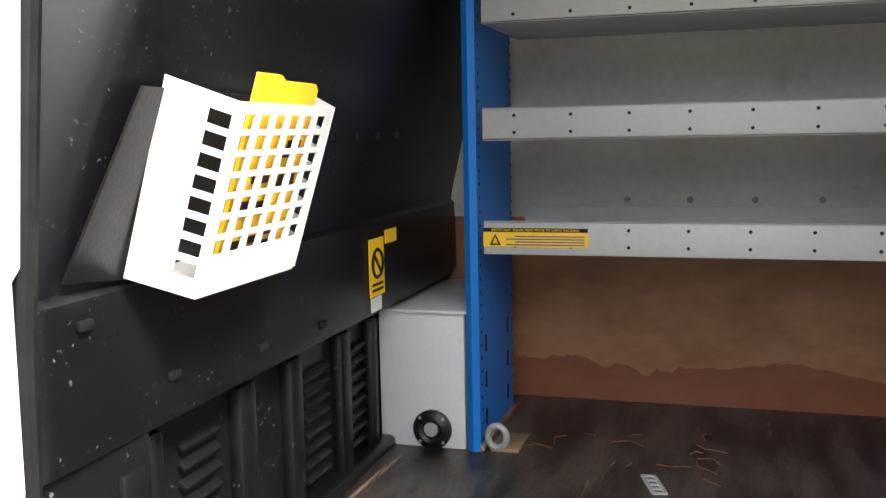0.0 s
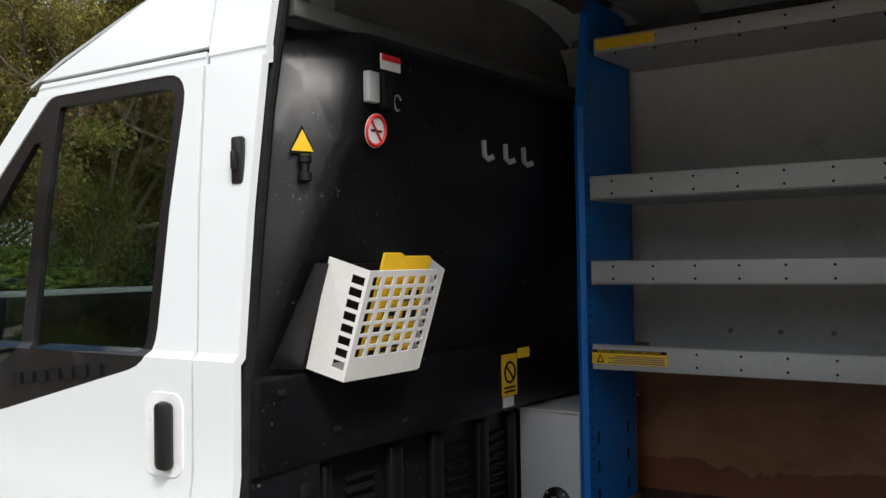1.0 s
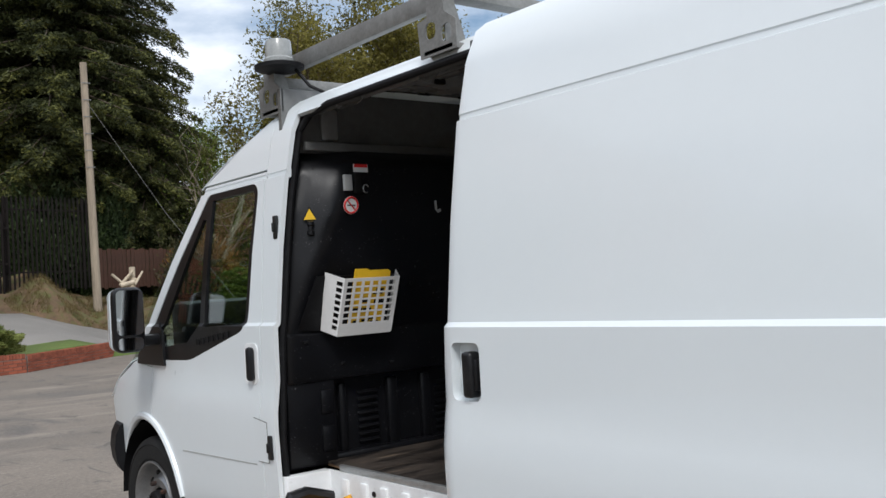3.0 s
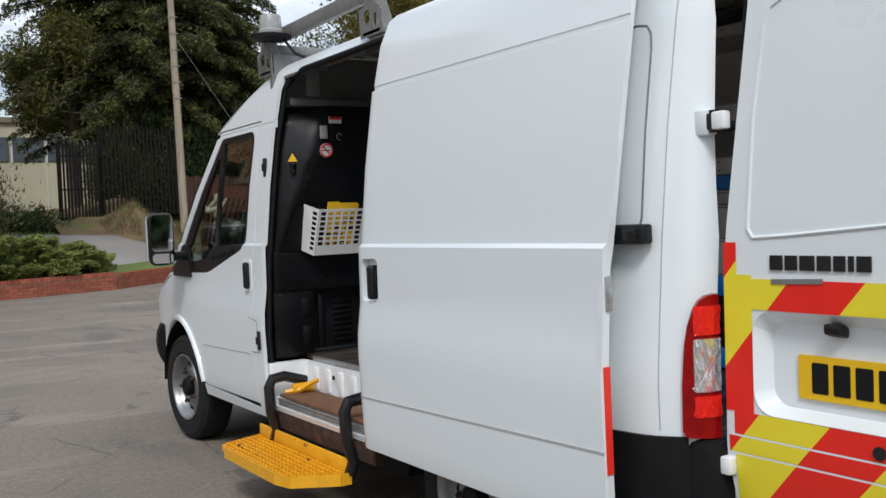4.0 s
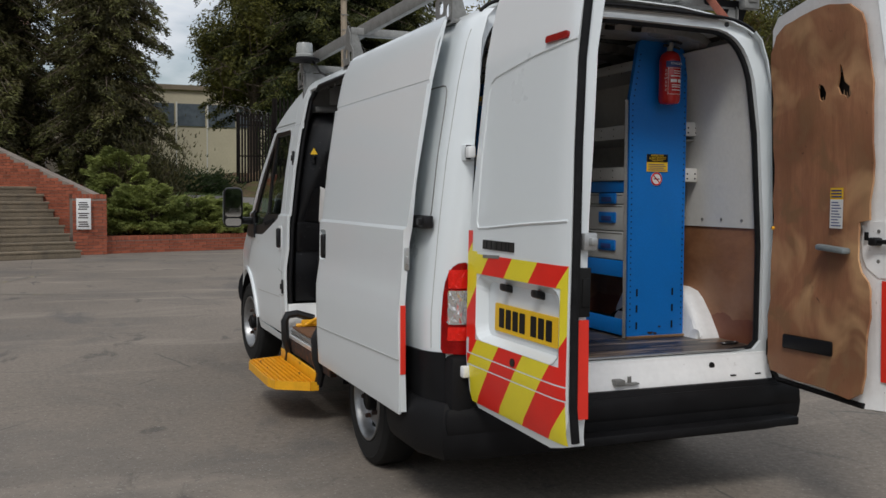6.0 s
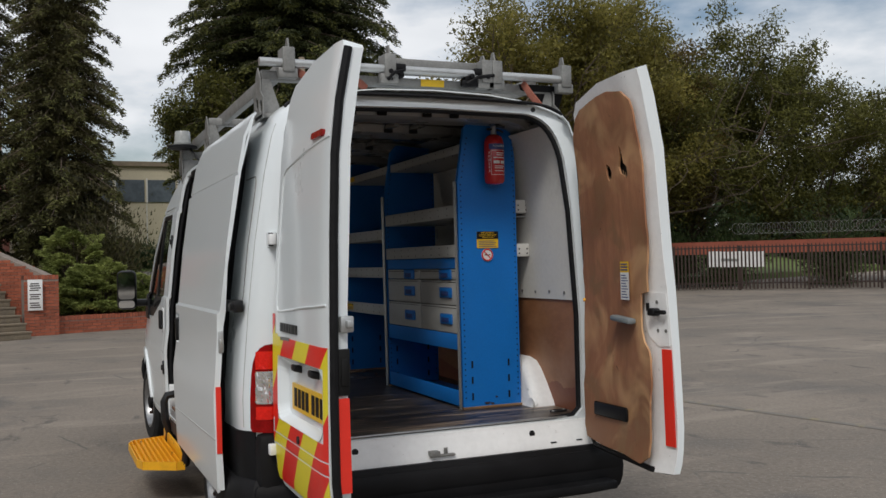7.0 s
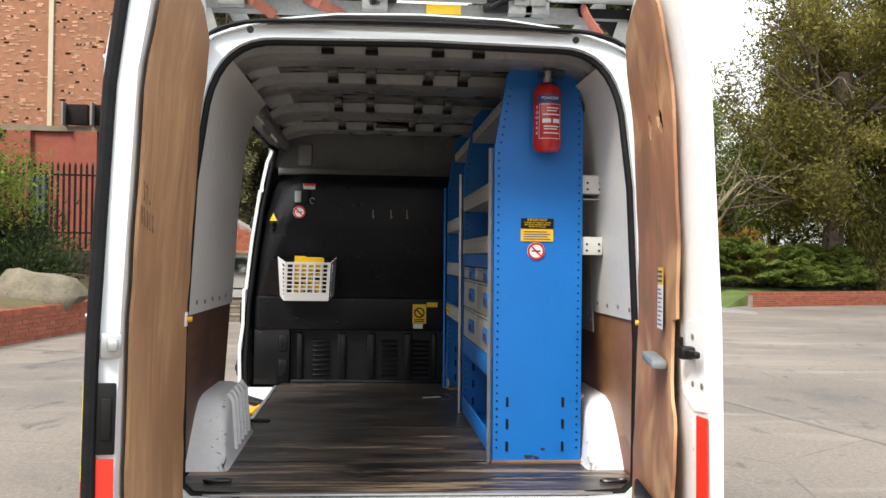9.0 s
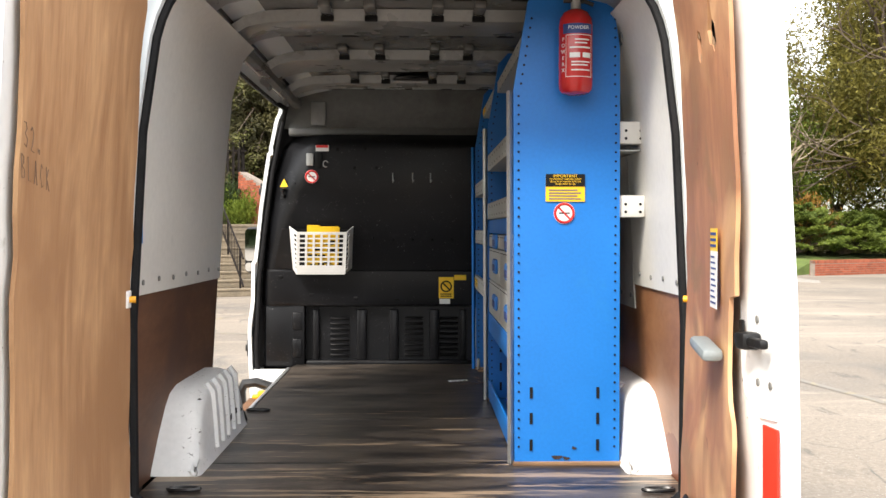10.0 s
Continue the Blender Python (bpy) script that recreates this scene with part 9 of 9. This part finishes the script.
conifer(-1.2, 24.4, 0.9, 12.5, 2.0, CYPR, 140000, skirt=0.03, power=0.42, leaf=0.056, droop=0.3, label="slender conifer behind the brick pier", seed=6, ragged=0.24, gap=0.24, tips=CYPRT)
# added beyond the view, to keep the hall out of the cab glass
conifer(-14.0, 28.0, 1.57, 10.0, 2.4, CYPR, 30000, skirt=0.04, power=0.5, leaf=0.075, label="dark conifer added on the terrace to cover the hall's reflection", seed=33)
broadleaf(-8.7, 17.4, 0.8, 4.0, 1.6, FRESH, 16000, 0.05, "small leafy tree in the planter bed", 34, base=0.08)
broadleaf(20.8, 33.8, 0.6, 16.8, 5.7, SPRING, 170000, 0.080, "broad spring-leaved tree with gaps of sky", 7, limbs=15, base=0.12, clump=0.42)
broadleaf(24.5, 37.5, 0.8, 16.5, 5.8, BRONZE, 150000, 0.080, "bronze-leaved tree behind the lawn", 8, limbs=14, base=0.12, clump=0.38)
broadleaf(29.5, 36.5, 0.6, 16.5, 7.0, OLIVE, 150000, 0.084, "dense olive-green tree behind the gate", 9, limbs=15, base=0.10, clump=0.38)
broadleaf(36.0, 33.0, 0.3, 13.5, 6.6, OLIVE, 120000, 0.084, "rounded leafy tree beyond the gate", 10, limbs=14, base=0.1, clump=0.38)
broadleaf(40.5, 25.0, 0.0, 13.0, 6.0, BRONZE, 70000, 0.085, "leafy tree beyond the fence", 12, limbs=12, base=0.1, clump=0.55)
broadleaf(13.8, 34.5, 1.0, 8.6, 3.2, FRESH, 4500, 0.052, "nearly bare pale tree with a few fresh leaves", 13, PALEBARK, limbs=12, clump=0.55)
broadleaf(14.0, 39.0, 1.4, 9.4, 3.2, FRESH, 50000, 0.068, "small fresh green tree", 14, clump=0.5)
broadleaf(17.5, 36.5, 0.7, 8.4, 3.0, FRESH, 60000, 0.065, "fresh green tree at the lawn's end", 15, base=0.1)
broadleaf(18.4, 33.4, 0.6, 15.6, 3.4, SPRING, 60000, 0.084, "tall thin-crowned spring-leaved tree", 17, base=0.42, clump=0.5)
broadleaf(5.2, 36.6, 1.6, 9.5, 2.2, OLIVE, 45000, 0.07, "leafy tree beside the dark conifer", 16, base=0.42, clump=0.4)
for i, (x, y, z, rx, ry, h, m_, lab) in enumerate((
        (-0.4, 21.3, 0.4, 1.1, 0.8, 1.3, GOLD, "yellow-green spreading juniper above the brick edging"), (0.9, 21.9, 0.4, 1.2, 0.8, 1.0, GOLD, "yellow-green spreading juniper above the brick edging"),
        (-1.0, 22.2, 0.4, 1.0, 0.9, 2.3, GOLD, "tall golden juniper behind the brick pier"), (2.0, 22.6, 0.4, 1.2, 0.9, 0.8, GOLD, "low pale juniper on the verge"), (-0.2, 23.0, 0.4, 1.3, 0.9, 2.9, CYPR, "dark green conifer shrub in the bed"),
        (1.6, 30.5, 1.35, 2.0, 1.2, 1.2, DARKG, "dark clipped hedge below the cream building"), (-0.5, 31.0, 1.4, 2.0, 1.2, 1.3, DARKG, "dark clipped hedge below the cream building"),
        (11.0, 31.2, 1.6, 1.2, 0.9, 1.7, CYPR, "grey-green rounded shrub on the bank"), (12.0, 31.8, 1.5, 1.3, 1.0, 1.9, ORANGE, "orange-flowered shrub on the bank"), (13.8, 31.6, 0.9, 1.2, 1.0, 1.5, ORANGE, "orange-flowered shrub on the bank"),
        (-7.4, 17.2, 0.7, 1.2, 1.0, 1.2, DARKG, "green shrub in the planter bed"), (-8.8, 15.6, 0.9, 1.3, 1.2, 1.4, FRESH, "green shrub in the planter bed"), (-8.2, 18.6, 0.9, 1.4, 1.2, 1.8, DARKG, "green shrub beside the stair"), (-9.5, 12.5, 0.9, 1.2, 1.2, 1.0, FRESH, "green shrub in the planter bed"),
        (-4.6, 22.6, 1.57, 1.0, 0.7, 0.9, FRESH, "bright yellow-green shrub above the stair"), (-5.4, 22.9, 1.57, 0.9, 0.7, 1.1, DARKG, "green shrub above the stair"),
        (13.4, 31.2, 0.55, 1.7, 1.2, 1.9, JUNI, "spreading green juniper on the lawn"), (15.6, 31.9, 0.6, 1.8, 1.2, 1.6, JUNI, "spreading green juniper on the lawn"), (17.7, 32.8, 0.6, 1.8, 1.2, 1.7, JUNI, "spreading green juniper on the lawn"), (20.2, 32.9, 0.5, 2.3, 1.0, 4.8, OLIVE, "leafy undergrowth below the spring-leaved tree"), (22.8, 35.4, 0.6, 2.6, 1.2, 5.6, BRONZE, "bronze undergrowth below the trees"), (21.8, 34.0, 0.5, 1.6, 1.3, 2.6, DARKG, "dark evergreen shrub behind the brick edging"), (23.4, 34.6, 0.5, 1.8, 1.4, 3.0, DARKG, "dark evergreen shrub behind the brick edging"),
        (12.9, 33.6, 0.8, 1.0, 0.8, 2.4, ORANGE, "orange shrub behind the junipers"), (6.6, 33.6, 1.6, 1.5, 0.8, 3.6, DARKG, "dark undergrowth behind the palisade fence"), (8.9, 34.0, 1.6, 1.6, 0.8, 3.8, DARKG, "dark undergrowth behind the palisade fence"), (7.8, 35.4, 1.6, 2.2, 1.0, 4.8, DARKG, "dark undergrowth behind the palisade fence"), (10.6, 34.8, 1.5, 2.0, 1.0, 4.0, DARKG, "dark undergrowth behind the palisade fence"), (22.7, 30.6, 0.0, 1.2, 0.9, 3.3, DARKG, "dark ivy-clad bush at the gate's end"), (25.5, 32.6, 0.2, 1.6, 1.4, 3.2, DARKG, "dark ivy-clad shrub beside the gate"), (28.0, 31.5, 0.1, 2.0, 1.5, 3.6, DARKG, "dark shrub behind the gate"), (31.5, 28.5, 0.1, 2.2, 1.6, 3.6, DARKG, "dark shrub behind the gate"), (35.5, 24.0, 0.0, 2.2, 1.6, 3.2, DARKG, "dark shrub behind the fence"))):
    if m_ in (JUNI, GOLD):
        juniper(x, y, z, rx * 1.1, ry * 1.1, h, m_, lab, 40 + i, 80, 38000, 0.050 if m_ is GOLD else 0.075)
    else:
        shrub(x, y, z, rx, ry, h, m_, 24000 if "undergrowth" in lab else 8500, 0.055 if y < 25 else 0.07, lab, 40 + i)
# unseen trees added round the yard, for reflections and to limit skylight
for i, (x, y, h, r, m_) in enumerate(((-27, 4, 10, 5, SPRING), (-26, -8, 10, 5, BRONZE), (-30, -20, 9, 4.5, FRESH), (-14, -44, 9, 5, SPRING), (8, -46, 9, 4.5, BRONZE), (34, -34, 9, 5, SPRING), (30, 0, 10, 5, BRONZE), (-23, 15, 8, 4, FRESH), (-13.0, 17.2, 9, 3.6, SPRING), (-15.5, 21.5, 10, 3.8, FRESH))):
    broadleaf(x, y, 0, h, r, m_, 9000 if i < 7 else 36000, 0.22 if i < 7 else 0.10, "leafy tree added out of view for reflections and skylight", 70 + i, limbs=9)
# far woods close the view
n = 60000
ang = NP.uniform(0, 2 * math.pi, n)
rad = NP.uniform(72, 92, n)
hh = 7.5 + 2.5 * np.sin(ang * 9) + 1.6 * np.sin(ang * 23 + 1) + 1.2 * np.sin(ang * 41)
pts = np.stack([rad * np.cos(ang), rad * np.sin(ang) + 10, hh * NP.uniform(0.0, 1.0, n) ** 0.8], 1)
u, v = rand_leaves(pts, 0.75, 0.7)
fw = leaves("far_woods", pts, u, v, DARKG)
tagged(fw, "belt of distant woodland", "woods", kind="stuff")

# ---- bricks, the nearest as pieces of their own ----
counts = {}
joined = {}
for item in LAID:
    wall, base, x0, x1 = item[:4]
    near = wall.name in ("planter_wall_1", "stair_wall_2", "planter_wall_2", "kerb_wall_1")
    outer_face = item[4] is None or item[4] < 0
    if item[4] is None:
        c, dim = Vector(((x0 + x1) / 2, 0, (item[5] + item[6]) / 2)), (x1 - x0, item[7], item[6] - item[5])
    else:
        c, dim = Vector(((x0 + x1) / 2, item[4], (item[5] + item[6]) / 2)), (x1 - x0, 0.028, item[6] - item[5])
    if near and outer_face and counts.get(wall.name, 0) < 300:
        counts[wall.name] = counts.get(wall.name, 0) + 1
        o = new("brick", brick_mesh(*dim))
        o.parent = wall
        o.matrix_local = base @ Matrix.Translation(c)
    else:
        joined.setdefault(wall.name, (wall, []))[1].append((base, c, dim))
for wall, items in joined.values():
    verts, faces = [], []
    for base, c, dim in items:
        k = len(verts)
        for sx in (-0.5, 0.5):
            for sy in (-0.5, 0.5):
                for sz in (-0.5, 0.5):
                    verts.append(tuple(base @ (c + Vector((sx * dim[0], sy * dim[1], sz * dim[2])))))
        faces += [(k, k + 1, k + 3, k + 2), (k + 4, k + 6, k + 7, k + 5), (k, k + 4, k + 5, k + 1), (k + 2, k + 3, k + 7, k + 6), (k + 1, k + 5, k + 7, k + 3), (k, k + 2, k + 6, k + 4)]
    me = bpy.data.meshes.new("brick_courses")
    me.from_pydata(verts, [], faces)
    me.materials.append(BRICK)
    o = new("brick_courses", me)
    o.parent = wall
    tagged(o, "laid red brick courses", kind="stuff")
